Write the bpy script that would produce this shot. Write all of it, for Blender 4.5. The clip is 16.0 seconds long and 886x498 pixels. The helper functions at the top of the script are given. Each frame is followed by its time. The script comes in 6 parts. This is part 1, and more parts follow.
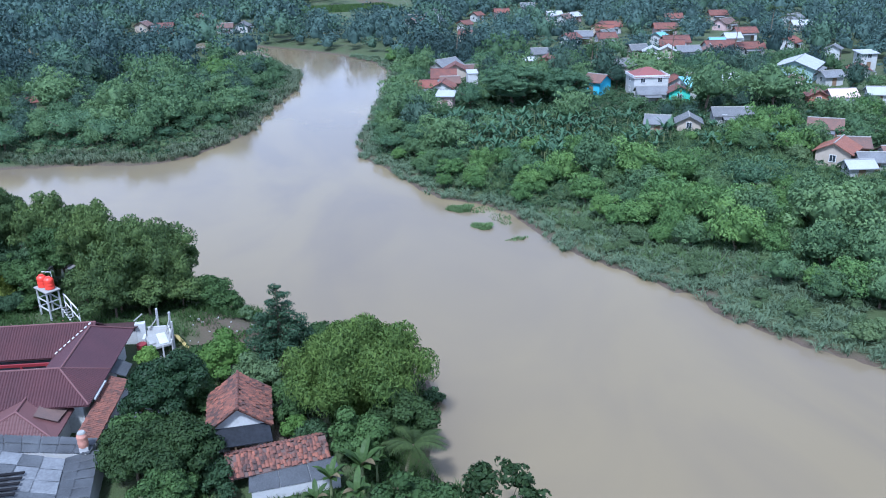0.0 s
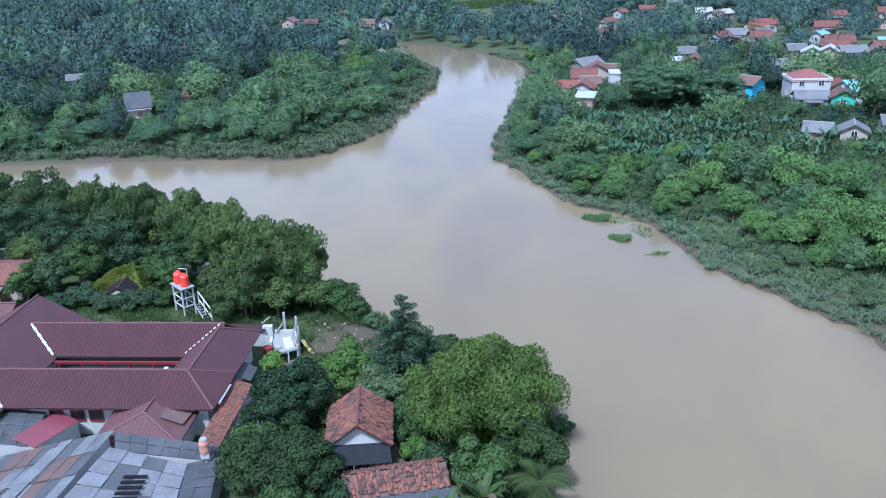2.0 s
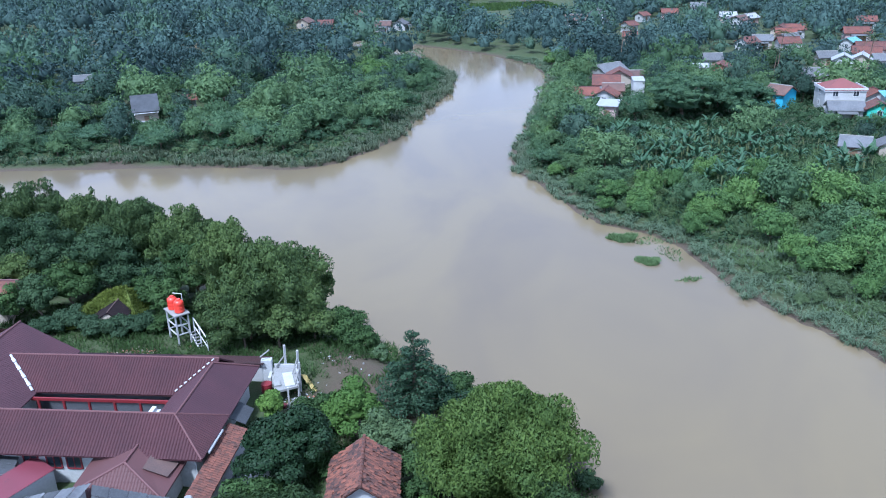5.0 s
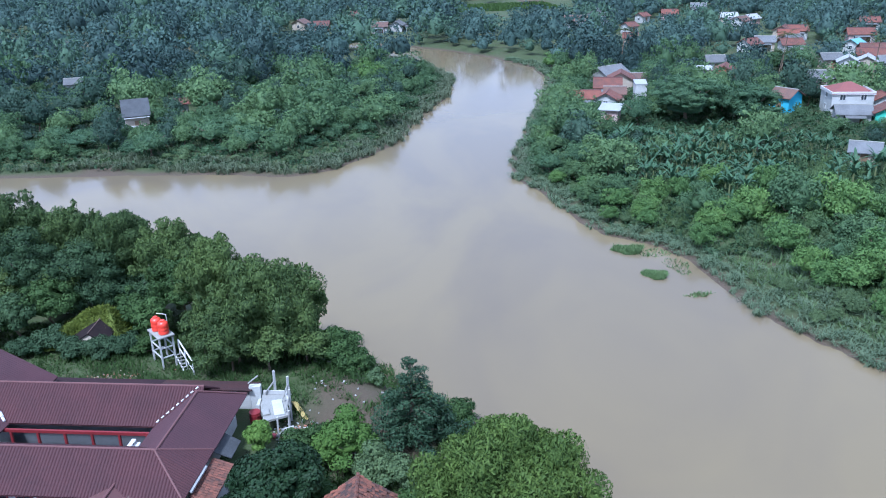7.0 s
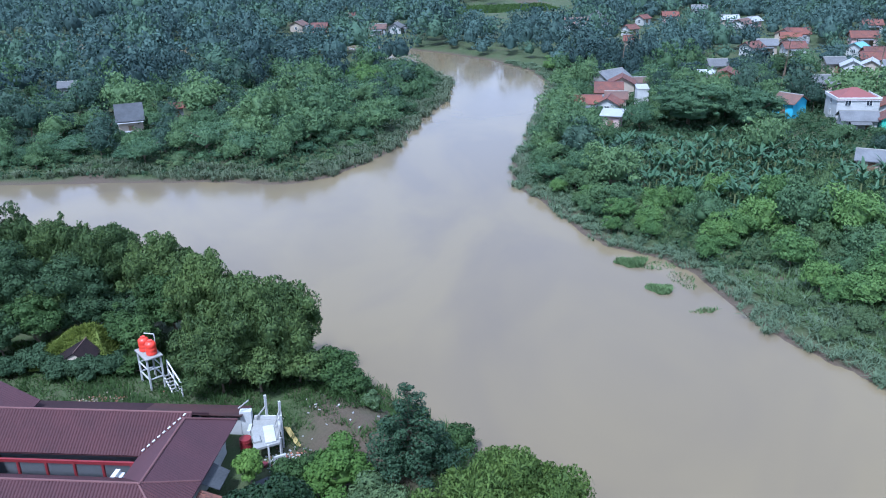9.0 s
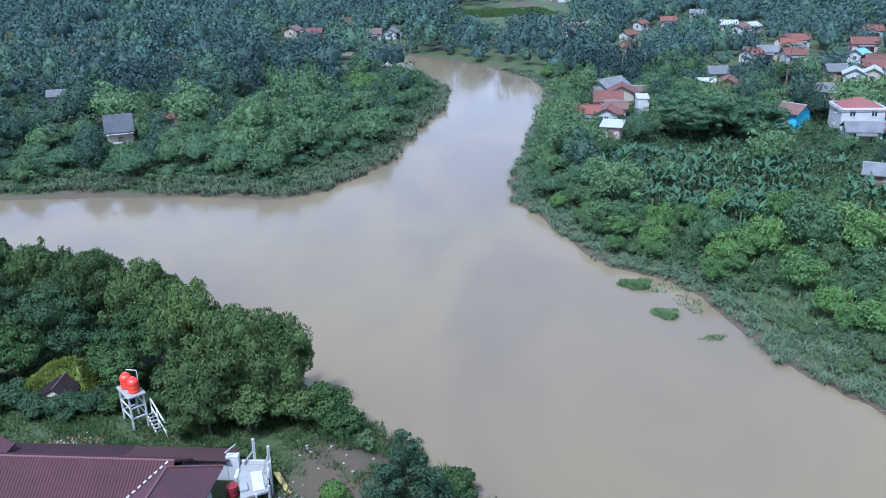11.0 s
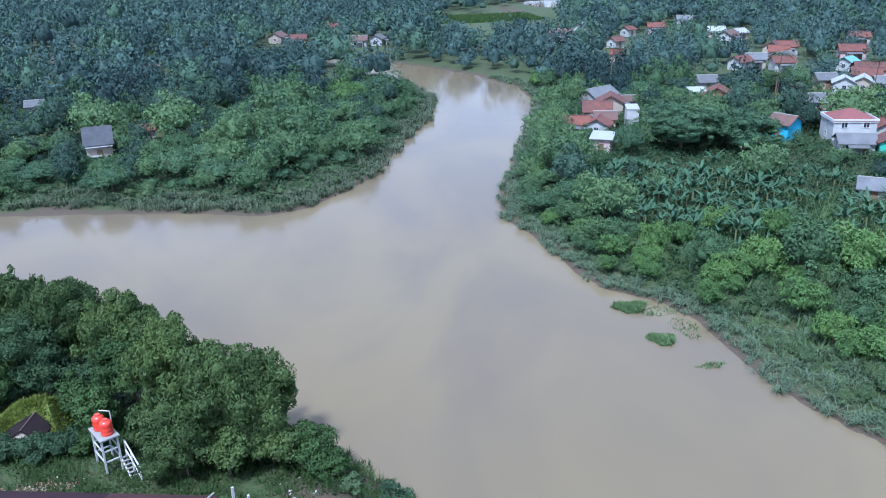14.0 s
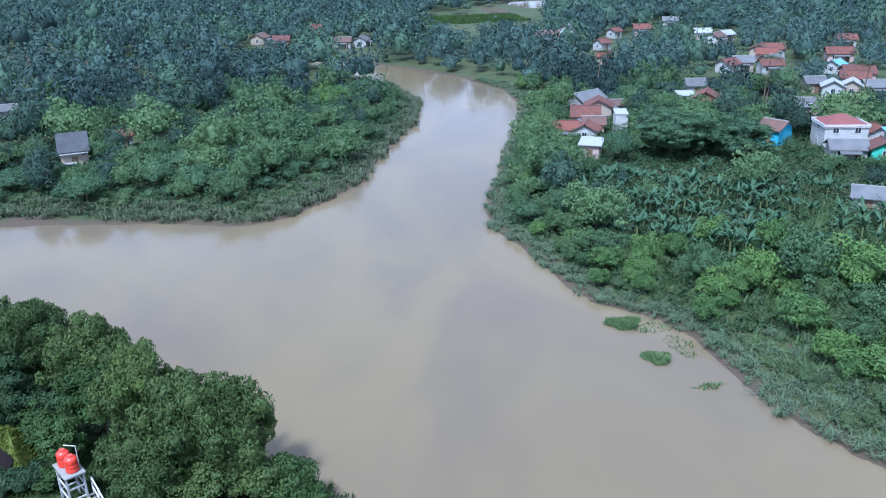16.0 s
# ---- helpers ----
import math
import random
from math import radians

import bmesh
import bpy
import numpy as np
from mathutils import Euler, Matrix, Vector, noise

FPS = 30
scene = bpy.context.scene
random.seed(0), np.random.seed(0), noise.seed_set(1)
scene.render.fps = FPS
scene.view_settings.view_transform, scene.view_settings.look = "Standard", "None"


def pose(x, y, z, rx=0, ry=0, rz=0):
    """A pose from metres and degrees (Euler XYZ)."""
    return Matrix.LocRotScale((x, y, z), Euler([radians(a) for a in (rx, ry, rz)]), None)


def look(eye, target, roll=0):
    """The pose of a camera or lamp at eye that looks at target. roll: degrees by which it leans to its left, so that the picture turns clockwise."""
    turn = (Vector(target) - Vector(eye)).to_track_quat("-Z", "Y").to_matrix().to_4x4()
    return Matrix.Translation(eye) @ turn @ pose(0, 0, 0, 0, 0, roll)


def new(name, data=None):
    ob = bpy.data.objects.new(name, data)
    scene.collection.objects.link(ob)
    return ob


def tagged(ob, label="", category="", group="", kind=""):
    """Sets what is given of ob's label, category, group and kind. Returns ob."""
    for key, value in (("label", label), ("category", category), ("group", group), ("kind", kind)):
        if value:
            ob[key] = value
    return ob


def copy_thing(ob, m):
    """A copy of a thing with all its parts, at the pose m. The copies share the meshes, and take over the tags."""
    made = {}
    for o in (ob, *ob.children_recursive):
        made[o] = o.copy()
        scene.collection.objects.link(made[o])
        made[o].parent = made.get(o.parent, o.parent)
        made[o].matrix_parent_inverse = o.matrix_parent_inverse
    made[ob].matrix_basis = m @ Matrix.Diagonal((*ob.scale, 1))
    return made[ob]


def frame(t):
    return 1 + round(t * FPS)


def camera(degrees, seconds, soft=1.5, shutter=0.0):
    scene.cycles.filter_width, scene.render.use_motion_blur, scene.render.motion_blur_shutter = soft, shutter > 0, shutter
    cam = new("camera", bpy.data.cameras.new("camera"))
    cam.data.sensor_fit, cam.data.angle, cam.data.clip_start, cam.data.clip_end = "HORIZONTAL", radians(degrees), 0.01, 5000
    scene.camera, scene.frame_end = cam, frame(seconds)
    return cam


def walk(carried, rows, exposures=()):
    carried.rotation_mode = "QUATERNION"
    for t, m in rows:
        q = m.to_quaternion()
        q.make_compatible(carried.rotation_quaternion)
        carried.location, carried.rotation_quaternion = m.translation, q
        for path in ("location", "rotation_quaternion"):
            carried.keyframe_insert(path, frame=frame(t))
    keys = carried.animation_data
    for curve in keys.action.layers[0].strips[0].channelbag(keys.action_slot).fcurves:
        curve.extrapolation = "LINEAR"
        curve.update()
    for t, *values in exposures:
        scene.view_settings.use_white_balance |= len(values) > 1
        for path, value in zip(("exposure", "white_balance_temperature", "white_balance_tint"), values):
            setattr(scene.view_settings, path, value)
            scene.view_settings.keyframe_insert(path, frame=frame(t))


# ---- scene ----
cam = camera(56.3, 16.0, soft=1.05)
PATH = [
    (0, (-1.597, -5.061, 35.117), (-1.035, -3.283, 34.393), -1.3),
    (0.5, (-1.406, -3.947, 35.038), (-0.866, -2.162, 34.314), -1.4),
    (1, (-1.283, -3.101, 35.14), (-0.865, -1.284, 34.417), -2.0),
    (1.5, (-1.093, -2.201, 35.193), (-0.773, -0.363, 34.47), -2.2),
    (2, (-0.924, -1.256, 35.235), (-0.666, 0.591, 34.51), -2.2),
    (2.5, (-0.878, -0.109, 35.228), (-0.656, 1.74, 34.499), -2.2),
    (3, (-0.694, 1.002, 35.224), (-0.477, 2.852, 34.498), -1.9),
    (3.5, (-0.578, 2.078, 35.225), (-0.352, 3.929, 34.501), -1.6),
    (4, (-0.417, 3.06, 35.24), (-0.191, 4.911, 34.516), -1.7),
    (6.5, (0.172, 8.182, 35.228), (0.398, 10.033, 34.505), -1.8),
    (7, (0.297, 9.098, 35.245), (0.528, 10.948, 34.521), -1.8),
    (7.5, (0.465, 10.155, 35.35), (0.691, 12.005, 34.624), -1.7),
    (8, (0.617, 10.991, 35.326), (0.854, 12.84, 34.601), -1.6),
    (8.5, (0.64, 11.342, 35.495), (0.88, 13.19, 34.77), -1.7),
    (9, (0.69, 11.866, 35.652), (0.924, 13.715, 34.928), -1.7),
    (11.5, (1.199, 16.423, 36.77), (1.452, 18.271, 36.049), -1.7),
    (12, (1.264, 16.881, 36.902), (1.558, 18.723, 36.181), -1.5),
    (12.5, (1.264, 17.205, 37.1), (1.552, 19.048, 36.38), -1.5),
    (13, (1.345, 17.684, 37.355), (1.626, 19.529, 36.636), -1.5),
    (13.5, (1.378, 18.328, 37.613), (1.658, 20.173, 36.894), -1.6),
    (14, (1.417, 19.078, 37.6), (1.693, 20.924, 36.882), -1.6),
    (14.5, (1.528, 20.02, 37.692), (1.806, 21.864, 36.97), -1.8),
    (15, (1.641, 20.97, 37.792), (1.923, 22.817, 37.077), -1.7),
    (15.5, (1.891, 21.895, 37.816), (2.178, 23.74, 37.099), -1.7),
    (16, (1.871, 22.624, 37.916), (2.182, 24.463, 37.196), -1.4),
]
walk(cam, [(t, look(eye, target, roll)) for t, eye, target, roll in PATH], exposures=[(0, 0.98, 4920, 11), (16, 0.95, 4900, 11)])

# ---- world, sun, exposure ----
SUN_ELEV, SUN_AZ = 58.0, 215.0
world = bpy.data.worlds.new("sky")
scene.world = world
world.use_nodes = True
wn, wl = world.node_tree.nodes, world.node_tree.links
wn.clear()
w_out = wn.new("ShaderNodeOutputWorld")
w_bg = wn.new("ShaderNodeBackground")
w_sky = wn.new("ShaderNodeTexSky")
w_sky.sky_type = "NISHITA"
w_sky.sun_disc = False
w_sky.sun_elevation, w_sky.sun_rotation = radians(SUN_ELEV), radians(SUN_AZ)
w_sky.air_density, w_sky.dust_density = 1.0, 2.0
w_co = wn.new("ShaderNodeTexCoord")
w_map = wn.new("ShaderNodeMapping")
w_map.inputs["Scale"].default_value = (1.0, 1.0, 2.4)
w_noise = wn.new("ShaderNodeTexNoise")
w_noise.inputs["Scale"].default_value, w_noise.inputs["Detail"].default_value = 1.9, 4.0
w_ramp = wn.new("ShaderNodeValToRGB")
w_ramp.color_ramp.elements[0].position, w_ramp.color_ramp.elements[1].position = 0.10, 0.62
w_mix = wn.new("ShaderNodeMix")
w_mix.data_type = "RGBA"
w_mix.inputs[7].default_value = (7.4, 7.9, 9.3, 1.0)
wl.new(w_co.outputs["Generated"], w_map.inputs["Vector"])
wl.new(w_map.outputs[0], w_noise.inputs["Vector"])
wl.new(w_noise.outputs["Fac"], w_ramp.inputs["Fac"])
wl.new(w_ramp.outputs["Color"], w_mix.inputs[0])
wl.new(w_sky.outputs["Color"], w_mix.inputs[6])
wl.new(w_mix.outputs[2], w_bg.inputs["Color"])
w_bg.inputs["Strength"].default_value = 0.09
wl.new(w_bg.outputs[0], w_out.inputs["Surface"])
sun_data = bpy.data.lights.new("sun", "SUN")
sun_data.energy, sun_data.angle, sun_data.color = 3.3, radians(7), (1.0, 0.95, 0.88)
sun = new("sun", sun_data)
_az, _el = radians(SUN_AZ), radians(SUN_ELEV)
sun.matrix_world = look((0, 0, 0), (-math.sin(_az) * math.cos(_el), -math.cos(_az) * math.cos(_el), -math.sin(_el)))

# ---- materials ----
def mat(name, col, col2=None, rough=0.8, metal=0.0, scale=1.5, fine=14.0, amount=0.5, bump=0.2, bump_scale=None,
        island=0.0, per_object=0.0, translucent=0.0, ridges=None, spec=0.5):
    """A worn surface: two noises mix two colours, a third gives relief; island / per_object vary piece by piece."""
    m = bpy.data.materials.new(name)
    m.use_nodes = True
    n, l = m.node_tree.nodes, m.node_tree.links
    bsdf = n["Principled BSDF"]
    bsdf.inputs["Roughness"].default_value, bsdf.inputs["Metallic"].default_value = rough, metal
    bsdf.inputs["Specular IOR Level"].default_value = spec
    col2 = col2 or tuple(c * 0.6 for c in col)
    co = n.new("ShaderNodeTexCoord")
    big, small = n.new("ShaderNodeTexNoise"), n.new("ShaderNodeTexNoise")
    big.inputs["Scale"].default_value, small.inputs["Scale"].default_value = scale, fine
    big.inputs["Detail"].default_value = small.inputs["Detail"].default_value = 4.0
    for t in (big, small):
        l.new(co.outputs["Object"], t.inputs["Vector"])
    add = n.new("ShaderNodeMath")
    add.operation = "ADD"
    l.new(big.outputs["Fac"], add.inputs[0]), l.new(small.outputs["Fac"], add.inputs[1])
    fac = n.new("ShaderNodeMapRange")
    fac.inputs["From Min"].default_value, fac.inputs["From Max"].default_value = 0.7, 1.35
    fac.inputs["To Max"].default_value = amount
    l.new(add.outputs[0], fac.inputs["Value"])
    value = fac.outputs[0]
    extra = []
    if island:
        g = n.new("ShaderNodeNewGeometry")
        extra.append((g.outputs["Random Per Island"], island))
    if per_object:
        o = n.new("ShaderNodeObjectInfo")
        extra.append((o.outputs["Random"], per_object))
    for out, k in extra:
        ma = n.new("ShaderNodeMath")
        ma.operation, ma.use_clamp = "MULTIPLY_ADD", True
        ma.inputs[1].default_value = k
        l.new(out, ma.inputs[0]), l.new(value, ma.inputs[2])
        value = ma.outputs[0]
    mix = n.new("ShaderNodeMix")
    mix.data_type = "RGBA"
    mix.inputs[6].default_value, mix.inputs[7].default_value = (*col, 1), (*col2, 1)
    l.new(value, mix.inputs[0])
    l.new(mix.outputs[2], bsdf.inputs["Base Color"])
    if bump:
        b = n.new("ShaderNodeBump")
        b.inputs["Strength"].default_value, b.inputs["Distance"].default_value = bump, 0.05
        if ridges:
            wv = n.new("ShaderNodeTexWave")
            wv.bands_direction = ridges[0]
            wv.inputs["Scale"].default_value = ridges[1]
            l.new(co.outputs["Object"], wv.inputs["Vector"])
            l.new(wv.outputs["Fac"], b.inputs["Height"])
        else:
            hn = n.new("ShaderNodeTexNoise")
            hn.inputs["Scale"].default_value = bump_scale or fine * 1.5
            l.new(co.outputs["Object"], hn.inputs["Vector"])
            l.new(hn.outputs["Fac"], b.inputs["Height"])
        l.new(b.outputs[0], bsdf.inputs["Normal"])
    if translucent:
        tr = n.new("ShaderNodeBsdfTranslucent")
        l.new(mix.outputs[2], tr.inputs["Color"])
        ms = n.new("ShaderNodeMixShader")
        ms.inputs[0].default_value = translucent
        l.new(bsdf.outputs[0], ms.inputs[1]), l.new(tr.outputs[0], ms.inputs[2])
        l.new(ms.outputs[0], n["Material Output"].inputs["Surface"])
    return m


def leafmat(name, col, col2, rough=0.65, tr=0.3, patch=0.35, fine=5.5):
    return mat(name, col, col2, rough=rough, scale=patch, fine=fine, amount=0.75, bump=0.4, bump_scale=6.5, island=0.40, per_object=0.5, translucent=tr, spec=0.15)


M = {}
M["leaf_bamboo"] = leafmat("leaf_bamboo", (0.145, 0.212, 0.047), (0.055, 0.094, 0.026), tr=0.35)
M["leaf_grove"] = leafmat("leaf_grove", (0.136, 0.194, 0.055), (0.050, 0.082, 0.030))
# dark far-bank green, its blue raised to paint in haze over the river
M["leaf_dark_haze"] = leafmat("leaf_dark_haze", (0.084, 0.138, 0.090), (0.032, 0.060, 0.043), rough=0.55, tr=0.15)
M["leaf_conifer"] = leafmat("leaf_conifer", (0.055, 0.1, 0.052), (0.026, 0.052, 0.028), tr=0.15)
M["leaf_bright"] = leafmat("leaf_bright", (0.166, 0.270, 0.072), (0.078, 0.146, 0.050))
M["leaf_mid"] = leafmat("leaf_mid", (0.158, 0.242, 0.096), (0.062, 0.112, 0.054))
M["leaf_umbrella"] = leafmat("leaf_umbrella", (0.146, 0.234, 0.106), (0.054, 0.104, 0.058))
M["leaf_olive"] = leafmat("leaf_olive", (0.172, 0.236, 0.100), (0.078, 0.122, 0.058))
# far greens have the blue of distance haze mixed into the leaf colour
M["leaf_haze"] = leafmat("leaf_haze", (0.100, 0.164, 0.140), (0.046, 0.080, 0.070), tr=0.15, patch=0.12, fine=2.0)
M["leaf_haze_dark"] = leafmat("leaf_haze_dark", (0.072, 0.118, 0.106), (0.030, 0.054, 0.050), tr=0.15, patch=0.12, fine=2.0)
M["leaf_haze_light"] = leafmat("leaf_haze_light", (0.126, 0.204, 0.124), (0.060, 0.106, 0.070), tr=0.15, patch=0.12, fine=2.0)
M["leaf_banana"] = leafmat("leaf_banana", (0.100, 0.180, 0.092), (0.042, 0.090, 0.050), rough=0.45, tr=0.25)
M["leaf_mango"] = leafmat("leaf_mango", (0.039, 0.072, 0.028), (0.016, 0.035, 0.015), rough=0.55, tr=0.12)
M["leaf_bush"] = leafmat("leaf_bush", (0.056, 0.092, 0.030), (0.022, 0.042, 0.016))
M["leaf_shrub"] = leafmat("leaf_shrub", (0.073, 0.118, 0.061), (0.037, 0.069, 0.034))
M["leaf_palm"] = leafmat("leaf_palm", (0.066, 0.096, 0.028), (0.032, 0.050, 0.016))
M["leaf_near_mid"] = leafmat("leaf_near_mid", (0.092, 0.156, 0.048), (0.037, 0.070, 0.024))
M["leaf_near_bright"] = leafmat("leaf_near_bright", (0.155, 0.250, 0.052), (0.075, 0.140, 0.032))
M["leaf_near_dark"] = leafmat("leaf_near_dark", (0.066, 0.110, 0.046), (0.025, 0.049, 0.022), tr=0.15)
M["leaf_near_banana"] = leafmat("leaf_near_banana", (0.070, 0.115, 0.032), (0.032, 0.058, 0.018), rough=0.5, tr=0.25)
M["leaf_dry"] = leafmat("leaf_dry", (0.19, 0.16, 0.09), (0.11, 0.09, 0.05))
M["reed"] = leafmat("reed", (0.215, 0.245, 0.150), (0.105, 0.135, 0.082))
M["reed_blue"] = leafmat("reed_blue", (0.165, 0.222, 0.132), (0.082, 0.124, 0.072))
M["field_grass"] = leafmat("field_grass", (0.183, 0.267, 0.111), (0.102, 0.160, 0.066))
M["grass"] = leafmat("grass", (0.088, 0.146, 0.040), (0.045, 0.082, 0.026))
M["bark"] = mat("bark", (0.16, 0.12, 0.085), (0.07, 0.055, 0.04), rough=0.9, scale=3, fine=20, bump=0.6)
M["stem"] = mat("stem", (0.14, 0.17, 0.07), (0.09, 0.09, 0.04), rough=0.6, scale=3)
M["tile_maroon"] = mat("tile_maroon", (0.068, 0.025, 0.029), (0.041, 0.018, 0.022), rough=0.72, spec=0.3, scale=0.5, fine=7, amount=0.9, bump=0.3)
M["tile_brown"] = mat("tile_brown", (0.070, 0.030, 0.037), (0.046, 0.023, 0.029), rough=0.72, spec=0.3, scale=0.4, fine=9, amount=0.9, bump=0.3)
M["tile_red"] = mat("tile_red", (0.19, 0.06, 0.055), (0.12, 0.045, 0.042), rough=0.65, scale=0.6, fine=8, bump=0.3)
M["tile_porch"] = mat("tile_porch", (0.092, 0.037, 0.036), (0.060, 0.029, 0.029), rough=0.65, scale=0.6, fine=8, bump=0.3)
M["ridge_red"] = mat("ridge_red", (0.115, 0.047, 0.048), (0.085, 0.045, 0.044), rough=0.7, scale=3)
M["tile_clay"] = mat("tile_clay", (0.240, 0.086, 0.052), (0.040, 0.026, 0.024), rough=0.85, scale=0.9, fine=5, amount=0.6, bump=0.4, island=0.65)
M["tile_orange"] = mat("tile_orange", (0.205, 0.072, 0.045), (0.055, 0.031, 0.026), rough=0.85, scale=0.9, fine=5, amount=0.7, bump=0.4, island=0.45)
M["roof_clay"] = mat("roof_clay", (0.225, 0.070, 0.044), (0.085, 0.040, 0.033), rough=0.8, scale=0.7, fine=6, amount=0.9, bump=0.5, ridges=("X", 3.0), per_object=0.5)
M["roof_brown"] = mat("roof_brown", (0.17, 0.085, 0.062), (0.075, 0.055, 0.05), rough=0.8, scale=0.7, fine=6, amount=0.9, bump=0.5, ridges=("X", 3.0), per_object=0.3)
M["roof_zinc"] = mat("roof_zinc", (0.165, 0.172, 0.182), (0.08, 0.083, 0.088), rough=0.7, metal=0.05, scale=0.5, fine=5, amount=0.9, bump=0.5, ridges=("X", 4.0))
M["roof_grey"] = mat("roof_grey", (0.13, 0.135, 0.14), (0.075, 0.076, 0.08), rough=0.8, scale=0.6, fine=6, amount=0.9, bump=0.5, ridges=("X", 4.0))
M["roof_white"] = mat("roof_white", (0.33, 0.345, 0.36), (0.2, 0.205, 0.21), rough=0.5, scale=0.5, fine=5, bump=0.4, ridges=("X", 4.0))
M["roof_cyan"] = mat("roof_cyan", (0.12, 0.31, 0.345), (0.18, 0.3, 0.32), rough=0.5, scale=0.6, bump=0.4, ridges=("X", 4.0))
M["roof_pink"] = mat("roof_pink", (0.60, 0.42, 0.42), (0.5, 0.45, 0.44), rough=0.6, scale=0.6, bump=0.4, ridges=("X", 4.0))
M["rust"] = mat("rust", (0.115, 0.07, 0.058), (0.075, 0.052, 0.048), rough=0.85, scale=1.0, fine=9, amount=1.0, bump=0.5)
M["corrugated_blue"] = mat("corrugated_blue", (0.08, 0.086, 0.092), (0.034, 0.036, 0.04), rough=0.6, metal=0.1, scale=0.8, fine=9, amount=1.0, bump=0.25)
M["corrugated_dark"] = mat("corrugated_dark", (0.062, 0.068, 0.076), (0.026, 0.028, 0.032), rough=0.75, scale=0.8, fine=9, amount=1.0, bump=0.25)
M["sheet_light"] = mat("sheet_light", (0.17, 0.178, 0.187), (0.07, 0.074, 0.08), rough=0.55, scale=0.6, fine=6, amount=0.9, bump=0.2, per_object=0.25)
M["maroon_sheet"] = mat("maroon_sheet", (0.16, 0.035, 0.05), (0.11, 0.032, 0.04), rough=0.5, scale=0.7)
M["wall_white"] = mat("wall_white", (0.45, 0.46, 0.46), (0.25, 0.25, 0.235), rough=0.85, scale=0.8, fine=6, amount=0.6, bump=0.1)
M["wall_cream"] = mat("wall_cream", (0.38, 0.33, 0.27), (0.27, 0.225, 0.18), rough=0.9, scale=0.8, fine=6, bump=0.1)
M["wall_grey"] = mat("wall_grey", (0.40, 0.40, 0.40), (0.25, 0.25, 0.24), rough=0.9, scale=0.8, fine=6, bump=0.15)
M["wall_blue"] = mat("wall_blue", (0.07, 0.4, 0.58), (0.09, 0.32, 0.48), rough=0.8, scale=0.8)
M["wall_turquoise"] = mat("wall_turquoise", (0.09, 0.5, 0.38), (0.1, 0.4, 0.32), rough=0.8, scale=0.8)
M["wall_teal"] = mat("wall_teal", (0.24, 0.36, 0.34), (0.28, 0.34, 0.33), rough=0.8, scale=0.8)
M["wall_pink"] = mat("wall_pink", (0.5, 0.36, 0.35), (0.38, 0.28, 0.26), rough=0.85, scale=0.8)
M["wall_brick"] = mat("wall_brick", (0.34, 0.15, 0.10), (0.22, 0.11, 0.08), rough=0.9, scale=1.2, bump=0.3)
M["concrete"] = mat("concrete", (0.28, 0.28, 0.27), (0.17, 0.17, 0.16), rough=0.9, scale=1.5, fine=9, amount=0.8, bump=0.2)
# dark yard concrete; on the north school wall it stands for eave shade
M["concrete_and_eave_shade"] = mat("concrete_and_eave_shade", (0.085, 0.09, 0.105), (0.055, 0.06, 0.068), rough=0.9, scale=0.8, fine=9, bump=0.2)
M["paint_white"] = mat("paint_white", (0.55, 0.56, 0.57), (0.38, 0.38, 0.38), rough=0.6, scale=2, amount=0.5)
M["paint_red"] = mat("paint_red", (0.19, 0.018, 0.024), (0.12, 0.015, 0.018), rough=0.5, scale=2)
M["tank_red"] = mat("tank_red", (0.70, 0.055, 0.032), (0.50, 0.05, 0.035), rough=0.35, scale=2, amount=0.5, bump=0.05)
M["tank_orange"] = mat("tank_orange", (0.42, 0.2, 0.145), (0.34, 0.18, 0.14), rough=0.5, scale=2)
M["glass"] = mat("glass", (0.03, 0.04, 0.05), (0.02, 0.025, 0.03), rough=0.1, scale=2, bump=0)
M["wood"] = mat("wood", (0.20, 0.13, 0.08), (0.10, 0.07, 0.045), rough=0.8, scale=2, fine=15)
M["moss"] = mat("moss", (0.135, 0.165, 0.026), (0.070, 0.100, 0.020), rough=0.95, scale=1.4, fine=9, amount=1.0, bump=0.8)
M["slot_shade"] = mat("slot_shade", (0.012, 0.012, 0.014), (0.006, 0.006, 0.007), rough=0.95, scale=3, spec=0.1)
M["tarp"] = mat("tarp", (0.026, 0.029, 0.036), (0.016, 0.018, 0.022), rough=0.95, spec=0.1, scale=1.2, fine=5, amount=1.0)
M["moss_blade"] = leafmat("moss_blade", (0.165, 0.20, 0.032), (0.085, 0.115, 0.022))
M["rotten_roof"] = mat("rotten_roof", (0.024, 0.017, 0.018), (0.012, 0.010, 0.011), rough=0.95, spec=0.1, scale=1.2, fine=8, amount=1.0, bump=0.5)
M["rust_red"] = mat("rust_red", (0.050, 0.015, 0.014), (0.026, 0.012, 0.013), rough=0.8, scale=0.9, fine=8, amount=1.0, bump=0.4)
M["lean_brown"] = mat("lean_brown", (0.033, 0.015, 0.019), (0.021, 0.012, 0.015), rough=0.85, spec=0.25, scale=0.8, fine=8, amount=1.0, bump=0.3)
M["roof_orange"] = mat("roof_orange", (0.23, 0.085, 0.052), (0.13, 0.055, 0.04), rough=0.8, scale=0.7, fine=6, amount=0.9, bump=0.5, ridges=("X", 3.0))
M["bamboo_pole"] = mat("bamboo_pole", (0.36, 0.28, 0.085), (0.22, 0.17, 0.07), rough=0.6, scale=2, fine=12)
M["undergrowth"] = leafmat("undergrowth", (0.094, 0.154, 0.060), (0.036, 0.070, 0.035))
M["shirt_cloth"] = mat("shirt_cloth", (0.45, 0.38, 0.32), (0.2, 0.2, 0.22), rough=0.9, scale=3)


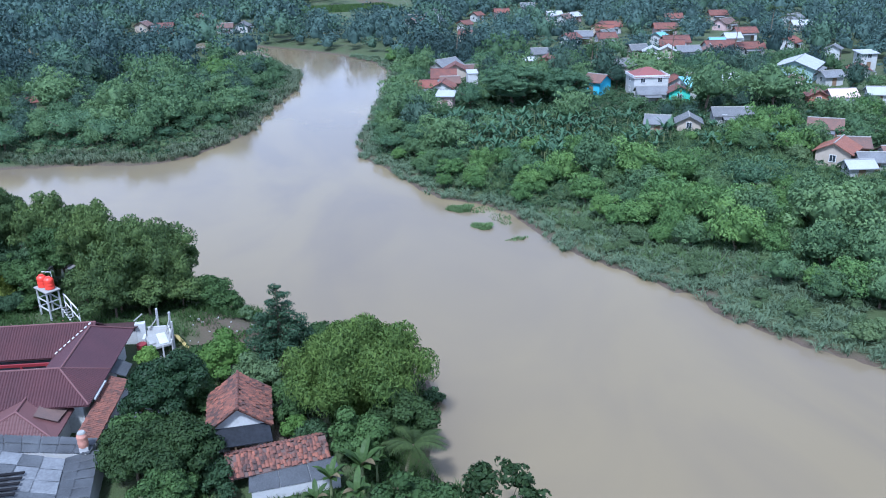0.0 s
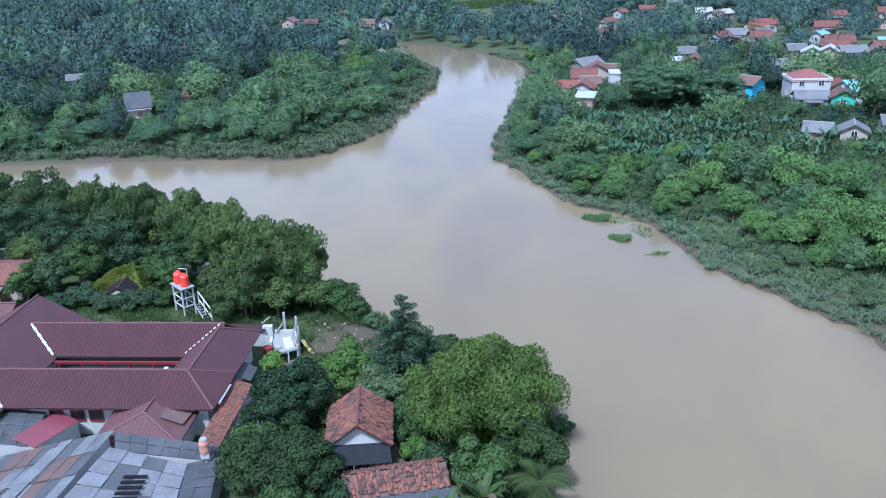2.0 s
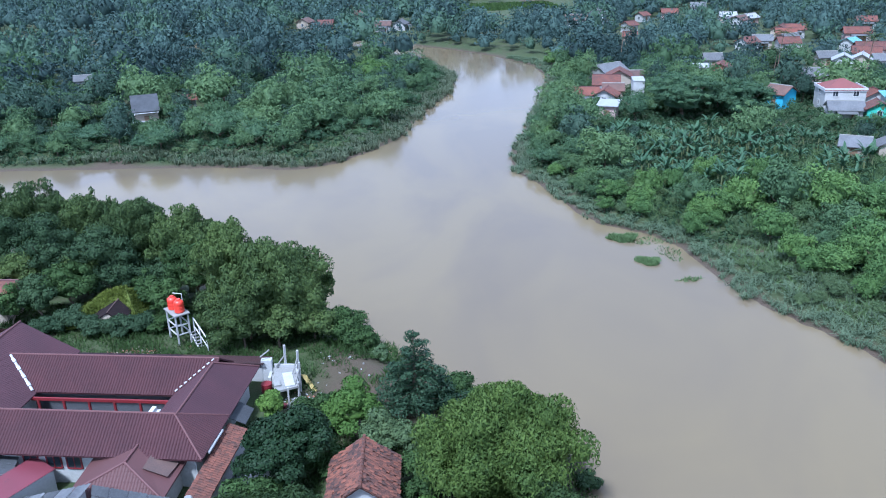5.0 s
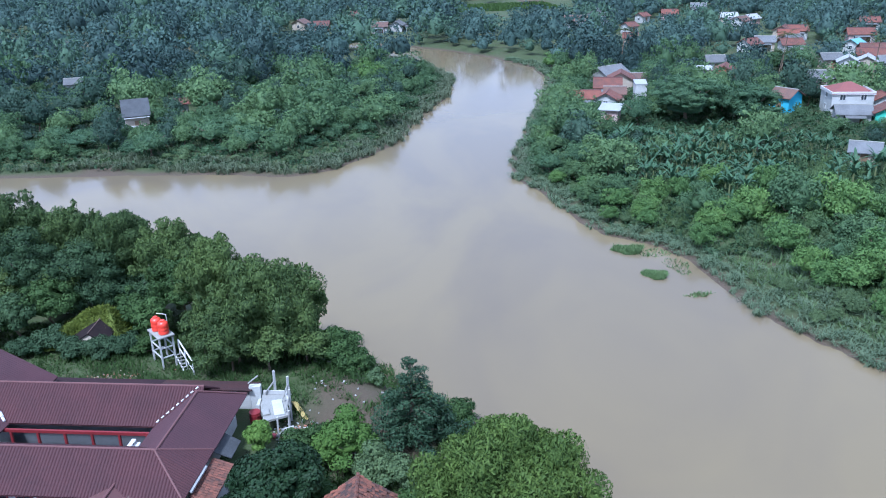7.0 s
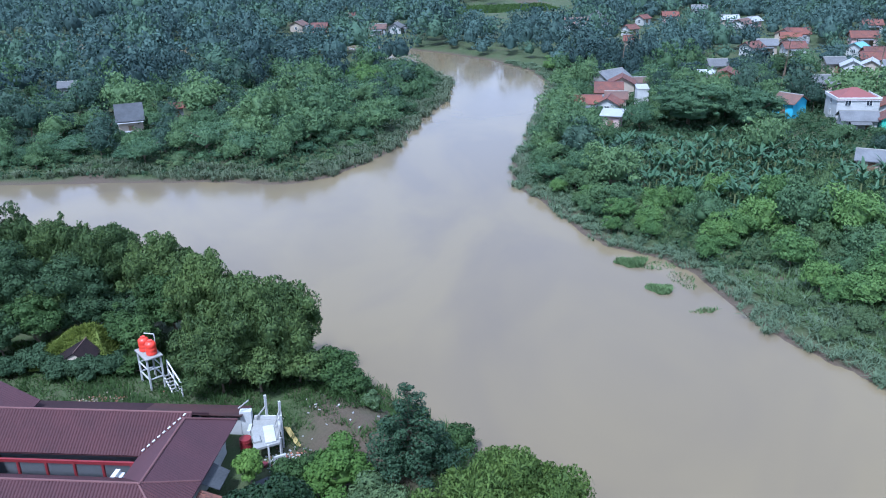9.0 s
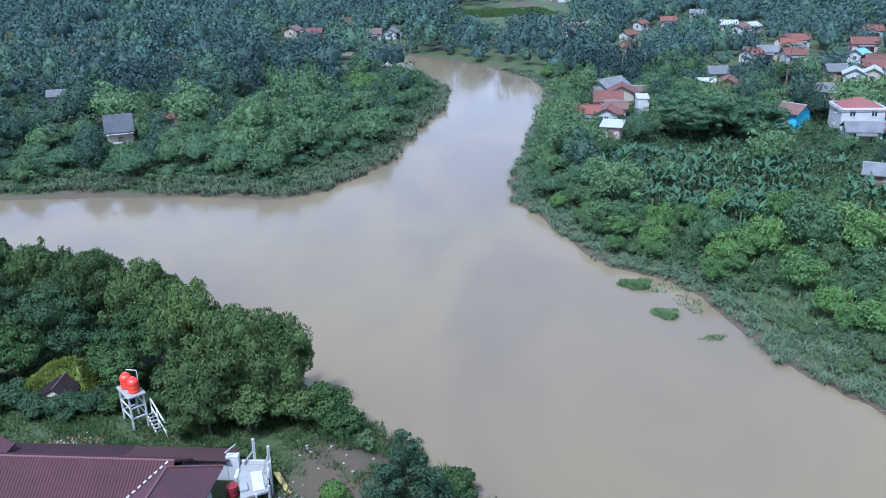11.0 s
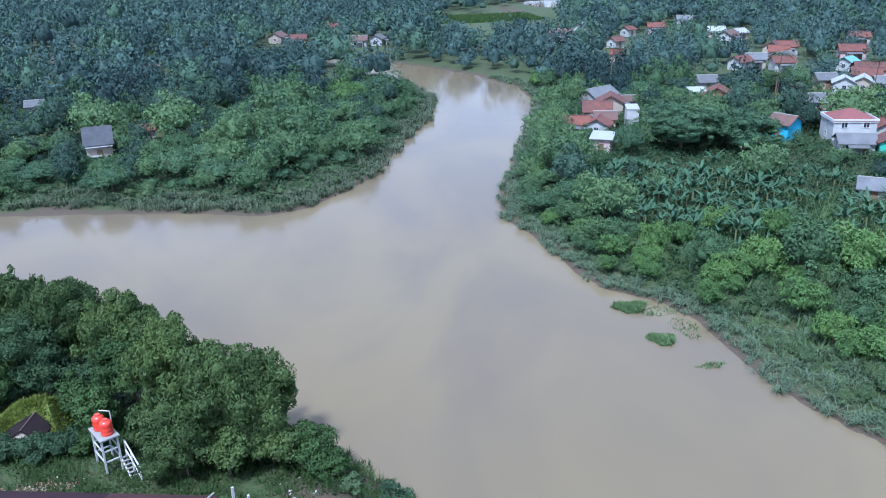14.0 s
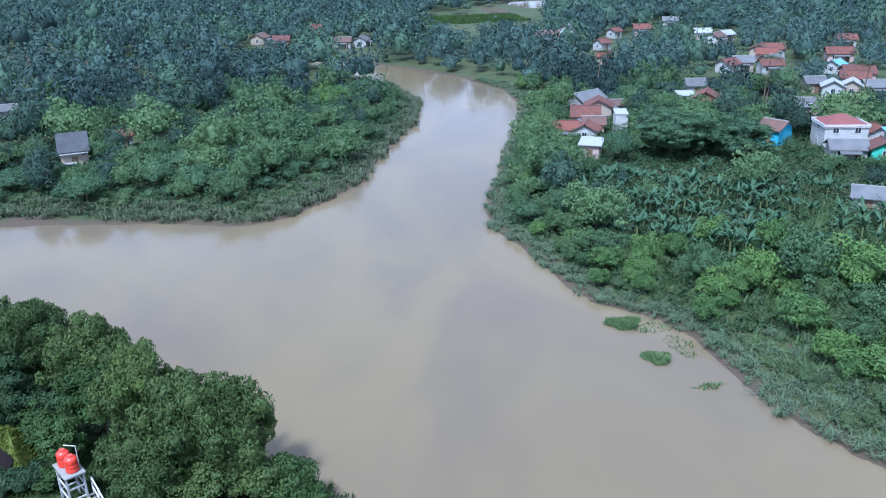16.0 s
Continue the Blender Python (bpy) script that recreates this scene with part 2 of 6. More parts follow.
def ground_material():
    m = bpy.data.materials.new("ground_earth")
    m.use_nodes = True
    n, l = m.node_tree.nodes, m.node_tree.links
    bsdf = n["Principled BSDF"]
    bsdf.inputs["Roughness"].default_value = 0.95
    co = n.new("ShaderNodeTexCoord")
    t1, t2, t3 = (n.new("ShaderNodeTexNoise") for _ in range(3))
    for t, s in ((t1, 0.09), (t2, 0.9), (t3, 6.0)):
        t.inputs["Scale"].default_value, t.inputs["Detail"].default_value = s, 5.0
        l.new(co.outputs["Object"], t.inputs["Vector"])
    r = n.new("ShaderNodeValToRGB")
    e = r.color_ramp.elements
    e[0].position, e[0].color = 0.30, (0.032, 0.052, 0.015, 1)
    e[1].position, e[1].color = 0.72, (0.070, 0.056, 0.036, 1)
    a = e.new(0.52)
    a.color = (0.042, 0.062, 0.020, 1)
    add = n.new("ShaderNodeMix")
    add.data_type = "FLOAT"
    add.inputs[0].default_value = 0.5
    l.new(t1.outputs["Fac"], add.inputs[2]), l.new(t2.outputs["Fac"], add.inputs[3])
    l.new(add.outputs[0], r.inputs["Fac"])
    soil = n.new("ShaderNodeAttribute")
    soil.attribute_name = "soil"
    mx = n.new("ShaderNodeMix")
    mx.data_type = "RGBA"
    mud = n.new("ShaderNodeMix")
    mud.data_type = "RGBA"
    mud.inputs[6].default_value, mud.inputs[7].default_value = (0.094, 0.066, 0.045, 1), (0.046, 0.034, 0.024, 1)
    l.new(t3.outputs["Fac"], mud.inputs[0])
    l.new(soil.outputs["Fac"], mx.inputs[0])
    l.new(r.outputs["Color"], mx.inputs[6]), l.new(mud.outputs[2], mx.inputs[7])
    l.new(mx.outputs[2], bsdf.inputs["Base Color"])
    b = n.new("ShaderNodeBump")
    b.inputs["Strength"].default_value, b.inputs["Distance"].default_value = 0.6, 0.15
    l.new(t3.outputs["Fac"], b.inputs["Height"]), l.new(b.outputs[0], bsdf.inputs["Normal"])
    return m


def water_material():
    m = bpy.data.materials.new("muddy_water")
    m.use_nodes = True
    n, l = m.node_tree.nodes, m.node_tree.links
    bsdf = n["Principled BSDF"]
    bsdf.inputs["Roughness"].default_value, bsdf.inputs["IOR"].default_value = 0.12, 1.33
    bsdf.inputs["Specular IOR Level"].default_value = 0.34
    co = n.new("ShaderNodeTexCoord")
    mp = n.new("ShaderNodeMapping")
    mp.inputs["Rotation"].default_value = (0, 0, radians(35))
    mp.inputs["Scale"].default_value = (1.0, 0.45, 1.0)
    l.new(co.outputs["Object"], mp.inputs["Vector"])
    t1, t2, t3 = (n.new("ShaderNodeTexNoise") for _ in range(3))
    for t, s, v in ((t1, 0.045, mp), (t2, 0.9, mp), (t3, 3.5, mp)):
        t.inputs["Scale"].default_value, t.inputs["Detail"].default_value = s, 4.0
        l.new(v.outputs[0], t.inputs["Vector"])
    t1.inputs["Distortion"].default_value = 1.2
    r = n.new("ShaderNodeValToRGB")
    e = r.color_ramp.elements
    e[0].position, e[0].color = 0.40, (0.164, 0.131, 0.078, 1)
    e[1].position, e[1].color = 0.62, (0.135, 0.109, 0.074, 1)
    l.new(t1.outputs["Fac"], r.inputs["Fac"])
    l.new(r.outputs["Color"], bsdf.inputs["Base Color"])
    add = n.new("ShaderNodeMath")
    add.operation = "ADD"
    l.new(t2.outputs["Fac"], add.inputs[0]), l.new(t3.outputs["Fac"], add.inputs[1])
    b = n.new("ShaderNodeBump")
    b.inputs["Strength"].default_value, b.inputs["Distance"].default_value = 0.05, 0.06
    l.new(add.outputs[0], b.inputs["Height"]), l.new(b.outputs[0], bsdf.inputs["Normal"])
    return m


M["ground"], M["water"] = ground_material(), water_material()

# ---- mesh helpers ----
rng = np.random.default_rng(7)


def part(name, bm, material, parent, label="", smooth=False):
    """Links a bmesh as one mesh object under a thing or part."""
    me = bpy.data.meshes.new(name)
    bm.to_mesh(me)
    bm.free()
    return part_mesh(name, me, material, parent, label, smooth)


def part_mesh(name, me, material, parent, label="", smooth=False):
    me.materials.clear()
    me.materials.append(material)
    if smooth:
        me.polygons.foreach_set("use_smooth", [True] * len(me.polygons))
    ob = new(name, me)
    ob.parent = parent
    if label:
        ob["label"] = label
    return ob


def raw_mesh(name, verts, faces):
    """A mesh from arrays: verts (n, 3), faces (m, 3) or (m, 4)."""
    verts, faces = np.asarray(verts, np.float32), np.asarray(faces, np.int32)
    me = bpy.data.meshes.new(name)
    k = faces.shape[1]
    me.vertices.add(len(verts))
    me.vertices.foreach_set("co", verts.ravel())
    me.loops.add(faces.size)
    me.loops.foreach_set("vertex_index", faces.ravel())
    me.polygons.add(len(faces))
    me.polygons.foreach_set("loop_start", np.arange(0, faces.size, k, dtype=np.int32))
    me.update(calc_edges=True)
    return me


def thing(name, m, label, category, group="", kind=""):
    ob = new(name)
    ob.empty_display_size = 0.3
    ob.matrix_world = m
    return tagged(ob, label, category, group, kind)


def box_bm(bm, cx, cy, z0, sx, sy, sz, rz=0.0, bevel=0.0):
    """Adds a box standing on z0."""
    r = bmesh.ops.create_cube(bm, size=1.0, matrix=Matrix.Translation((cx, cy, z0 + sz / 2)) @ Matrix.Rotation(rz, 4, "Z") @ Matrix.Diagonal((sx, sy, sz, 1)))
    if bevel:
        bmesh.ops.bevel(bm, geom=list({e for v in r["verts"] for e in v.link_edges}), offset=bevel, segments=1, affect="EDGES")


def beam_bm(bm, a, b, r=0.06, n=6, r2=None):
    """Adds a round bar from a to b."""
    a, b = Vector(a), Vector(b)
    d = b - a
    m = Matrix.Translation((a + b) / 2) @ d.to_track_quat("Z", "Y").to_matrix().to_4x4()
    bmesh.ops.create_cone(bm, cap_ends=True, segments=n, radius1=r, radius2=r if r2 is None else r2, depth=d.length, matrix=m)


def solid(name, pts, faces, material, parent, label=""):
    bm = bmesh.new()
    vs = [bm.verts.new(p) for p in pts]
    for f in faces:
        bm.faces.new([vs[i] for i in f])
    bmesh.ops.recalc_face_normals(bm, faces=bm.faces)
    return part(name, bm, material, parent, label)


# ---- river and ground ----
MAIN_RIVER = [(19, -300), (18, 15), (17, 24), (15, 31), (12.4, 36), (11.3, 41.5), (14, 48), (15, 53), (12, 58), (7.5, 63.5), (4, 69),
              (1, 73), (-6, 80), (-17, 91), (-31, 97.5), (-60, 107), (-120, 125), (-600, 250),
              (-600, 300), (-120, 162), (-58, 145.5), (-33, 141.5), (-18, 138.5), (-7.3, 134.5), (-1, 137), (4, 143), (10, 151.5),
              (16.5, 172), (24.2, 190), (28.7, 214), (25, 238), (18.5, 250), (10.4, 281), (0, 285), (-20, 288), (-60, 297), (-130, 322), (-600, 420),
              (-600, 455), (-130, 346), (-98, 331), (-66, 314), (-40, 310), (-20, 304), (0, 299), (15, 288), (26, 277), (36, 264), (46, 246),
              (53, 225), (52, 205), (45, 184), (36, 158), (28.9, 138.5), (27.0, 130), (26.5, 124), (28.5, 116.6), (29.8, 106.5), (31.4, 99.8),
              (36.0, 95.2), (37.8, 91.5), (38.4, 83), (38.8, 76.3), (41, 70.5), (42.9, 65.5), (44.4, 60.8), (46.6, 59.8), (45.0, 55.6), (46.4, 52.0),
              (48.4, 46.9), (52, 41), (56, 30), (62, 10), (75, -300)]
FAR_RIVER = [(96, 414), (112, 428), (134, 446), (170, 470), (260, 520), (250, 545), (160, 500), (122, 474), (104, 440), (92, 424)]


def wobble_line(poly, step=2.0, amp=0.45):
    """The bank's line, with small bays and noses."""
    out = []
    for i, (x0, y0) in enumerate(poly):
        x1, y1 = poly[(i + 1) % len(poly)]
        n = max(1, int(min(math.hypot(x1 - x0, y1 - y0), 120) / step))
        for k in range(n):
            x, y = x0 + (x1 - x0) * k / n, y0 + (y1 - y0) * k / n
            w = noise.noise_vector((x * 0.35, y * 0.35, 3.0)) * amp
            out.append((x + w.x, y + w.y))
    return np.array(out)


RIVERS = [wobble_line(MAIN_RIVER), wobble_line(FAR_RIVER)]


def shore_distance(px, py):
    """Metres from the water's edge: above 0 on land, below 0 in the river."""
    best, inside = np.full(px.shape, 1e9), np.zeros(px.shape, bool)
    for poly in RIVERS:
        odd = np.zeros(px.shape, bool)
        for (x0, y0), (x1, y1) in zip(poly, np.roll(poly, -1, axis=0)):
            dx, dy = x1 - x0, y1 - y0
            t = np.clip(((px - x0) * dx + (py - y0) * dy) / (dx * dx + dy * dy + 1e-9), 0, 1)
            best = np.minimum(best, (px - x0 - t * dx) ** 2 + (py - y0 - t * dy) ** 2)
            if y0 != y1:
                odd ^= ((y0 > py) != (y1 > py)) & (px < x0 + dx * (py - y0) / dy)
        inside |= odd
    d = np.sqrt(best)
    return np.where(inside, -d, d)


def smooth(a, b, x):
    t = np.clip((x - a) / (b - a), 0, 1)
    return t * t * (3 - 2 * t)


def ground_z(px, py, d):
    """Height of the land at points d metres from the shore."""
    near = (py < 112) & (px < 22) & (py < 95 - 0.45 * px)
    top = np.where(near, 1.25 + 0.75 * smooth(56, 68, py), 1.0)
    rise = np.where(near, 5.0, 8.0)
    lump = 0.16 * np.sin(px * 0.31 + 1.3) * np.cos(py * 0.27) + 0.10 * np.sin(px * 0.9) * np.sin(py * 0.83 + 0.5)
    land = 0.10 + top * smooth(0, rise, d) + lump * smooth(1, 6, d) + 0.004 * np.clip(py - 300, 0, 600)
    return np.where(d > 0, land, np.maximum(-1.6, 0.10 + d * 0.28))


def axis(lo, hi, step, far):
    """Even steps from lo to hi, then ever wider ones out to far."""
    a, out, s = np.arange(lo, hi + step / 2, step), [], step
    low, high = lo, hi
    while high < far:
        s *= 1.35
        low, high = low - s, high + s
        out.append((low, high))
    return np.concatenate([[p[0] for p in out[::-1]], a, [p[1] for p in out]])


gx, gy = axis(-75, 130, 1.4, 3500), axis(22, 316, 1.4, 3500)
GX, GY = np.meshgrid(gx, gy)
GD = shore_distance(GX, GY)
GZ = ground_z(GX, GY, GD)


def ground_at(x, y):
    i, j = np.clip(np.searchsorted(gx, x) - 1, 0, len(gx) - 2), np.clip(np.searchsorted(gy, y) - 1, 0, len(gy) - 2)
    fx, fy = (x - gx[i]) / (gx[i + 1] - gx[i]), (y - gy[j]) / (gy[j + 1] - gy[j])
    return (GZ[j, i] * (1 - fx) * (1 - fy) + GZ[j, i + 1] * fx * (1 - fy) + GZ[j + 1, i] * (1 - fx) * fy + GZ[j + 1, i + 1] * fx * fy)


def shore_at(x, y):
    i, j = np.clip(np.searchsorted(gx, x) - 1, 0, len(gx) - 2), np.clip(np.searchsorted(gy, y) - 1, 0, len(gy) - 2)
    return GD[j, i]


def build_ground():
    ny, nx = GX.shape
    idx = np.arange(nx * ny).reshape(ny, nx)
    faces = np.stack([idx[:-1, :-1], idx[:-1, 1:], idx[1:, 1:], idx[1:, :-1]], -1).reshape(-1, 4)
    me = raw_mesh("ground", np.stack([GX, GY, GZ], -1).reshape(-1, 3), faces)
    soil = 1 - smooth(0.3, 2.2, GD)
    for cx, cy, r in ((0.8, 60.8, 7.4), (3.8, 64.5, 4.5), (-1.0, 66.0, 3.0), (3.2, 46.5, 3.0), (-38, 142.5, 6), (79, 119, 6), (-60, 318, 14), (-90, 336, 12), (-30, 309, 8), (5, 304, 6)):
        soil = np.maximum(soil, 0.9 * (1 - smooth(0.45, 1.0, np.hypot(GX - cx, GY - cy) / r)))
    at = me.attributes.new("soil", "FLOAT", "POINT")
    at.data.foreach_set("value", soil.ravel().astype(np.float32))
    ob = part_mesh("ground", me, M["ground"], None, smooth=True)
    tagged(ob, "uneven green and brown earth of the river banks", "ground", kind="structure")


build_ground()
bm = bmesh.new()
bmesh.ops.create_grid(bm, x_segments=8, y_segments=8, size=3500)
water = part("water", bm, M["water"], None)
tagged(water, "calm muddy brown river water reflecting the cloudy sky", "river", kind="structure")

# ---- plants: leaf clouds ----
def unit(v):
    return v / np.maximum(np.linalg.norm(v, axis=-1, keepdims=True), 1e-9)


def leaves(points, normals, length, width, r, droop=0.2, quad=False):
    """Leaf blades at points, lying in the plane across normals; returns verts and faces."""
    n = len(points)
    normals = unit(normals)
    tip = unit(np.cross(normals, r.normal(size=(n, 3))) + np.array([0, 0, -droop * 2]))
    side = unit(np.cross(normals, tip))
    ln = length * r.uniform(0.65, 1.35, (n, 1))
    wd = width * r.uniform(0.65, 1.35, (n, 1))
    if quad:
        v = np.stack([points - tip * ln * 0.5, points + side * wd * 0.5 + normals * wd * 0.15, points + tip * ln * 0.5, points - side * wd * 0.5 + normals * wd * 0.15], 1)
        return v.reshape(-1, 3), np.arange(n * 4).reshape(-1, 4)
    v = np.stack([points - side * wd * 0.5 - tip * ln * 0.4, points + side * wd * 0.5 - tip * ln * 0.4, points + tip * ln * 0.6], 1)
    return v.reshape(-1, 3), np.arange(n * 3).reshape(-1, 3)


def puff_points(puffs, n, r, low=-0.35, shell=(0.72, 1.08)):
    """Points and outward normals over a set of puffs (x, y, z, rx, ry, rz)."""
    puffs = np.asarray(puffs)
    area = puffs[:, 3] * puffs[:, 4] + puffs[:, 3] * puffs[:, 5]
    pick = r.choice(len(puffs), n, p=area / area.sum())
    d = unit(r.normal(size=(n, 3)))
    d[:, 2] = np.where(d[:, 2] < low, -d[:, 2] * 0.8, d[:, 2])
    d = unit(d)
    p = puffs[pick]
    pts = p[:, :3] + d * p[:, 3:] * r.uniform(*shell, (n, 1))
    return pts, unit(d / p[:, 3:] * p[:, 3:].mean(1, keepdims=True)) + r.normal(size=(n, 3)) * 0.24


def cores(puffs, r, k=0.8, skirt=True):
    """Dense inner foliage: one rough rounded lump inside each puff."""
    dome_v = [(0, 0, 1)]
    for el, turn in ((0.72, 0.0), (0.05, 0.5), (-0.65, 0.0)):
        dome_v += [(math.cos(el) * math.cos((j + turn) * 1.0472), math.cos(el) * math.sin((j + turn) * 1.0472), math.sin(el)) for j in range(6)]
    dome_v = np.array(dome_v)
    dome_f = [(0, 1 + j, 1 + (j + 1) % 6) for j in range(6)]
    for a in ((1, 7) if skirt else (1,)):
        for j in range(6):
            n, shift = (j + 1) % 6, (0 if a == 1 else 1)
            lower = (a + 6 + (j + shift) % 6, a + 6 + (j + shift - 1) % 6)
            dome_f += [(a + j, lower[0], a + n), (a + j, lower[1], lower[0])]
    dome_f = np.array(dome_f)
    verts, faces = [], []
    for i, q in enumerate(puffs):
        verts.append(dome_v * np.array(q[3:]) * k * r.uniform(0.82, 1.16, (19, 1)) + np.array(q[:3]))
        faces.append(dome_f + 19 * i)
    return np.concatenate(verts), np.concatenate(faces)


def hull(r, radius, height, base, seg=9, rings=5, fill=(0.44, 0.68)):
    """The uneven dense inside of a crown as one rounded body."""
    v = [(0, 0, base + height * 0.80)]
    for k in range(1, rings + 1):
        el = math.pi / 2 - k * 2.25 / rings
        for j in range(seg):
            q = r.uniform(*fill)
            az = (j + 0.5 * (k % 2)) * 6.2832 / seg
            v.append((math.cos(az) * math.cos(el) * radius * q, math.sin(az) * math.cos(el) * radius * q, base + height * (0.42 + 0.48 * math.sin(el) * q)))
    f = [(0, 1 + j, 1 + (j + 1) % seg) for j in range(seg)]
    for k in range(rings - 1):
        a, b = 1 + k * seg, 1 + (k + 1) * seg
        for j in range(seg):
            n = (j + 1) % seg
            f += [(a + j, b + j, b + n), (a + j, b + n, a + n)]
    return np.array(v), np.array(f)


def foliage_mesh(name, puffs, n, leaf, width, r, droop, quad, low=-0.35, shell=(0.72, 1.08), lift=0.0, core=0.6, skirt=True, body=None):
    """Leaves over the puffs, with dense lumps inside them."""
    p, nn = puff_points(puffs, n, r, low, shell)
    p[:, 2] = np.maximum(p[:, 2], 0.1)
    v, f = leaves(p, nn + np.array([0, 0, lift]), leaf, leaf * width, r, droop, quad)
    c, cf = cores(puffs, r, core, skirt) if core > 0 else (np.zeros((0, 3)), np.zeros((0, 3), int))
    if body:
        hv, hf = hull(r, *body)
        c, cf = np.concatenate([c, hv]), np.concatenate([cf, hf + len(c)])
    c[:, 2] = np.maximum(c[:, 2], 0.05)
    if quad:
        f = np.concatenate([f[:, [0, 1, 2]], f[:, [0, 2, 3]]])
    me = raw_mesh(name, np.concatenate([v, c]), np.concatenate([f, cf + len(v)]))
    me.polygons.foreach_set("use_smooth", np.ones(len(me.polygons), dtype=bool))
    return me


def crown_puffs(r, radius, height, base, count, size, flat=1.0):
    """Puffs over an uneven, lobed crown that starts at base; flat below 1 makes a parasol."""
    out = []
    golden = math.pi * (3 - math.sqrt(5))
    p2, p3, p5 = r.uniform(0, 6.28, 3)
    for i in range(count):
        u = (i + 0.5) / count
        el = math.asin(1 - 1.25 * u) if 1 - 1.25 * u > -1 else -0.3
        az = i * golden + r.uniform(-0.5, 0.5)
        lobe = 1.0 + 0.17 * math.sin(2 * az + p2) + 0.14 * math.sin(3 * az + p3) + 0.10 * math.sin(5 * az + p5 + 3 * el)
        k = r.uniform(0.52, 0.92) * lobe
        x, y = math.cos(az) * math.cos(el) * radius * k, math.sin(az) * math.cos(el) * radius * k
        z = base + height * 0.42 + math.sin(el) * height * 0.5 * k
        s = size * r.uniform(0.5, 1.35)
        out.append((x, y, z, s, s, s * flat * r.uniform(0.65, 1.0)))
    return out


def trunk_bm(r, height, radius, crown, limbs=5):
    bm = bmesh.new()
    bend = [Vector((0, 0, -0.3))]
    for k in range(1, 5):
        bend.append(Vector((r.uniform(-0.15, 0.15) * k, r.uniform(-0.15, 0.15) * k, height * k / 4)))
    for k in range(4):
        beam_bm(bm, bend[k], bend[k + 1], radius * (1 - 0.16 * k), 5 if limbs < 5 else 7, radius * (1 - 0.16 * (k + 1)))
    for k in range(limbs):
        az = k * 2.4 + r.uniform(-0.4, 0.4)
        a = bend[2 + k % 3]
        b = a + Vector((math.cos(az) * crown * 0.6, math.sin(az) * crown * 0.6, height * 0.45))
        mid = (a + b) / 2 + Vector((0, 0, -0.12 * height))
        beam_bm(bm, a, mid, radius * 0.5, 4, radius * 0.35)
        beam_bm(bm, mid, b, radius * 0.35, 3, radius * 0.12)
    return bm


def tree(name, m, r, radius, height, n, leaf, material, label, category="tree", group="", count=26, size=None, flat=0.85, base=None,
         droop=0.2, quad=False, limbs=5, width=0.6, skirt=True, dense=True):
    """A tree with trunk and limbs and a crown of leaf clumps; radius and height are the crown's, base its lower edge."""
    base = height * 0.28 if base is None else base
    ob = thing(name, m, label, category, group)
    part("trunk", trunk_bm(r, base + height * 0.45, max(0.10, radius * 0.055), radius, limbs), M["bark"], ob)
    puffs = crown_puffs(r, radius, height, base, count, size or radius * 0.36, flat)
    part_mesh("crown", foliage_mesh("crown", puffs, n, leaf, width, r, droop, quad, core=(0.55 if dense else 0.0) if skirt else 0, skirt=skirt, body=(radius, height, base) if dense else None), material, ob)
    return ob


def plume_tree(name, m, r, spread, height, culms, per, leaf, material, label, category="bamboo", group=""):
    """A clump of bamboo: arching culms hung with heavy, drooping bunches of narrow leaves."""
    ob = thing(name, m, label, category, group)
    puffs = []
    bm = bmesh.new()
    for k in range(culms):
        az = k * 2.399 + r.uniform(-0.3, 0.3)
        out = spread * math.sqrt((k + 0.5) / culms) * r.uniform(0.82, 1.05)
        top = height * (1.0 - 0.48 * (out / spread) ** 2.6) * r.uniform(0.82, 1.06)
        d = np.array([math.cos(az), math.sin(az), 0.0])
        s = np.linspace(0, 1, 7)[:, None]
        path = d * (0.08 * spread * r.uniform(0.3, 1) + out * 0.90 * s ** 1.5) + np.array([0, 0, 1.0]) * top * (1.30 * s - 0.36 * s ** 3.2) / 0.94
        path[0, 2] = -0.3
        for a, b in zip(path[:-1], path[1:]):
            beam_bm(bm, a, b, 0.045, 4, 0.035)
        for t in ((0.30, 0.52, 0.74, 0.96) if k > culms * 0.45 else (0.55, 0.76, 0.96)):
            c = np.array([np.interp(t, s[:, 0], path[:, i]) for i in range(3)])
            q = min(1.25, spread * (0.17 + 0.06 * math.sin(min(1.0, t) * math.pi))) * r.uniform(0.75, 1.25)
            puffs.append((*(c + r.normal(size=3) * 0.2), q, q, q * r.uniform(0.8, 1.2)))
        if k % 4 == 0:
            tip = path[-1] + d * 0.35 + np.array([0, 0, 0.35])
            puffs.append((*tip, 0.30, 0.30, 0.55))
    part("stem", bm, M["stem"], ob, "pale green bamboo stems")["kind"] = "stuff"
    part_mesh("foliage", foliage_mesh("foliage", puffs, culms * per, leaf, 0.42, r, 0.55, False, -0.6, (0.80, 1.10), 0.1, 0.55, True, (spread * 0.80, height * 0.94, 0.2, 14, 7)), material, ob)
    return ob


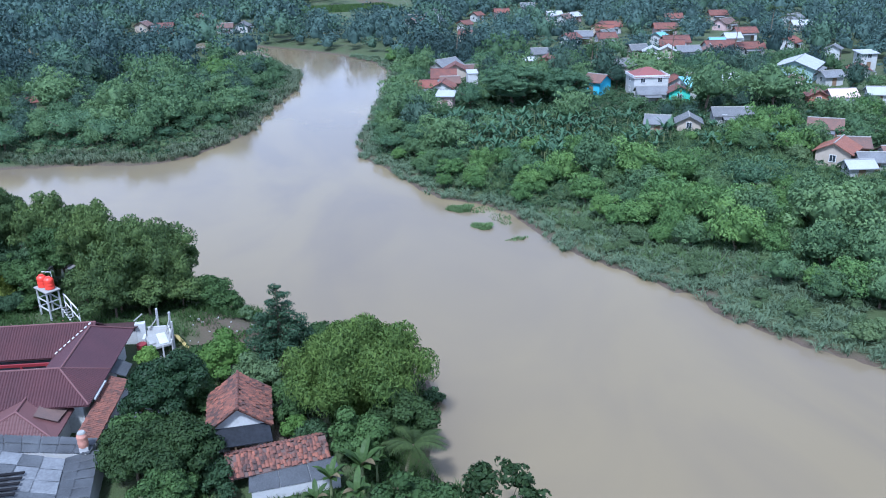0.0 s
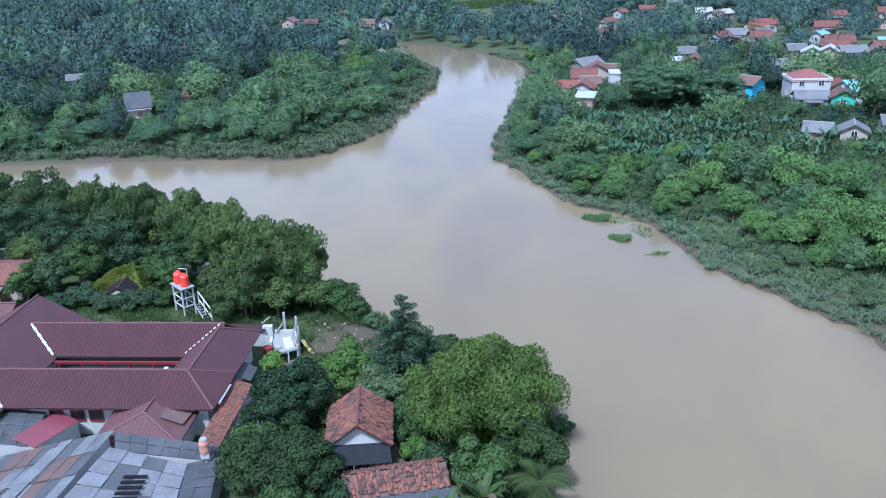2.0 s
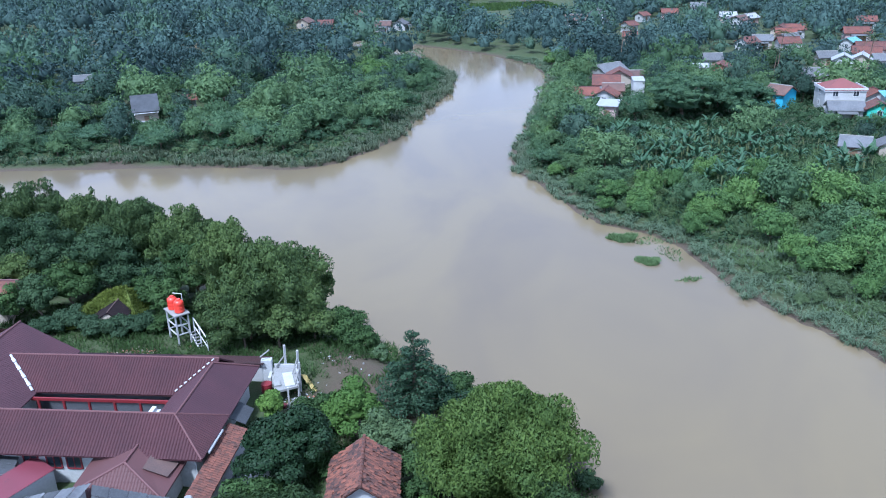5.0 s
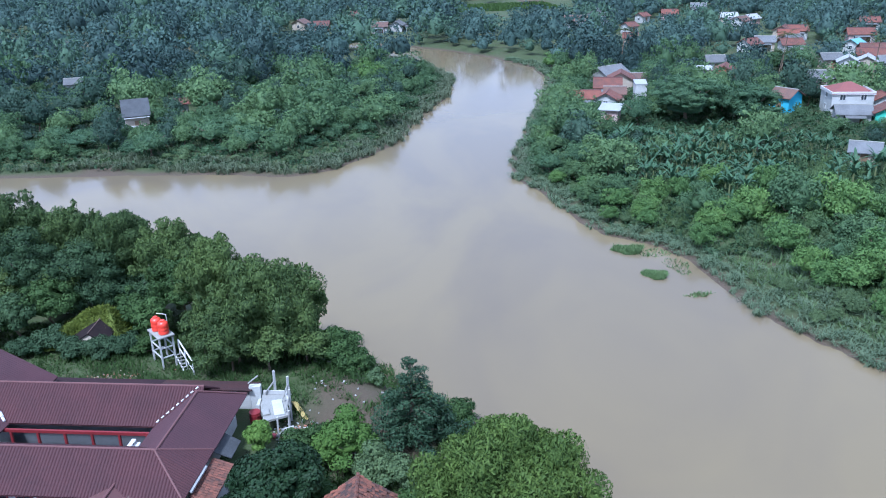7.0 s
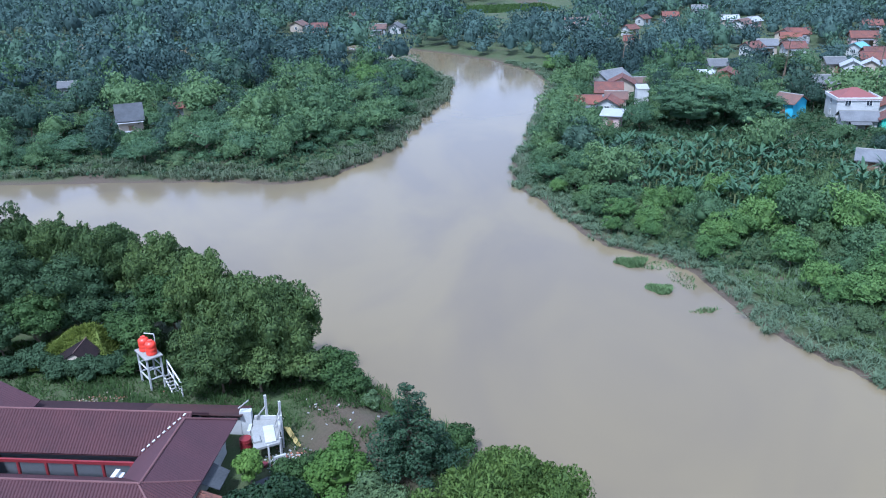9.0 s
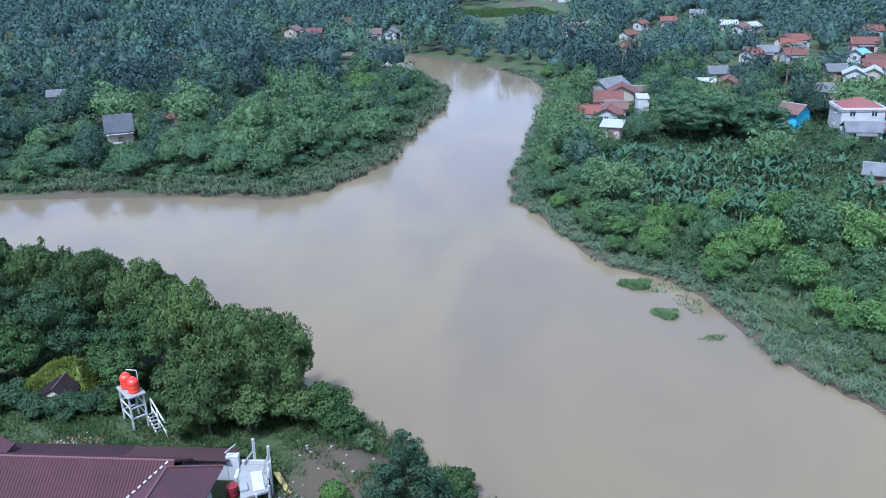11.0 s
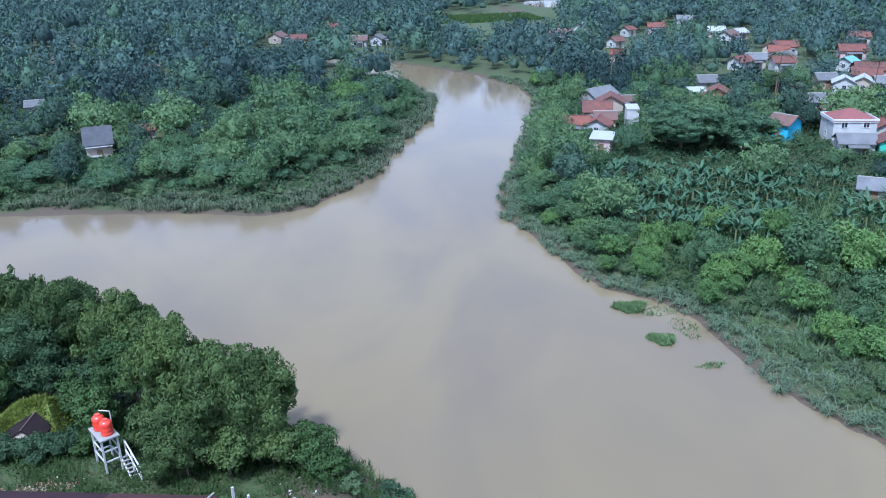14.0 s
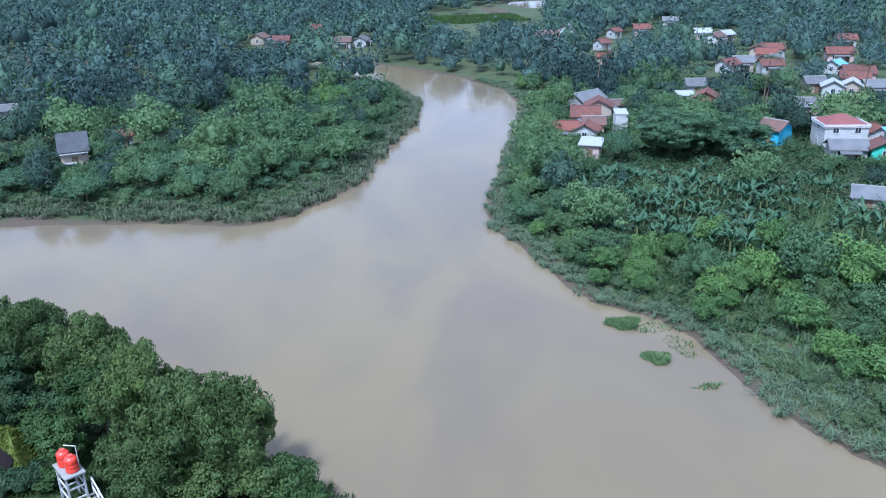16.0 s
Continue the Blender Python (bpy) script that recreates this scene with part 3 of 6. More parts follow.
def tier_tree(name, m, r, radius, height, n, leaf, material, label):
    """A dark tree with level tiers of boughs that narrow to the top."""
    ob = thing(name, m, label, "tree")
    bm = bmesh.new()
    beam_bm(bm, (0, 0, -0.3), (0, 0, height), 0.22, 7, 0.04)
    puffs = []
    for k in range(11):
        h = k / 10
        z = height * (0.10 + 0.88 * h)
        reach = radius * (1 - h) ** 0.75 * 1.0 + 0.25
        for j in range(max(2, int(7 * (1 - h) + 1))):
            az = j * 6.283 / max(2, int(7 * (1 - h) + 1)) + k * 0.9 + r.uniform(-0.35, 0.35)
            e = reach * r.uniform(0.7, 1.2)
            tip = Vector((math.cos(az) * e, math.sin(az) * e, z + 0.12 * e))
            beam_bm(bm, (0, 0, z - 0.2), tip, 0.05, 4, 0.015)
            for q in (0.4, 0.75, 1.0):
                s = (0.36 + 0.34 * (1 - h)) * r.uniform(0.8, 1.25)
                puffs.append((tip.x * q, tip.y * q, z - 0.1 + 0.12 * e * q, s, s, s * 0.5))
    part("trunk", bm, M["bark"], ob)
    p, nn = puff_points(puffs, n, r, -0.8)
    v, f = leaves(p, nn, leaf, leaf * 0.45, r, 0.1, True)
    part_mesh("crown", raw_mesh("crown", v, f), material, ob)
    return ob


def blade_bm(r, length, width, az, lift, sag, fold=0.12, seg=5, torn=0.0):
    """One large arching leaf with a folded midrib."""
    bm = bmesh.new()
    d, s = Vector((math.cos(az), math.sin(az), 0)), Vector((-math.sin(az), math.cos(az), 0))
    rows = []
    for k in range(seg + 1):
        t = k / seg
        c = d * length * (t * 0.92) * math.cos(lift * (1 - 0.4 * t)) + Vector((0, 0, length * (math.sin(lift) * t - sag * t ** 2.2)))
        w = width * (0.15 + 1.1 * math.sin(math.pi * min(1, 0.10 + 0.86 * t)) ** 0.7) * 0.5 * (1 if k < seg else 0.15)
        up = Vector((0, 0, fold * w * 2))
        rows.append([bm.verts.new(c + s * w + up), bm.verts.new(c), bm.verts.new(c - s * w + up)])
    for a, b in zip(rows[:-1], rows[1:]):
        bm.faces.new((a[0], a[1], b[1], b[0])), bm.faces.new((a[1], a[2], b[2], b[1]))
    return bm


def banana(m, r, height=2.2, n=9, leaf=2.3, label="green banana plant with broad arching leaves", group="banana plants on the bank", material="leaf_banana", width=0.34):
    ob = thing("banana_plant", m, label, "banana plant", group)
    bm = bmesh.new()
    beam_bm(bm, (0, 0, -0.2), (0.05, 0, height), 0.16, 7, 0.09)
    part("stem", bm, M["stem"], ob)
    for k in range(n):
        bl = blade_bm(r, leaf * r.uniform(0.7, 1.2), width, k * 2.399 + r.uniform(-0.3, 0.3), r.uniform(0.7, 1.4), r.uniform(0.2, 0.65))
        bmesh.ops.translate(bl, verts=bl.verts, vec=(0.05, 0, height - 0.05))
        part("leaf", bl, M["leaf_dry"] if k == n - 1 and r.random() < 0.2 else M[material], ob)
    return ob


def palm(m, r, height=7.0, n=13, frond=2.8, label="coconut palm with a slim grey trunk"):
    ob = thing("coconut_palm", m, label, "palm", "coconut palms")
    bm = bmesh.new()
    p = Vector((0, 0, -0.3))
    for k in range(6):
        q = Vector((0.05 * (k + 1) ** 1.5, 0.03 * k, height * (k + 1) / 6))
        beam_bm(bm, p, q, 0.15 - 0.012 * k, 7, 0.15 - 0.012 * (k + 1))
        p = q
    part("trunk", bm, M["bark"], ob)
    for k in range(n):
        az, lift, sag = k * 2.399, r.uniform(0.0, 1.2), r.uniform(0.45, 0.8)
        verts, faces = [], []
        d, s = np.array([math.cos(az), math.sin(az), 0]), np.array([-math.sin(az), math.cos(az), 0])
        for j in range(22):
            t = (j + 1) / 22
            c = np.array(p) + d * frond * t * math.cos(lift * (1 - 0.5 * t)) + np.array([0, 0, frond * (math.sin(lift) * t - sag * t ** 2.1)])
            ln = 0.75 * math.sin(math.pi * min(1, 0.12 + 0.85 * t)) ** 0.6
            for sg in (1, -1):
                b = len(verts)
                verts += [c, c + d * 0.11, c + s * sg * ln * 0.85 + d * 0.30 + np.array([0, 0, -0.35 * ln])]
                faces.append((b, b + 1, b + 2))
        part_mesh("frond", raw_mesh("frond", verts, faces), M["leaf_palm"], ob)
    return ob


def blades(points, r, height, width, lean=0.5):
    """Upright grass blades as narrow triangles."""
    n = len(points)
    az = r.uniform(0, 6.283, n)
    h = height * r.uniform(0.5, 1.25, (n, 1)) * (1.0 + 0.45 * np.sin(points[:, :1] * 0.9) * np.sin(points[:, 1:2] * 0.8) + 0.3 * np.sin(points[:, :1] * 2.3 + points[:, 1:2] * 1.9))
    s = np.stack([np.cos(az), np.sin(az), np.zeros(n)], 1) * width * 0.5
    off = np.concatenate([r.normal(size=(n, 2)) * lean * h, h], 1)
    v = np.stack([points - s, points + s, points + off], 1).reshape(-1, 3)
    return v, np.arange(n * 3).reshape(-1, 3)


def at(x, y, rz=0.0, s=1.0, dz=0.0, sz=None):
    return Matrix.Translation((x, y, float(ground_at(x, y)) + dz)) @ Matrix.Rotation(rz, 4, "Z") @ Matrix.Diagonal((s, s, sz or s, 1))


# ---- houses ----
def gable_pts(w, d, rise, over, th, z):
    """Outer and inner edge of a gable roof with its ridge along x."""
    a, b = w / 2 + over, d / 2 + over
    drop = rise * over / (d / 2)
    prof = [(-b, z - drop), (0, z + rise), (b, z - drop), (b, z - drop - th), (0, z + rise - th), (-b, z - drop - th)]
    pts = [(-a, y, q) for y, q in prof] + [(a, y, q) for y, q in prof]
    faces = [(i, (i + 1) % 6, (i + 1) % 6 + 6, i + 6) for i in range(6)] + [(0, 5, 4, 1), (1, 4, 3, 2), (6, 7, 10, 11), (7, 8, 9, 10)]
    return pts, faces


def hip_pts(w, d, rise, over, th, z):
    a, b = w / 2 + over, d / 2 + over
    drop = rise * over / (d / 2)
    k = max(0.15, a - b)
    pts = [(-a, -b, z - drop), (a, -b, z - drop), (a, b, z - drop), (-a, b, z - drop), (-k, 0, z + rise), (k, 0, z + rise)]
    pts += [(x, y, q - th) for x, y, q in pts[:4]]
    faces = [(0, 1, 5, 4), (1, 2, 5), (2, 3, 4, 5), (3, 0, 4), (0, 1, 7, 6), (1, 2, 8, 7), (2, 3, 9, 8), (3, 0, 6, 9), (6, 7, 8, 9)]
    return pts, faces


def opening(parent, name, x, y, z, w, h, face, frame_mat, pane_mat):
    """A framed door or window set in a wall whose outside looks along face (unit x, y)."""
    fx, fy = face
    rz = math.atan2(fy, fx) - math.pi / 2
    bm = bmesh.new()
    for cx, cz, sx, sz in ((-w / 2, 0, 0.08, h), (w / 2, 0, 0.08, h), (0, 0, w, 0.08), (0, h - 0.08, w, 0.08)) + (((0, 0, 0.05, h),) if name == "window" else ()):
        box_bm(bm, cx, 0.03, cz, sx, 0.09, sz)
    ob = part(name, bm, frame_mat, parent)
    ob.matrix_local = Matrix.Translation((x, y, z)) @ Matrix.Rotation(rz, 4, "Z")
    bm = bmesh.new()
    box_bm(bm, 0, 0.015, 0.04, w - 0.06, 0.03, h - 0.1)
    part("pane" if name == "window" else "leaf", bm, pane_mat, ob)
    return ob


def house(x, y, w, d, h, label, wall="wall_white", roof="roof_clay", style="gable", rz=0.0, rise=None, storeys=1, over=0.45, name="house", group="village houses", dz=0.0, windows=True, front=-1):
    """A village house: walls with gable ends, roof, door and windows."""
    z0 = float(min(ground_at(x + a, y + b) for a in (-w / 2, w / 2) for b in (-d / 2, d / 2))) - 0.1
    ob = thing(name, Matrix.Translation((x, y, z0 + dz)) @ Matrix.Rotation(radians(rz), 4, "Z"), label, "house", group)
    rise = d * 0.26 if rise is None else rise
    a, b = w / 2, d / 2
    if style == "gable":
        sec = [(-b, 0), (b, 0), (b, h), (0, h + rise - 0.12), (-b, h)]
    elif style == "shed":
        lo, hi = rise * over / (d + 2 * over), rise * (d + over) / (d + 2 * over)
        sec = [(-b, 0), (b, 0), (b, h + hi - 0.03), (-b, h + lo - 0.03)]
    else:
        sec = [(-b, 0), (b, 0), (b, h), (-b, h)]
    k = len(sec)
    solid("wall", [(-a, q, z) for q, z in sec] + [(a, q, z) for q, z in sec],
          [(i, (i + 1) % k, (i + 1) % k + k, i + k) for i in range(k)] + [tuple(range(k)), tuple(range(k, 2 * k))], M[wall], ob)
    if style == "gable":
        solid("roof", *gable_pts(w, d, rise, over, 0.12, h + 0.02), M[roof], ob)
        bm = bmesh.new()
        beam_bm(bm, (-a - over, 0, h + rise + 0.03), (a + over, 0, h + rise + 0.03), 0.10, 6)
        part("ridge_cap", bm, M["ridge_red"] if "clay" in roof else M["concrete"], ob)
    elif style == "hip":
        solid("roof", *hip_pts(w, d, rise, over, 0.12, h + 0.02), M[roof], ob)
    else:
        o = over
        pts = [(-a - o, -b - o, h), (a + o, -b - o, h), (a + o, b + o, h + rise), (-a - o, b + o, h + rise)]
        pts += [(px, py, pz + 0.1) for px, py, pz in pts]
        solid("roof", pts, [(0, 1, 2, 3), (4, 5, 6, 7), (0, 1, 5, 4), (1, 2, 6, 5), (2, 3, 7, 6), (3, 0, 4, 7)], M[roof], ob)
    if windows and style == "gable" and w > 4.6:
        pw, pz = w * 0.62, h * (0.72 if storeys == 1 else 0.42)
        pts = [(-pw / 2, -b + 0.02, pz + 0.35), (pw / 2, -b + 0.02, pz + 0.35), (pw / 2, -b - 1.5, pz), (-pw / 2, -b - 1.5, pz)]
        porch_roof = solid("porch_roof", pts + [(px, py, q - 0.07) for px, py, q in pts], [(0, 1, 2, 3), (4, 5, 6, 7), (0, 1, 5, 4), (1, 2, 6, 5), (2, 3, 7, 6), (3, 0, 4, 7)], M["roof_zinc" if roof != "roof_zinc" else "roof_grey"], ob, "grey sheet-metal porch roof")
        for px in (-pw / 2 + 0.1, pw / 2 - 0.1):
            bm = bmesh.new()
            box_bm(bm, px, -b - 1.35, 0, 0.11, 0.11, pz)
            part("post", bm, M["paint_white"], porch_roof)
    if windows:
        for s in range(storeys):
            zz = 0.95 + s * h / storeys * 0.98
            n = max(1, int(w / 2.6))
            for i in range(n):
                px = -a + w * (i + 0.5) / n
                if s == 0 and i == n // 2:
                    opening(ob, "door", px, -b, 0.05, 0.9, min(2.0, h - 0.4), (0, -1), M["wood"], M["wood"])
                else:
                    opening(ob, "window", px, -b, zz, 1.0, 1.15, (0, -1), M["paint_white"], M["glass"])
            opening(ob, "window", -a, 0, zz, 0.9, 1.1, (-1, 0), M["paint_white"], M["glass"])
    return ob

# ---- school compound on the near bank ----
CO = Matrix.Translation((-10.6, 61.7, 0)) @ Matrix.Rotation(radians(-13), 4, "Z")


def tile_slope(name, eave0, eave1, up, run, material, parent, left=0.0, right=0.0, pitch=0.21, row=0.34, wave=0.045, label="", jitter=0.0, seed=1, gone=0.0, lap=0.035):
    """Rows of lapped half-round tiles from an eave line up a slope of length run; left / right: how far the sides draw in at the top (hips)."""
    r = np.random.default_rng(seed)
    e0, e1, up = np.array(eave0, float), np.array(eave1, float), unit(np.array(up, float))
    span = np.linalg.norm(e1 - e0)
    ax = (e1 - e0) / span
    nrm = np.cross(ax, up)
    nrm = nrm if nrm[2] > 0 else -nrm
    verts, faces = [], []
    for c in range(int(span / pitch)):
        x = (c + 0.5) * pitch
        top = run * min(1.0, x / left if left > 0 else 1.0, (span - x) / right if right > 0 else 1.0)
        for k in range(max(0, int(math.ceil(top / row)))):
            s0, s1 = k * row, min(top, (k + 1) * row + 0.03)
            if s1 - s0 < 0.06 or r.random() < gone:
                continue
            j = r.normal(size=3) * jitter
            lift = lap + abs(j[2])
            b = len(verts)
            for s, z in ((s0 - 0.02, lift), (s1, 0.008 + abs(j[2]))):
                for dx, dz in ((-0.5, 0.0), (-0.2, wave), (0.2, wave), (0.5, 0.0)):
                    verts.append(e0 + ax * (x + dx * pitch * 1.02 + j[0]) + up * (s + j[1]) + nrm * (z + dz))
            faces += [(b, b + 1, b + 5, b + 4), (b + 1, b + 2, b + 6, b + 5), (b + 2, b + 3, b + 7, b + 6)]
    return part_mesh(name, raw_mesh(name, verts, faces), material, parent, label)


def gable_wing(name, m, x0, x1, y0, z_eave, z_ridge, half, wall_z0, tile, label, hip0=False, hip1=False, group="school compound", flush=0.35, wall="wall_white", wave=0.07, pitch=0.21):
    """A long wing with its ridge along local x at y0, lapped tile slopes on both sides and walls under the eaves."""
    ob = thing(name, m, label, "building", group)
    rise, run = z_ridge - z_eave, math.hypot(half, z_ridge - z_eave)
    h0, h1 = (half if hip0 else 0.0), (half if hip1 else 0.0)
    pts = [(x0, y0 - half, z_eave), (x1, y0 - half, z_eave), (x1, y0 + half, z_eave), (x0, y0 + half, z_eave), (x0 + h0, y0, z_ridge), (x1 - h1, y0, z_ridge)]
    pts += [(px, py, pz - 0.10) for px, py, pz in pts]
    f = [(0, 1, 5, 4), (2, 3, 4, 5), (6, 7, 11, 10), (8, 9, 10, 11), (0, 1, 7, 6), (2, 3, 9, 8)]
    f += [(1, 2, 5), (7, 8, 11), (1, 2, 8, 7)] if hip1 else [(1, 5, 11, 7), (5, 2, 8, 11)]
    f += [(3, 0, 4), (9, 6, 10), (3, 0, 6, 9)] if hip0 else [(0, 4, 10, 6), (4, 3, 9, 10)]
    solid("roof_deck", pts, f, M[tile], ob)
    tile_slope("roof_tiles", (x0, y0 - half, z_eave), (x1, y0 - half, z_eave), (0, half, rise), run, M[tile], ob, h0, h1, pitch=pitch, wave=wave, lap=0.016)
    tile_slope("roof_tiles", (x1, y0 + half, z_eave), (x0, y0 + half, z_eave), (0, -half, rise), run, M[tile], ob, h1, h0, pitch=pitch, wave=wave, lap=0.016)
    if hip1:
        tile_slope("roof_tiles", (x1, y0 - half, z_eave), (x1, y0 + half, z_eave), (-half, 0, rise), run, M[tile], ob, half, half, pitch=pitch, wave=wave, lap=0.016)
    if hip0:
        tile_slope("roof_tiles", (x0, y0 + half, z_eave), (x0, y0 - half, z_eave), (half, 0, rise), run, M[tile], ob, half, half, pitch=pitch, wave=wave, lap=0.016)
    bm = bmesh.new()
    beam_bm(bm, (x0 + h0, y0, z_ridge + 0.04), (x1 - h1, y0, z_ridge + 0.04), 0.08, 8)
    for flag, xe, xr in ((hip0, x0, x0 + h0), (hip1, x1, x1 - h1)):
        if flag:
            for sg in (-1, 1):
                beam_bm(bm, (xr, y0, z_ridge + 0.05), (xe, y0 + sg * half, z_eave + 0.06), 0.075, 8)
    part("ridge_cap", bm, M["ridge_red"], ob, "pinkish red ridge tiles")
    bm = bmesh.new()
    q = 0.75
    box_bm(bm, (x0 + x1) / 2, y0, wall_z0, x1 - x0 - 2 * (q if hip0 or hip1 else flush), 2 * half - 2 * q, z_eave - wall_z0 + 0.35)
    part("wall", bm, M[wall], ob)
    return ob


# the north wall's dark colour paints in the shade under the courtyard eaves
north = gable_wing("school_wing", CO, -16.5, 0.3, 0.0, 4.05, 5.74, 2.6, 1.6, "tile_maroon", "long school wing with a maroon tiled roof beside the courtyard", wall="concrete_and_eave_shade")
south = gable_wing("school_wing", CO, -20.0, 2.5, -7.55, 4.0, 5.7, 2.6, 1.2, "tile_maroon", "long school wing with a maroon tiled hip roof and white walls", hip1=True)
E_M = CO @ Matrix.Rotation(radians(90), 4, "Z")
east = gable_wing("school_wing", E_M, -7.7, 1.95, 0.0, 4.0, 5.66, 2.55, 1.2, "tile_brown", "cross wing with a smooth dark purple-brown roof", hip1=True, wave=0.015)
west = gable_wing("school_hall", E_M, -16.0, 3.9, 17.6, 4.0, 6.55, 4.6, 1.2, "tile_brown", "tall school hall with a broad purple-brown gable roof", wave=0.02)

# white flashing in the valleys between the roofs
for (a, b, lab) in (((-16.1, -0.2, 5.75), (-13.2, -2.7, 4.2), 0), ((-0.1, -0.1, 5.76), (-2.5, -2.55, 4.22), 1), ((-16.4, -7.9, 5.65), (-13.0, -10.3, 4.1), 0)):
    fl = thing("valley_flashing", CO, "white patched cement strip in a roof valley", "roof flashing", "valley flashings")
    n = 9
    for k in range(n):
        bm = bmesh.new()
        p, q = Vector(a).lerp(Vector(b), k / n), Vector(a).lerp(Vector(b), (k + (0.55 if lab else 0.9)) / n)
        beam_bm(bm, p, q, 0.06 if lab else 0.10 + 0.04 * (k % 2), 6)
        part("patch", bm, M["paint_white"], fl)

# courtyard veranda: red beam and posts, grey floor
ver = thing("veranda", CO, "red-painted veranda frame round the school courtyard", "veranda")
bm = bmesh.new()
box_bm(bm, -7.8, -3.15, 3.72, 10.6, 0.16, 0.22)
part("beam", bm, M["paint_red"], ver)
for k in range(6):
    bm = bmesh.new()
    box_bm(bm, -12.6 + k * 1.95, -3.15, 1.6, 0.17, 0.17, 2.15, bevel=0.02)
    part("post", bm, M["paint_red"], ver)
bm = bmesh.new()
box_bm(bm, -7.8, -3.75, 1.5, 11.2, 2.6, 0.12)
part("floor_slab", bm, M["concrete"], ver)
back = thing("back_shed", CO, "low rust-red and purple-brown lean-to roof behind the school wing", "shed")
for xa, xb, mt in ((-14.4, -5.0, "lean_brown"), (-4.98, 2.5, "rust_red")):
    rows = [(xa, 2.9, 3.72), (xb, 2.9, 3.72), (xb, 5.25, 3.10), (xa, 5.25, 3.10)]
    solid("roof_sheet", rows + [(px, py, pz - 0.07) for px, py, pz in rows],
          [(0, 1, 2, 3), (4, 5, 6, 7), (0, 1, 5, 4), (1, 2, 6, 5), (2, 3, 7, 6), (3, 0, 4, 7)], M[mt], back)
bm = bmesh.new()
box_bm(bm, -5.9, 4.1, 1.4, 16.4, 1.8, 1.75)
part("wall", bm, M["wall_grey"], back)
bm = bmesh.new()
for k in range(3):
    box_bm(bm, -2.9 - 0.28 * k, -4.2, 2.4 + 0.25 * k, 0.30, 1.0, 0.9)
part("stair", bm, M["paint_white"], ver, "white stair flank")

# hipped porch with a loose sheet on it
porch = thing("porch", CO, "hipped porch roof with red-brown tiles below the school wing", "porch")
pz, pe = 4.45, 3.15
ppts = [(-5.2, -13.1, pe), (1.0, -13.1, pe), (1.2, -8.4, pe + 0.35), (-5.2, -9.0, pe + 0.3), (-2.0, -11.3, pz), (-2.0, -9.2, pz + 0.02)]
ppts += [(a, b, c - 0.12) for a, b, c in ppts[:4]]
solid("roof_deck", ppts, [(0, 1, 4), (1, 2, 5, 4), (2, 3, 5), (3, 0, 4, 5), (0, 1, 7, 6), (1, 2, 8, 7), (2, 3, 9, 8), (3, 0, 6, 9), (6, 7, 8, 9)], M["tile_porch"], porch)
tile_slope("roof_tiles", (-5.2, -13.1, pe), (1.0, -13.1, pe), (0, 1.8, 1.3), 2.22, M["tile_porch"], porch, 3.15, 3.05)
bm = bmesh.new()
for p in ((-5.2, -13.1, pe + 0.05), (1.0, -13.1, pe + 0.05), (-2.0, -9.2, pz + 0.05)):
    beam_bm(bm, (-2.0, -11.3, pz + 0.05), p, 0.09, 7)
part("ridge_cap", bm, M["ridge_red"], porch)
bm = bmesh.new()
box_bm(bm, -2.1, -10.9, 1.0, 5.4, 3.6, 2.3)
part("wall", bm, M["wall_white"], porch)
solid("roof_sheet", [(-0.9, -9.9, 4.16), (0.9, -9.7, 3.62), (0.7, -11.4, 3.62), (-0.9, -11.3, 4.12), (-0.9, -9.9, 4.12), (0.9, -9.7, 3.58), (0.7, -11.4, 3.58), (-0.9, -11.3, 4.08)],
      [(0, 1, 2, 3), (4, 5, 6, 7), (0, 1, 5, 4), (1, 2, 6, 5), (2, 3, 7, 6), (3, 0, 4, 7)], M["rust"], porch, "loose rust-brown sheet")

for wx, wz in ((-8.0, 2.5), (-6.6, 2.5), (-9.6, 2.5)):
    opening(south, "window", wx, -9.42, wz, 1.0, 1.0, (0, -1), M["paint_red"], M["glass"])

# lean-to with clay tiles along the east wing
lean = thing("lean_to", CO, "narrow lean-to with weathered orange clay tiles", "shed")
bm = bmesh.new()
box_bm(bm, 3.05, -9.2, 1.0, 1.2, 7.8, 2.1)
part("wall", bm, M["wall_grey"], lean)
solid("roof_deck", [(2.5, -13.3, 3.55), (3.85, -13.3, 3.1), (3.85, -5.2, 3.1), (2.5, -5.2, 3.55), (2.5, -13.3, 3.45), (3.85, -13.3, 3.0), (3.85, -5.2, 3.0), (2.5, -5.2, 3.45)],
      [(0, 1, 2, 3), (4, 5, 6, 7), (0, 1, 5, 4), (1, 2, 6, 5), (2, 3, 7, 6), (3, 0, 4, 7)], M["tile_clay"], lean)
tile_slope("roof_tiles", (3.85, -5.2, 3.12), (3.85, -13.3, 3.12), (-1.35, 0, 0.45), 1.42, M["tile_orange"], lean, pitch=0.22, row=0.30, jitter=0.012)

gut = thing("gutter", CO, "pale grey metal gutter under the eave", "gutter")
bm = bmesh.new()
box_bm(bm, 2.62, -7.9, 3.86, 0.16, 2.6, 0.12)
part("channel", bm, M["roof_white"], gut)
ruinroof = thing("broken_roof", Matrix.Translation((-6.3, 52.3, 0)) @ Matrix.Rotation(radians(-13), 4, "Z"), "small broken clay-tile roof under the mango tree", "shed")
tile_slope("roof_tiles", (-0.9, -0.9, 2.5), (0.9, -0.9, 2.5), (0, 1.5, 0.8), 1.6, M["tile_orange"], ruinroof, pitch=0.24, row=0.28, jitter=0.05, seed=12, gone=0.2)
bm = bmesh.new()
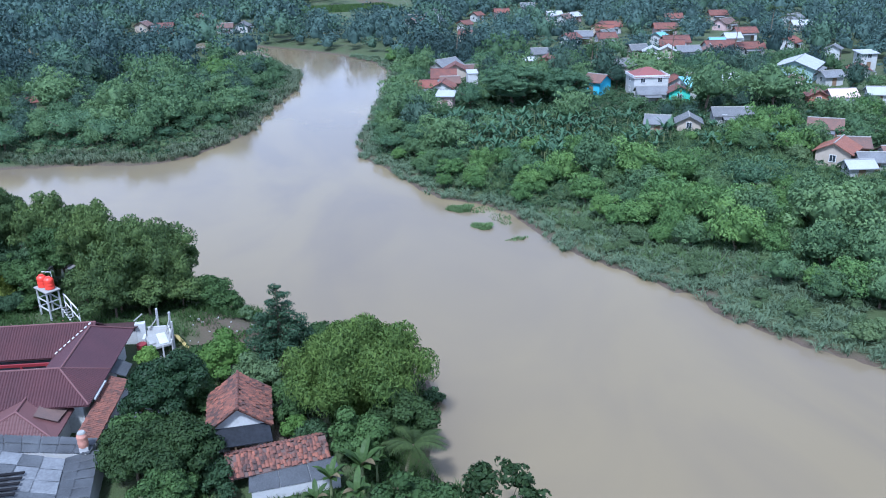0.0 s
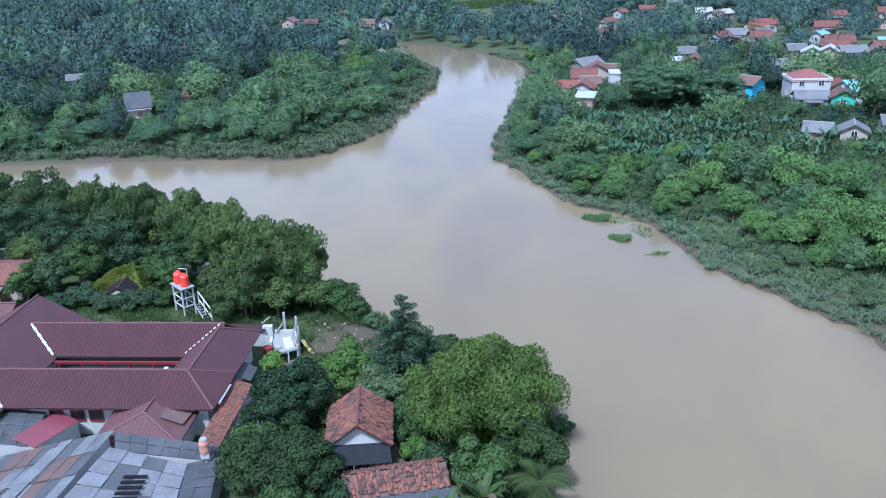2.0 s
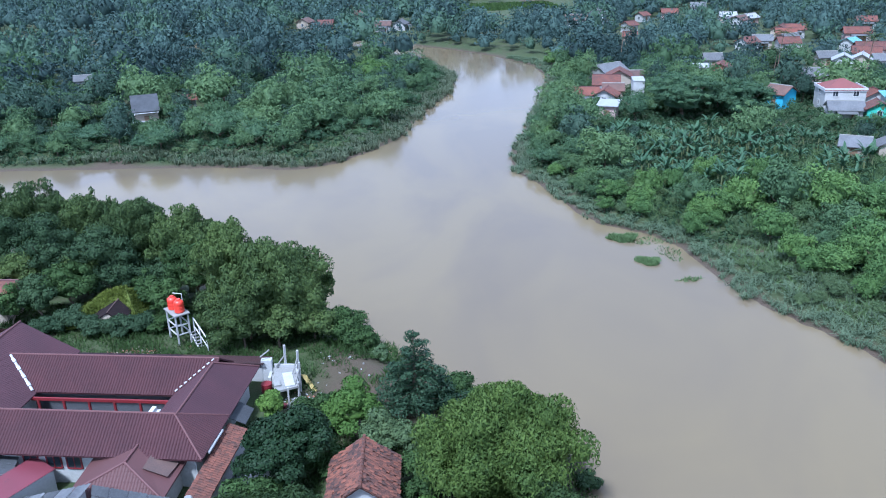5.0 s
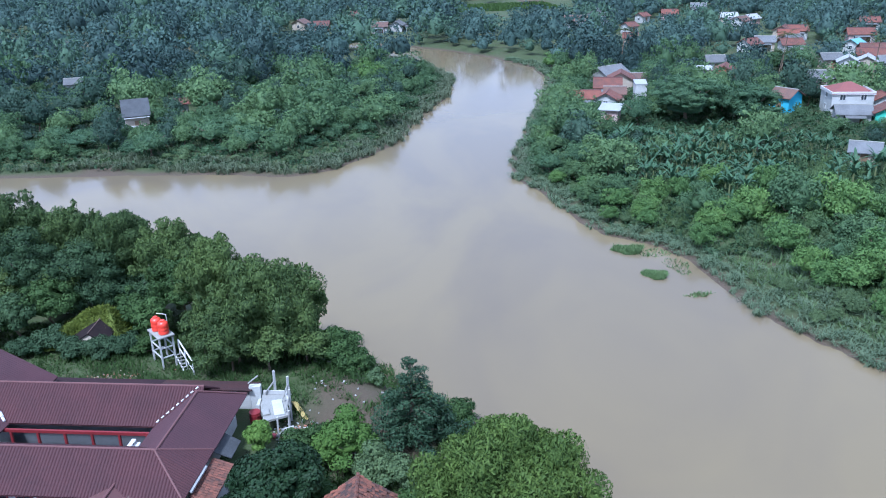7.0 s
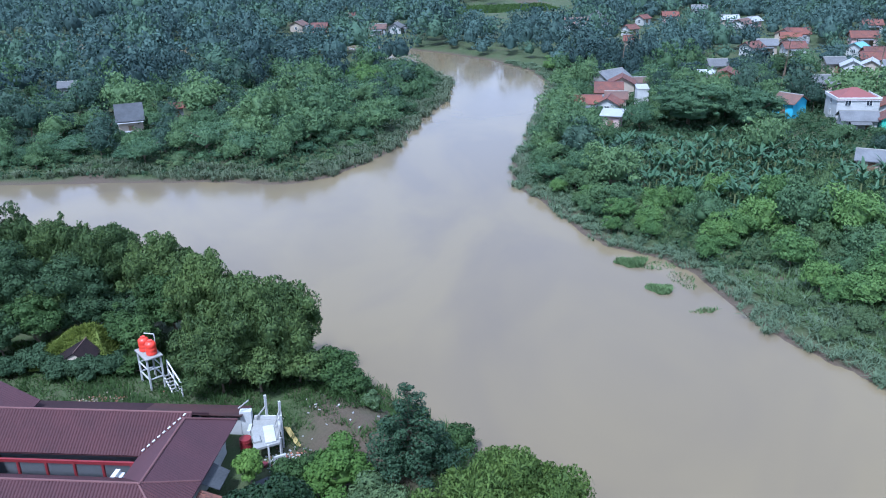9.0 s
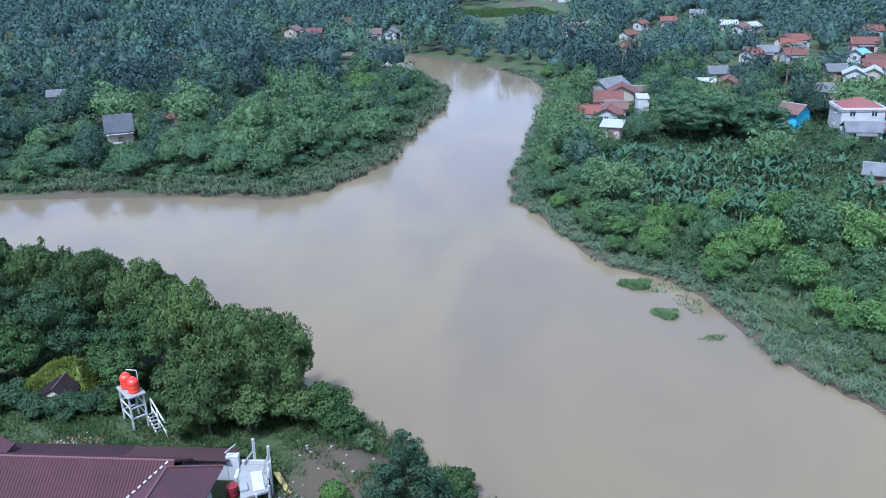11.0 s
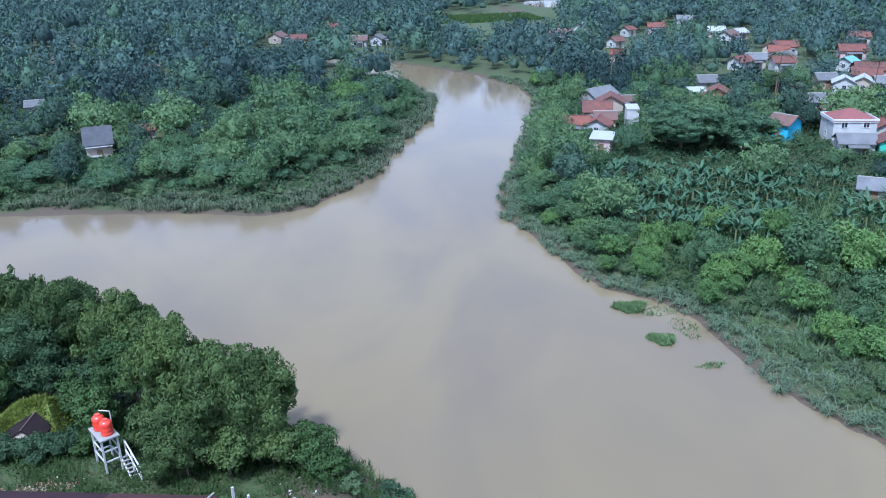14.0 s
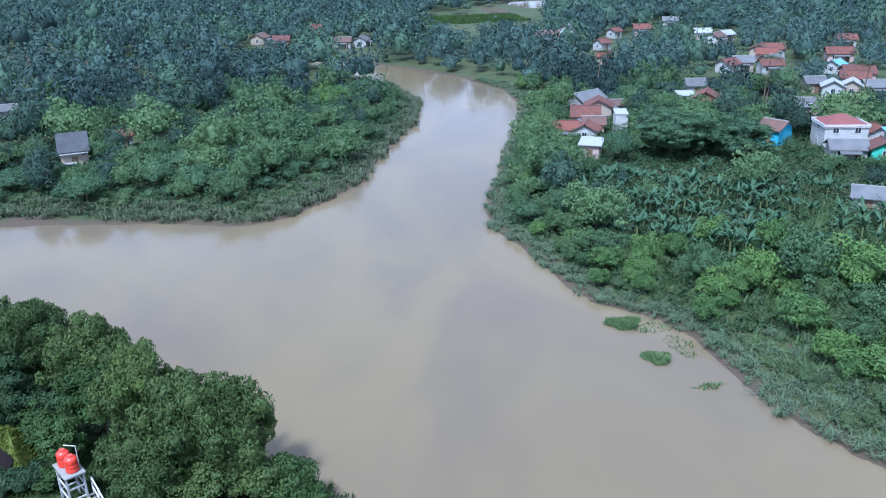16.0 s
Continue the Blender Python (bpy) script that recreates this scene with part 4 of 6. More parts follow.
box_bm(bm, 0, 0.1, 1.0, 1.7, 1.5, 1.6)
part("wall", bm, M["wall_grey"], ruinroof)

# paved yard and the east wall
yard = thing("paved_yard", CO, "dark grey concrete yard beside the school", "yard", kind="structure")
bm = bmesh.new()
box_bm(bm, 4.4, -5.6, 1.2, 3.2, 9.5, 0.35)
part("slab", bm, M["concrete_and_eave_shade"], yard)
canopy = thing("awning", CO, "grey corrugated awning sheet on the school wall", "awning")
solid("sheet", [(2.3, -4.6, 3.6), (3.4, -4.4, 3.0), (3.4, -2.4, 3.0), (2.3, -2.4, 3.6), (2.3, -4.6, 3.55), (3.4, -4.4, 2.95), (3.4, -2.4, 2.95), (2.3, -2.4, 3.55)],
      [(0, 1, 2, 3), (4, 5, 6, 7), (0, 1, 5, 4), (1, 2, 6, 5), (2, 3, 7, 6), (3, 0, 4, 7)], M["corrugated_dark"], canopy)

# unfinished white concrete frame at the corner
ruin = thing("concrete_frame", Matrix.Translation((-5.8, 62.8, 0)), "unfinished white-plastered concrete frame with leaning posts", "structure")
SLAB = [(-1.0, 1.8), (0.75, 1.45), (1.15, -1.5), (-0.7, -2.1)]
solid("slab", [(x, y, 3.0) for x, y in SLAB] + [(x, y, 2.84) for x, y in SLAB],
      [(0, 1, 2, 3), (4, 5, 6, 7), (0, 1, 5, 4), (1, 2, 6, 5), (2, 3, 7, 6), (3, 0, 4, 7)], M["concrete"], ruin)
for name, x, y, z, sx, sy, sz, rz, mt in (("wall", -1.45, 1.75, 1.3, 0.85, 0.5, 2.5, -0.1, "wall_white"), ("wall", -1.2, 1.05, 1.3, 0.25, 1.0, 1.5, -0.1, "wall_white"),
                                          ("panel", 0.30, -0.45, 3.0, 0.75, 2.1, 0.10, 0.16, "wall_white"), ("parapet", -0.1, 1.58, 3.0, 1.6, 0.14, 0.32, -0.2, "wall_grey"),
                                          ("parapet", 0.92, 0.5, 3.0, 0.13, 1.5, 0.45, 0.13, "wall_grey"), ("step", -0.75, 0.4, 2.4, 0.6, 1.6, 0.35, 0.1, "concrete"),
                                          ("step", -0.55, -1.0, 3.0, 0.5, 0.8, 0.16, 0.2, "concrete"), ("low_wall", 0.95, -1.9, 1.3, 0.9, 0.16, 0.9, 0.3, "wall_grey")):
    bm = bmesh.new()
    box_bm(bm, x, y, z, sx, sy, sz, rz, bevel=0.015)
    part(name, bm, M[mt], ruin)
for a, b, w in (((-0.05, 1.75, 1.3), (0.05, 1.55, 5.0), 0.15), ((0.95, 1.0, 1.3), (1.08, 0.75, 4.85), 0.15), ((1.15, -0.4, 1.3), (1.22, -0.55, 4.5), 0.13),
                ((1.05, -1.4, 1.2), (1.1, -1.45, 3.3), 0.14), ((-0.65, -1.95, 1.2), (-0.65, -1.95, 2.86), 0.16), ((0.3, -2.3, 1.2), (0.35, -2.3, 3.4), 0.12)):
    bm = bmesh.new()
    d = Vector(b) - Vector(a)
    bmesh.ops.create_cube(bm, size=1.0, matrix=Matrix.Translation((Vector(a) + Vector(b)) / 2) @ d.to_track_quat("Z", "Y").to_matrix().to_4x4() @ Matrix.Diagonal((w, w, d.length, 1)))
    part("post", bm, M["wall_grey"], ruin)
for a, b in (((0.02, 1.6, 4.1), (-0.75, 1.5, 3.2)), ((1.05, 0.8, 4.2), (0.6, 0.2, 3.25)), ((-1.9, 1.5, 4.15), (-1.15, 1.75, 4.6)), ((1.2, -0.5, 4.0), (0.85, -1.2, 3.1)), ((1.1, 0.9, 3.9), (1.2, -0.5, 3.8))):
    bm = bmesh.new()
    beam_bm(bm, a, b, 0.06, 6)
    part("brace", bm, M["concrete"], ruin)
poles = thing("bamboo_poles", Matrix.Translation((-4.6, 63.9, 0)), "yellow bamboo poles leaning beside the concrete frame", "poles")
for k in range(4):
    bm = bmesh.new()
    beam_bm(bm, (0.10 * k, 0.12 * k, 2.5 - 0.1 * k), (1.25 + 0.12 * k, -2.0 - 0.14 * k, 1.45), 0.06, 6, 0.045)
    part("pole", bm, M["bamboo_pole"], poles)
drum = thing("drum", Matrix.Translation((-7.25, 62.75, 1.4)), "dark red plastic drum beside the white wall", "drum")
bm = bmesh.new()
beam_bm(bm, (0, 0, 0), (0, 0, 1.25), 0.42, 16)
part("body", bm, M["paint_red"], drum)
for z in (0.3, 0.65, 1.0):
    bm = bmesh.new()
    beam_bm(bm, (0, 0, z), (0, 0, z + 0.07), 0.45, 16)
    part("hoop", bm, M["paint_red"], drum)
bucket = thing("bucket", Matrix.Translation((-5.9, 60.6, 1.45)), "small dark pink plastic bucket", "bucket")
bm = bmesh.new()
beam_bm(bm, (0, 0, 0), (0, 0, 0.42), 0.20, 14, 0.26)
part("body", bm, M["maroon_sheet"], bucket)


def rubble_heap(x, y, rx, ry, n, label, mats, seed):
    """Broken bricks and plaster lying loose on the ground."""
    r = np.random.default_rng(seed)
    ob = thing("rubble_heap", Matrix.Translation((x, y, 0)), label, "rubble")
    for mt in mats:
        bm = bmesh.new()
        for _ in range(n):
            px, py = r.normal() * rx * 0.5, r.normal() * ry * 0.5
            sx, sy, sz = r.uniform(0.06, 0.22), r.uniform(0.05, 0.14), r.uniform(0.04, 0.10)
            bmesh.ops.create_cube(bm, size=1.0, matrix=Matrix.Translation((px, py, float(ground_at(x + px, y + py)) + sz * 0.4)) @ Euler((r.uniform(-0.4, 0.4), r.uniform(-0.4, 0.4), r.uniform(0, 3))).to_matrix().to_4x4() @ Matrix.Diagonal((sx, sy, sz, 1)))
        part("rubble", bm, M[mt], ob)["kind"] = "stuff"


rubble_heap(-4.2, 60.9, 1.8, 1.4, 46, "pale broken bricks and plaster beside the frame", ("wall_white", "concrete", "wall_brick"), 41)
rubble_heap(-19.4, 70.6, 3.6, 0.7, 60, "heap of pale bricks and sticks behind the school", ("wall_brick", "wall_cream", "wood"), 42)
rubble_heap(-1.0, 65.5, 3.6, 2.6, 9, "scattered litter on the bare bank", ("wall_grey", "concrete"), 43)

# ---- water tower ----
tower = thing("water_tower", Matrix.Translation((-15.3, 72.6, float(ground_at(-15.3, 72.6)))) @ Matrix.Rotation(radians(32), 4, "Z"), "white concrete water tower platform on four posts", "water tower")
TZ = 2.72
for sx in (-0.55, 0.55):
    for sy in (-0.95, 0.95):
        bm = bmesh.new()
        box_bm(bm, sx, sy, -0.3, 0.13, 0.13, TZ + 0.3, bevel=0.01)
        part("post", bm, M["wall_white"], tower)
for z in (0.9, 1.75):
    for a, b in (((-0.55, -0.95), (0.55, -0.95)), ((0.55, -0.95), (0.55, 0.95)), ((0.55, 0.95), (-0.55, 0.95)), ((-0.55, 0.95), (-0.55, -0.95))):
        bm = bmesh.new()
        box_bm(bm, (a[0] + b[0]) / 2, (a[1] + b[1]) / 2, z, abs(a[0] - b[0]) + 0.09, abs(a[1] - b[1]) + 0.09, 0.09)
        part("tie_beam", bm, M["wall_white"], tower)
bm = bmesh.new()
box_bm(bm, 0, 0, TZ, 1.4, 2.35, 0.13, bevel=0.02)
part("deck", bm, M["concrete"], tower)
bm = bmesh.new()
beam_bm(bm, (0.7, 0.2, TZ), (0.7, 0.2, TZ + 1.4), 0.035), beam_bm(bm, (0.7, 0.2, TZ + 1.4), (0.1, 0.7, TZ + 1.5), 0.035)
part("pipe", bm, M["paint_white"], tower)


def water_tank(m):
    ob = thing("water_tank", m, "bright red plastic water tank with ribs and a lid", "water tank", "tanks on the tower")
    bm = bmesh.new()
    prof = [(0.47, 0.0), (0.49, 0.05), (0.49, 0.25), (0.47, 0.28), (0.49, 0.31), (0.49, 0.55), (0.47, 0.58), (0.49, 0.61), (0.49, 0.88), (0.45, 0.98), (0.30, 1.08), (0.20, 1.12)]
    rings = [[bm.verts.new((math.cos(k * math.tau / 18) * r, math.sin(k * math.tau / 18) * r, z)) for k in range(18)] for r, z in prof]
    for a, b in zip(rings[:-1], rings[1:]):
        for k in range(18):
            bm.faces.new((a[k], a[(k + 1) % 18], b[(k + 1) % 18], b[k]))
    bm.faces.new(rings[-1]), bm.faces.new(rings[0][::-1])
    part("body", bm, M["tank_red"], ob, smooth=True)
    bm = bmesh.new()
    beam_bm(bm, (0, 0, 1.11), (0, 0, 1.19), 0.22, 14)
    part("lid", bm, M["tank_red"], ob)
    return ob


tm = tower.matrix_world @ Matrix.Translation((0, 0, TZ + 0.145))
tank = water_tank(tm @ Matrix.Translation((-0.08, 0.52, 0)) @ Matrix.Diagonal((0.87, 0.87, 1.0, 1)))
copy_thing(tank, tm @ Matrix.Translation((0.08, -0.50, 0)))

# white rail stair beside the tower
rail = thing("stair_rail", Matrix.Translation((0, 0, 0)), "white-painted sloping rail of the tower steps", "railing")
bm = bmesh.new()
beam_bm(bm, (-14.0, 72.4, 4.3), (-12.7, 70.3, 3.3), 0.06)
part("handrail", bm, M["paint_white"], rail)
for a, b in (((-14.0, 72.4, 1.6), (-14.0, 72.4, 4.3)), ((-13.4, 71.4, 1.6), (-13.4, 71.4, 3.8)), ((-12.7, 70.3, 1.5), (-12.7, 70.3, 3.3))):
    bm = bmesh.new()
    beam_bm(bm, a, b, 0.06)
    part("post", bm, M["paint_white"], rail)
bm = bmesh.new()
beam_bm(bm, (-14.0, 72.4, 3.5), (-12.7, 70.3, 2.4), 0.05), beam_bm(bm, (-14.35, 72.2, 3.0), (-13.05, 70.1, 1.5), 0.06)
part("stringer", bm, M["paint_white"], rail)
for k in range(9):
    t = (k + 0.5) / 9
    bm = bmesh.new()
    box_bm(bm, -14.2 + 1.3 * t, 72.3 - 2.1 * t, 3.1 - 1.6 * t, 0.55, 0.16, 0.05, rz=0.5)
    part("tread", bm, M["concrete"], rail)

# orange barrel on a stand
barrel = thing("water_barrel", Matrix.Translation((-10.5, 46.5, 1.0)), "faded orange plastic water barrel on a stand", "barrel")
bm = bmesh.new()
box_bm(bm, 0, 0, 0, 0.55, 0.55, 2.7)
part("stand", bm, M["wall_grey"], barrel)
bm = bmesh.new()
for z, r0, r1 in ((2.7, 0.32, 0.35), (2.95, 0.35, 0.33), (3.2, 0.33, 0.35), (3.45, 0.35, 0.24)):
    beam_bm(bm, (0, 0, z), (0, 0, z + 0.25), r0, 16, r1)
part("body", bm, M["tank_orange"], barrel)
bm = bmesh.new()
beam_bm(bm, (0, 0, 3.70), (0, 0, 3.80), 0.28, 16, 0.22)
part("lid", bm, M["concrete"], barrel)

# ---- sheet-metal roofs in front of the school ----
def sheet_roof(name, corners, material, label, pitch=0.24, wave=0.05, below=2.4, wall="wall_grey", category="shed", panels=1, mats=(), rows=1):
    """A corrugated roof over four corners (eave a, eave b, ridge b, ridge a) of lapped sheets, on walls."""
    c = np.array(corners, float)
    ob = thing(name, Matrix.Identity(4), label, category)
    r = np.random.default_rng(len(label) + panels)
    for pn in range(panels):
        for rw in range(rows):
            f0, f1 = pn / panels, (pn + 1) / panels - (0.004 if panels > 1 else 0)
            g0, g1 = rw / rows, min(1.0, (rw + 1) / rows + (0.03 if rows > 1 else 0))
            jit = r.normal(size=4) * (0.02 if rows > 1 else 0)
            spot = lambda f, g: (c[0] + (c[1] - c[0]) * f) * (1 - g) + (c[3] + (c[2] - c[3]) * f) * g
            n = max(4, int(np.linalg.norm(spot(f1, g0) - spot(f0, g0)) / pitch) * 2)
            verts = []
            for row in range(4):
                for k in range(n + 1):
                    p = spot(f0 + (f1 - f0) * k / n, g0 + (g1 - g0) * row / 3)
                    lift = (0.05 * (1 - row / 3) if rows > 1 else 0.0) + jit[0] * k / n + jit[1] * row / 3
                    verts.append(p + np.array([0, 0, (wave if k % 2 else 0) + 0.012 * math.sin(row * 2.1 + pn * 1.7) + lift]))
            idx = np.arange(len(verts)).reshape(4, n + 1)
            f = np.stack([idx[:-1, :-1], idx[:-1, 1:], idx[1:, 1:], idx[1:, :-1]], -1).reshape(-1, 4)
            part_mesh("roof_sheet", raw_mesh("roof_sheet", verts, f), M[mats[int(r.integers(len(mats)))] if rows > 1 else mats[pn % len(mats)]] if mats else material, ob)
    base = [tuple(p + (c.mean(0) - p) * 0.06 - np.array([0, 0, 0.06])) for p in c]
    low = [(p[0], p[1], min(q[2] for q in base) - below) for p in base]
    solid("wall", base + low, [(0, 1, 2, 3), (4, 5, 6, 7), (0, 1, 5, 4), (1, 2, 6, 5), (2, 3, 7, 6), (3, 0, 4, 7)], M[wall], ob)
    return ob


sheet_roof("workshop_roof", [(-10.2, 46.0, 3.3), (-16.6, 48.2, 3.5), (-17.0, 50.2, 3.75), (-9.7, 47.4, 3.55)], M["corrugated_blue"], "blue-grey corrugated sheet roof of a workshop", panels=6, rows=2, mats=("corrugated_blue", "corrugated_blue", "corrugated_dark"))
wk = sheet_roof("workshop", [(-11.6, 45.8, 3.35), (-12.2, 36.0, 3.2), (-20.0, 38.0, 4.0), (-16.8, 48.0, 4.0)], M["sheet_light"], "workshop with a pale blue-grey panelled metal roof", panels=8, rows=4, pitch=0.30, wave=0.035, mats=("sheet_light", "sheet_light", "sheet_light", "sheet_light", "corrugated_blue"))
sheet_roof("workshop", [(-28.0, 39.0, 3.0), (-20.1, 38.0, 4.0), (-16.9, 50.0, 4.0), (-25.0, 49.8, 3.0)], M["rust"], "workshop side with rusty and pale roof sheets", panels=9, rows=5, mats=("sheet_light", "corrugated_blue", "sheet_light", "rust", "rust"))
sheet_roof("shed", [(-9.6, 46.6, 3.1), (-9.9, 41.6, 3.0), (-12.2, 41.8, 3.25), (-11.6, 46.0, 3.35)], M["corrugated_dark"], "dark weathered lean-to with asbestos sheets", panels=5, rows=2, mats=("corrugated_dark", "corrugated_dark", "corrugated_blue"))
sheet_roof("shed", [(-9.9, 41.5, 3.0), (-10.2, 36.0, 2.9), (-12.3, 36.0, 3.1), (-12.2, 41.7, 3.2)], M["sheet_light"], "low shed with pale metal roofing sheets", panels=5, rows=2, mats=("sheet_light", "corrugated_blue"))
sheet_roof("shed", [(-22.3, 50.2, 3.2), (-20.2, 53.4, 3.0), (-21.9, 54.9, 3.2), (-24.2, 51.5, 3.35)], M["maroon_sheet"], "small shed with a maroon sheet roof")
sheet_roof("shed", [(-22.6, 50.6, 3.1), (-22.9, 55.2, 3.2), (-27.5, 56.2, 3.6), (-27.0, 51.5, 3.6)], M["corrugated_dark"], "shed with dark grey weathered roof sheets", panels=4, rows=4, mats=("corrugated_dark", "corrugated_dark", "corrugated_blue"))
# no openings cut: near-black bars on the sheets paint the slots' inner shade
vents = thing("roof_vents", Matrix.Identity(4), "row of dark slots in the workshop roof", "roof vent")
for k in range(5):
    bm = bmesh.new()
    box_bm(bm, -14.55 - 0.06 * k, 44.6 - 0.55 * k, 3.77 + 0.012 * k, 1.5, 0.24, 0.06, rz=-0.15)
    part("slot", bm, M["slot_shade"], vents)
strip = sheet_roof("roof_patch", [(-20.9, 49.2, 3.60), (-23.3, 42.0, 3.58), (-22.3, 41.7, 3.72), (-19.8, 49.3, 3.74)], M["sheet_light"], "pale replacement sheets on the rusty roof", below=0.25, category="roof sheet", panels=2)

# ---- small tiled house near the bank ----
cot = thing("cottage", Matrix.Translation((-0.30, 48.2, 0.0)) @ Matrix.Rotation(radians(-5.5), 4, "Z"), "small cottage with an old orange clay-tile roof and white gable", "house")
for sg in (-1, 1):
    tile_slope("roof_tiles", (sg * 2.25, 2.6 * -sg * -1, 3.3), (sg * 2.25, -2.6 * -sg * -1, 3.3), (-sg * 2.25, 0, 1.6), 2.76, M["tile_clay"], cot, pitch=0.235, row=0.27, wave=0.05, jitter=0.03, seed=4 + sg, gone=0.03)
solid("roof_deck", [(-2.25, -2.6, 3.28), (-2.25, 2.6, 3.28), (0, 2.6, 4.88), (0, -2.6, 4.88), (2.25, -2.6, 3.28), (2.25, 2.6, 3.28), (-2.2, -2.55, 3.18), (-2.2, 2.55, 3.18), (0, 2.55, 4.76), (0, -2.55, 4.76), (2.2, -2.55, 3.18), (2.2, 2.55, 3.18)],
      [(0, 1, 2, 3), (3, 2, 5, 4), (6, 7, 8, 9), (9, 8, 11, 10), (0, 1, 7, 6), (4, 5, 11, 10), (0, 3, 9, 6), (3, 4, 10, 9), (1, 2, 8, 7), (2, 5, 11, 8)], M["tile_clay"], cot)
for k in range(14):
    bm = bmesh.new()
    beam_bm(bm, (0.02 * (k % 3), -2.65 + k * 0.38, 4.95 + 0.02 * (k % 2)), (0, -2.27 + k * 0.38, 4.93), 0.13, 7, 0.11)
    part("ridge_tile", bm, M["tile_clay"], cot)
solid("wall", [(-1.95, -2.2, 0.6), (1.95, -2.2, 0.6), (1.95, -2.2, 3.4), (0, -2.2, 4.75), (-1.95, -2.2, 3.4), (-1.95, 2.3, 0.6), (1.95, 2.3, 0.6), (1.95, 2.3, 3.4), (0, 2.3, 4.75), (-1.95, 2.3, 3.4)],
      [(0, 1, 2, 3, 4), (5, 6, 7, 8, 9), (0, 1, 6, 5), (1, 2, 7, 6), (4, 0, 5, 9), (2, 3, 8, 7), (3, 4, 9, 8)], M["wall_white"], cot)
solid("awning", [(-2.0, -2.2, 3.3), (2.05, -2.2, 3.3), (2.2, -3.7, 2.75), (-2.1, -3.7, 2.7), (-2.0, -2.2, 3.25), (2.05, -2.2, 3.25), (2.2, -3.7, 2.7), (-2.1, -3.7, 2.65)],
      [(0, 1, 2, 3), (4, 5, 6, 7), (0, 1, 5, 4), (1, 2, 6, 5), (2, 3, 7, 6), (3, 0, 4, 7)], M["tarp"], cot, "dark grey tarpaulin awning")
for px in (-1.95, -0.3, 2.0):
    bm = bmesh.new()
    box_bm(bm, px, -3.6, 0.6, 0.1, 0.1, 2.1)
    part("post", bm, M["wood"], cot)
for x0, x1 in ((-2.0, -0.6), (0.1, 2.05)):
    bm = bmesh.new()
    box_bm(bm, (x0 + x1) / 2, -3.65, 0.6, x1 - x0, 0.12, 1.0)
    part("parapet", bm, M["wall_white"], cot)
opening(cot, "door", -0.3, -2.2, 0.9, 0.9, 1.9, (0, -1), M["wood"], M["wood"])
opening(cot, "window", 1.1, -2.2, 1.6, 0.9, 1.0, (0, -1), M["paint_white"], M["glass"])
rag = thing("laundry", Matrix.Translation((0.2, 44.75, 2.05)), "crumpled pale laundry hung under the awning", "laundry")
for k in range(6):
    bm = bmesh.new()
    box_bm(bm, 0.25 * k, 0.03 * (k % 2), 0.1 * (k % 3), 0.2, 0.04, 0.45, rz=0.2 * k)
    part("cloth", bm, M["shirt_cloth"], rag)

# shed with a broken clay roof
shed = thing("tiled_shed", Matrix.Translation((1.6, 42.2, 0)) @ Matrix.Rotation(radians(2), 4, "Z"), "long open shed with patchy broken clay tiles", "shed")
tile_slope("roof_tiles", (-3.3, -1.1, 2.65), (3.3, -1.1, 2.65), (0, 1.6, 0.8), 1.75, M["tile_clay"], shed, pitch=0.235, row=0.27, wave=0.05, jitter=0.04, seed=9, gone=0.2)
tile_slope("roof_tiles", (3.3, 1.9, 2.65), (-3.3, 1.9, 2.65), (0, -1.5, 0.8), 1.7, M["tile_clay"], shed, pitch=0.235, row=0.27, wave=0.05, jitter=0.02, seed=10)
solid("roof_deck", [(-3.3, -1.1, 2.62), (3.3, -1.1, 2.62), (3.3, 0.45, 3.40), (-3.3, 0.45, 3.40), (3.3, 1.9, 2.62), (-3.3, 1.9, 2.62), (-3.3, -1.1, 2.54), (3.3, -1.1, 2.54), (3.3, 0.45, 3.32), (-3.3, 0.45, 3.32), (3.3, 1.9, 2.54), (-3.3, 1.9, 2.54)],
      [(0, 1, 2, 3), (3, 2, 4, 5), (6, 7, 8, 9), (9, 8, 10, 11), (0, 1, 7, 6), (4, 5, 11, 10), (1, 2, 8, 7), (2, 4, 10, 8), (0, 3, 9, 6), (3, 5, 11, 9)], M["rust"], shed)
for px in (-3.1, -1.0, 1.0, 3.1):
    for py in (-0.9, 1.7):
        bm = bmesh.new()
        box_bm(bm, px, py, 0.6, 0.12, 0.12, 2.0)
        part("post", bm, M["wood"], shed)
bm = bmesh.new()
box_bm(bm, 0, 1.6, 0.6, 6.2, 0.12, 2.0)
part("wall", bm, M["wall_brick"], shed)
sheet_roof("shed_awning", [(-0.6, 39.8, 2.2), (5.4, 39.6, 2.2), (5.2, 41.3, 2.6), (-0.4, 41.3, 2.6)], M["corrugated_dark"], "weathered grey sheet awning in front of the shed", below=1.6, category="awning", panels=3)

# ruined mossy roof and the house behind it
mossy = thing("mossy_house", Matrix.Translation((-22.0, 77.5, 0)), "collapsing house with a bright moss-covered hip roof", "house")
MOSS = [(-4.0, -1.3, 2.5), (2.5, -1.7, 2.6), (3.0, 3.0, 2.6), (-3.6, 4.0, 2.5), (-0.9, 1.3, 4.7), (1.2, 0.8, 5.3)]
MOSS += [(x, y, z - 0.12) for x, y, z in MOSS[:4]]
mr = solid("roof", MOSS, [(0, 1, 5, 4), (1, 2, 5), (2, 3, 4, 5), (3, 0, 4), (0, 1, 7, 6), (1, 2, 8, 7), (2, 3, 9, 8), (3, 0, 6, 9), (6, 7, 8, 9)], M["moss"], mossy)
bm = bmesh.new()
bm.from_mesh(mr.data)
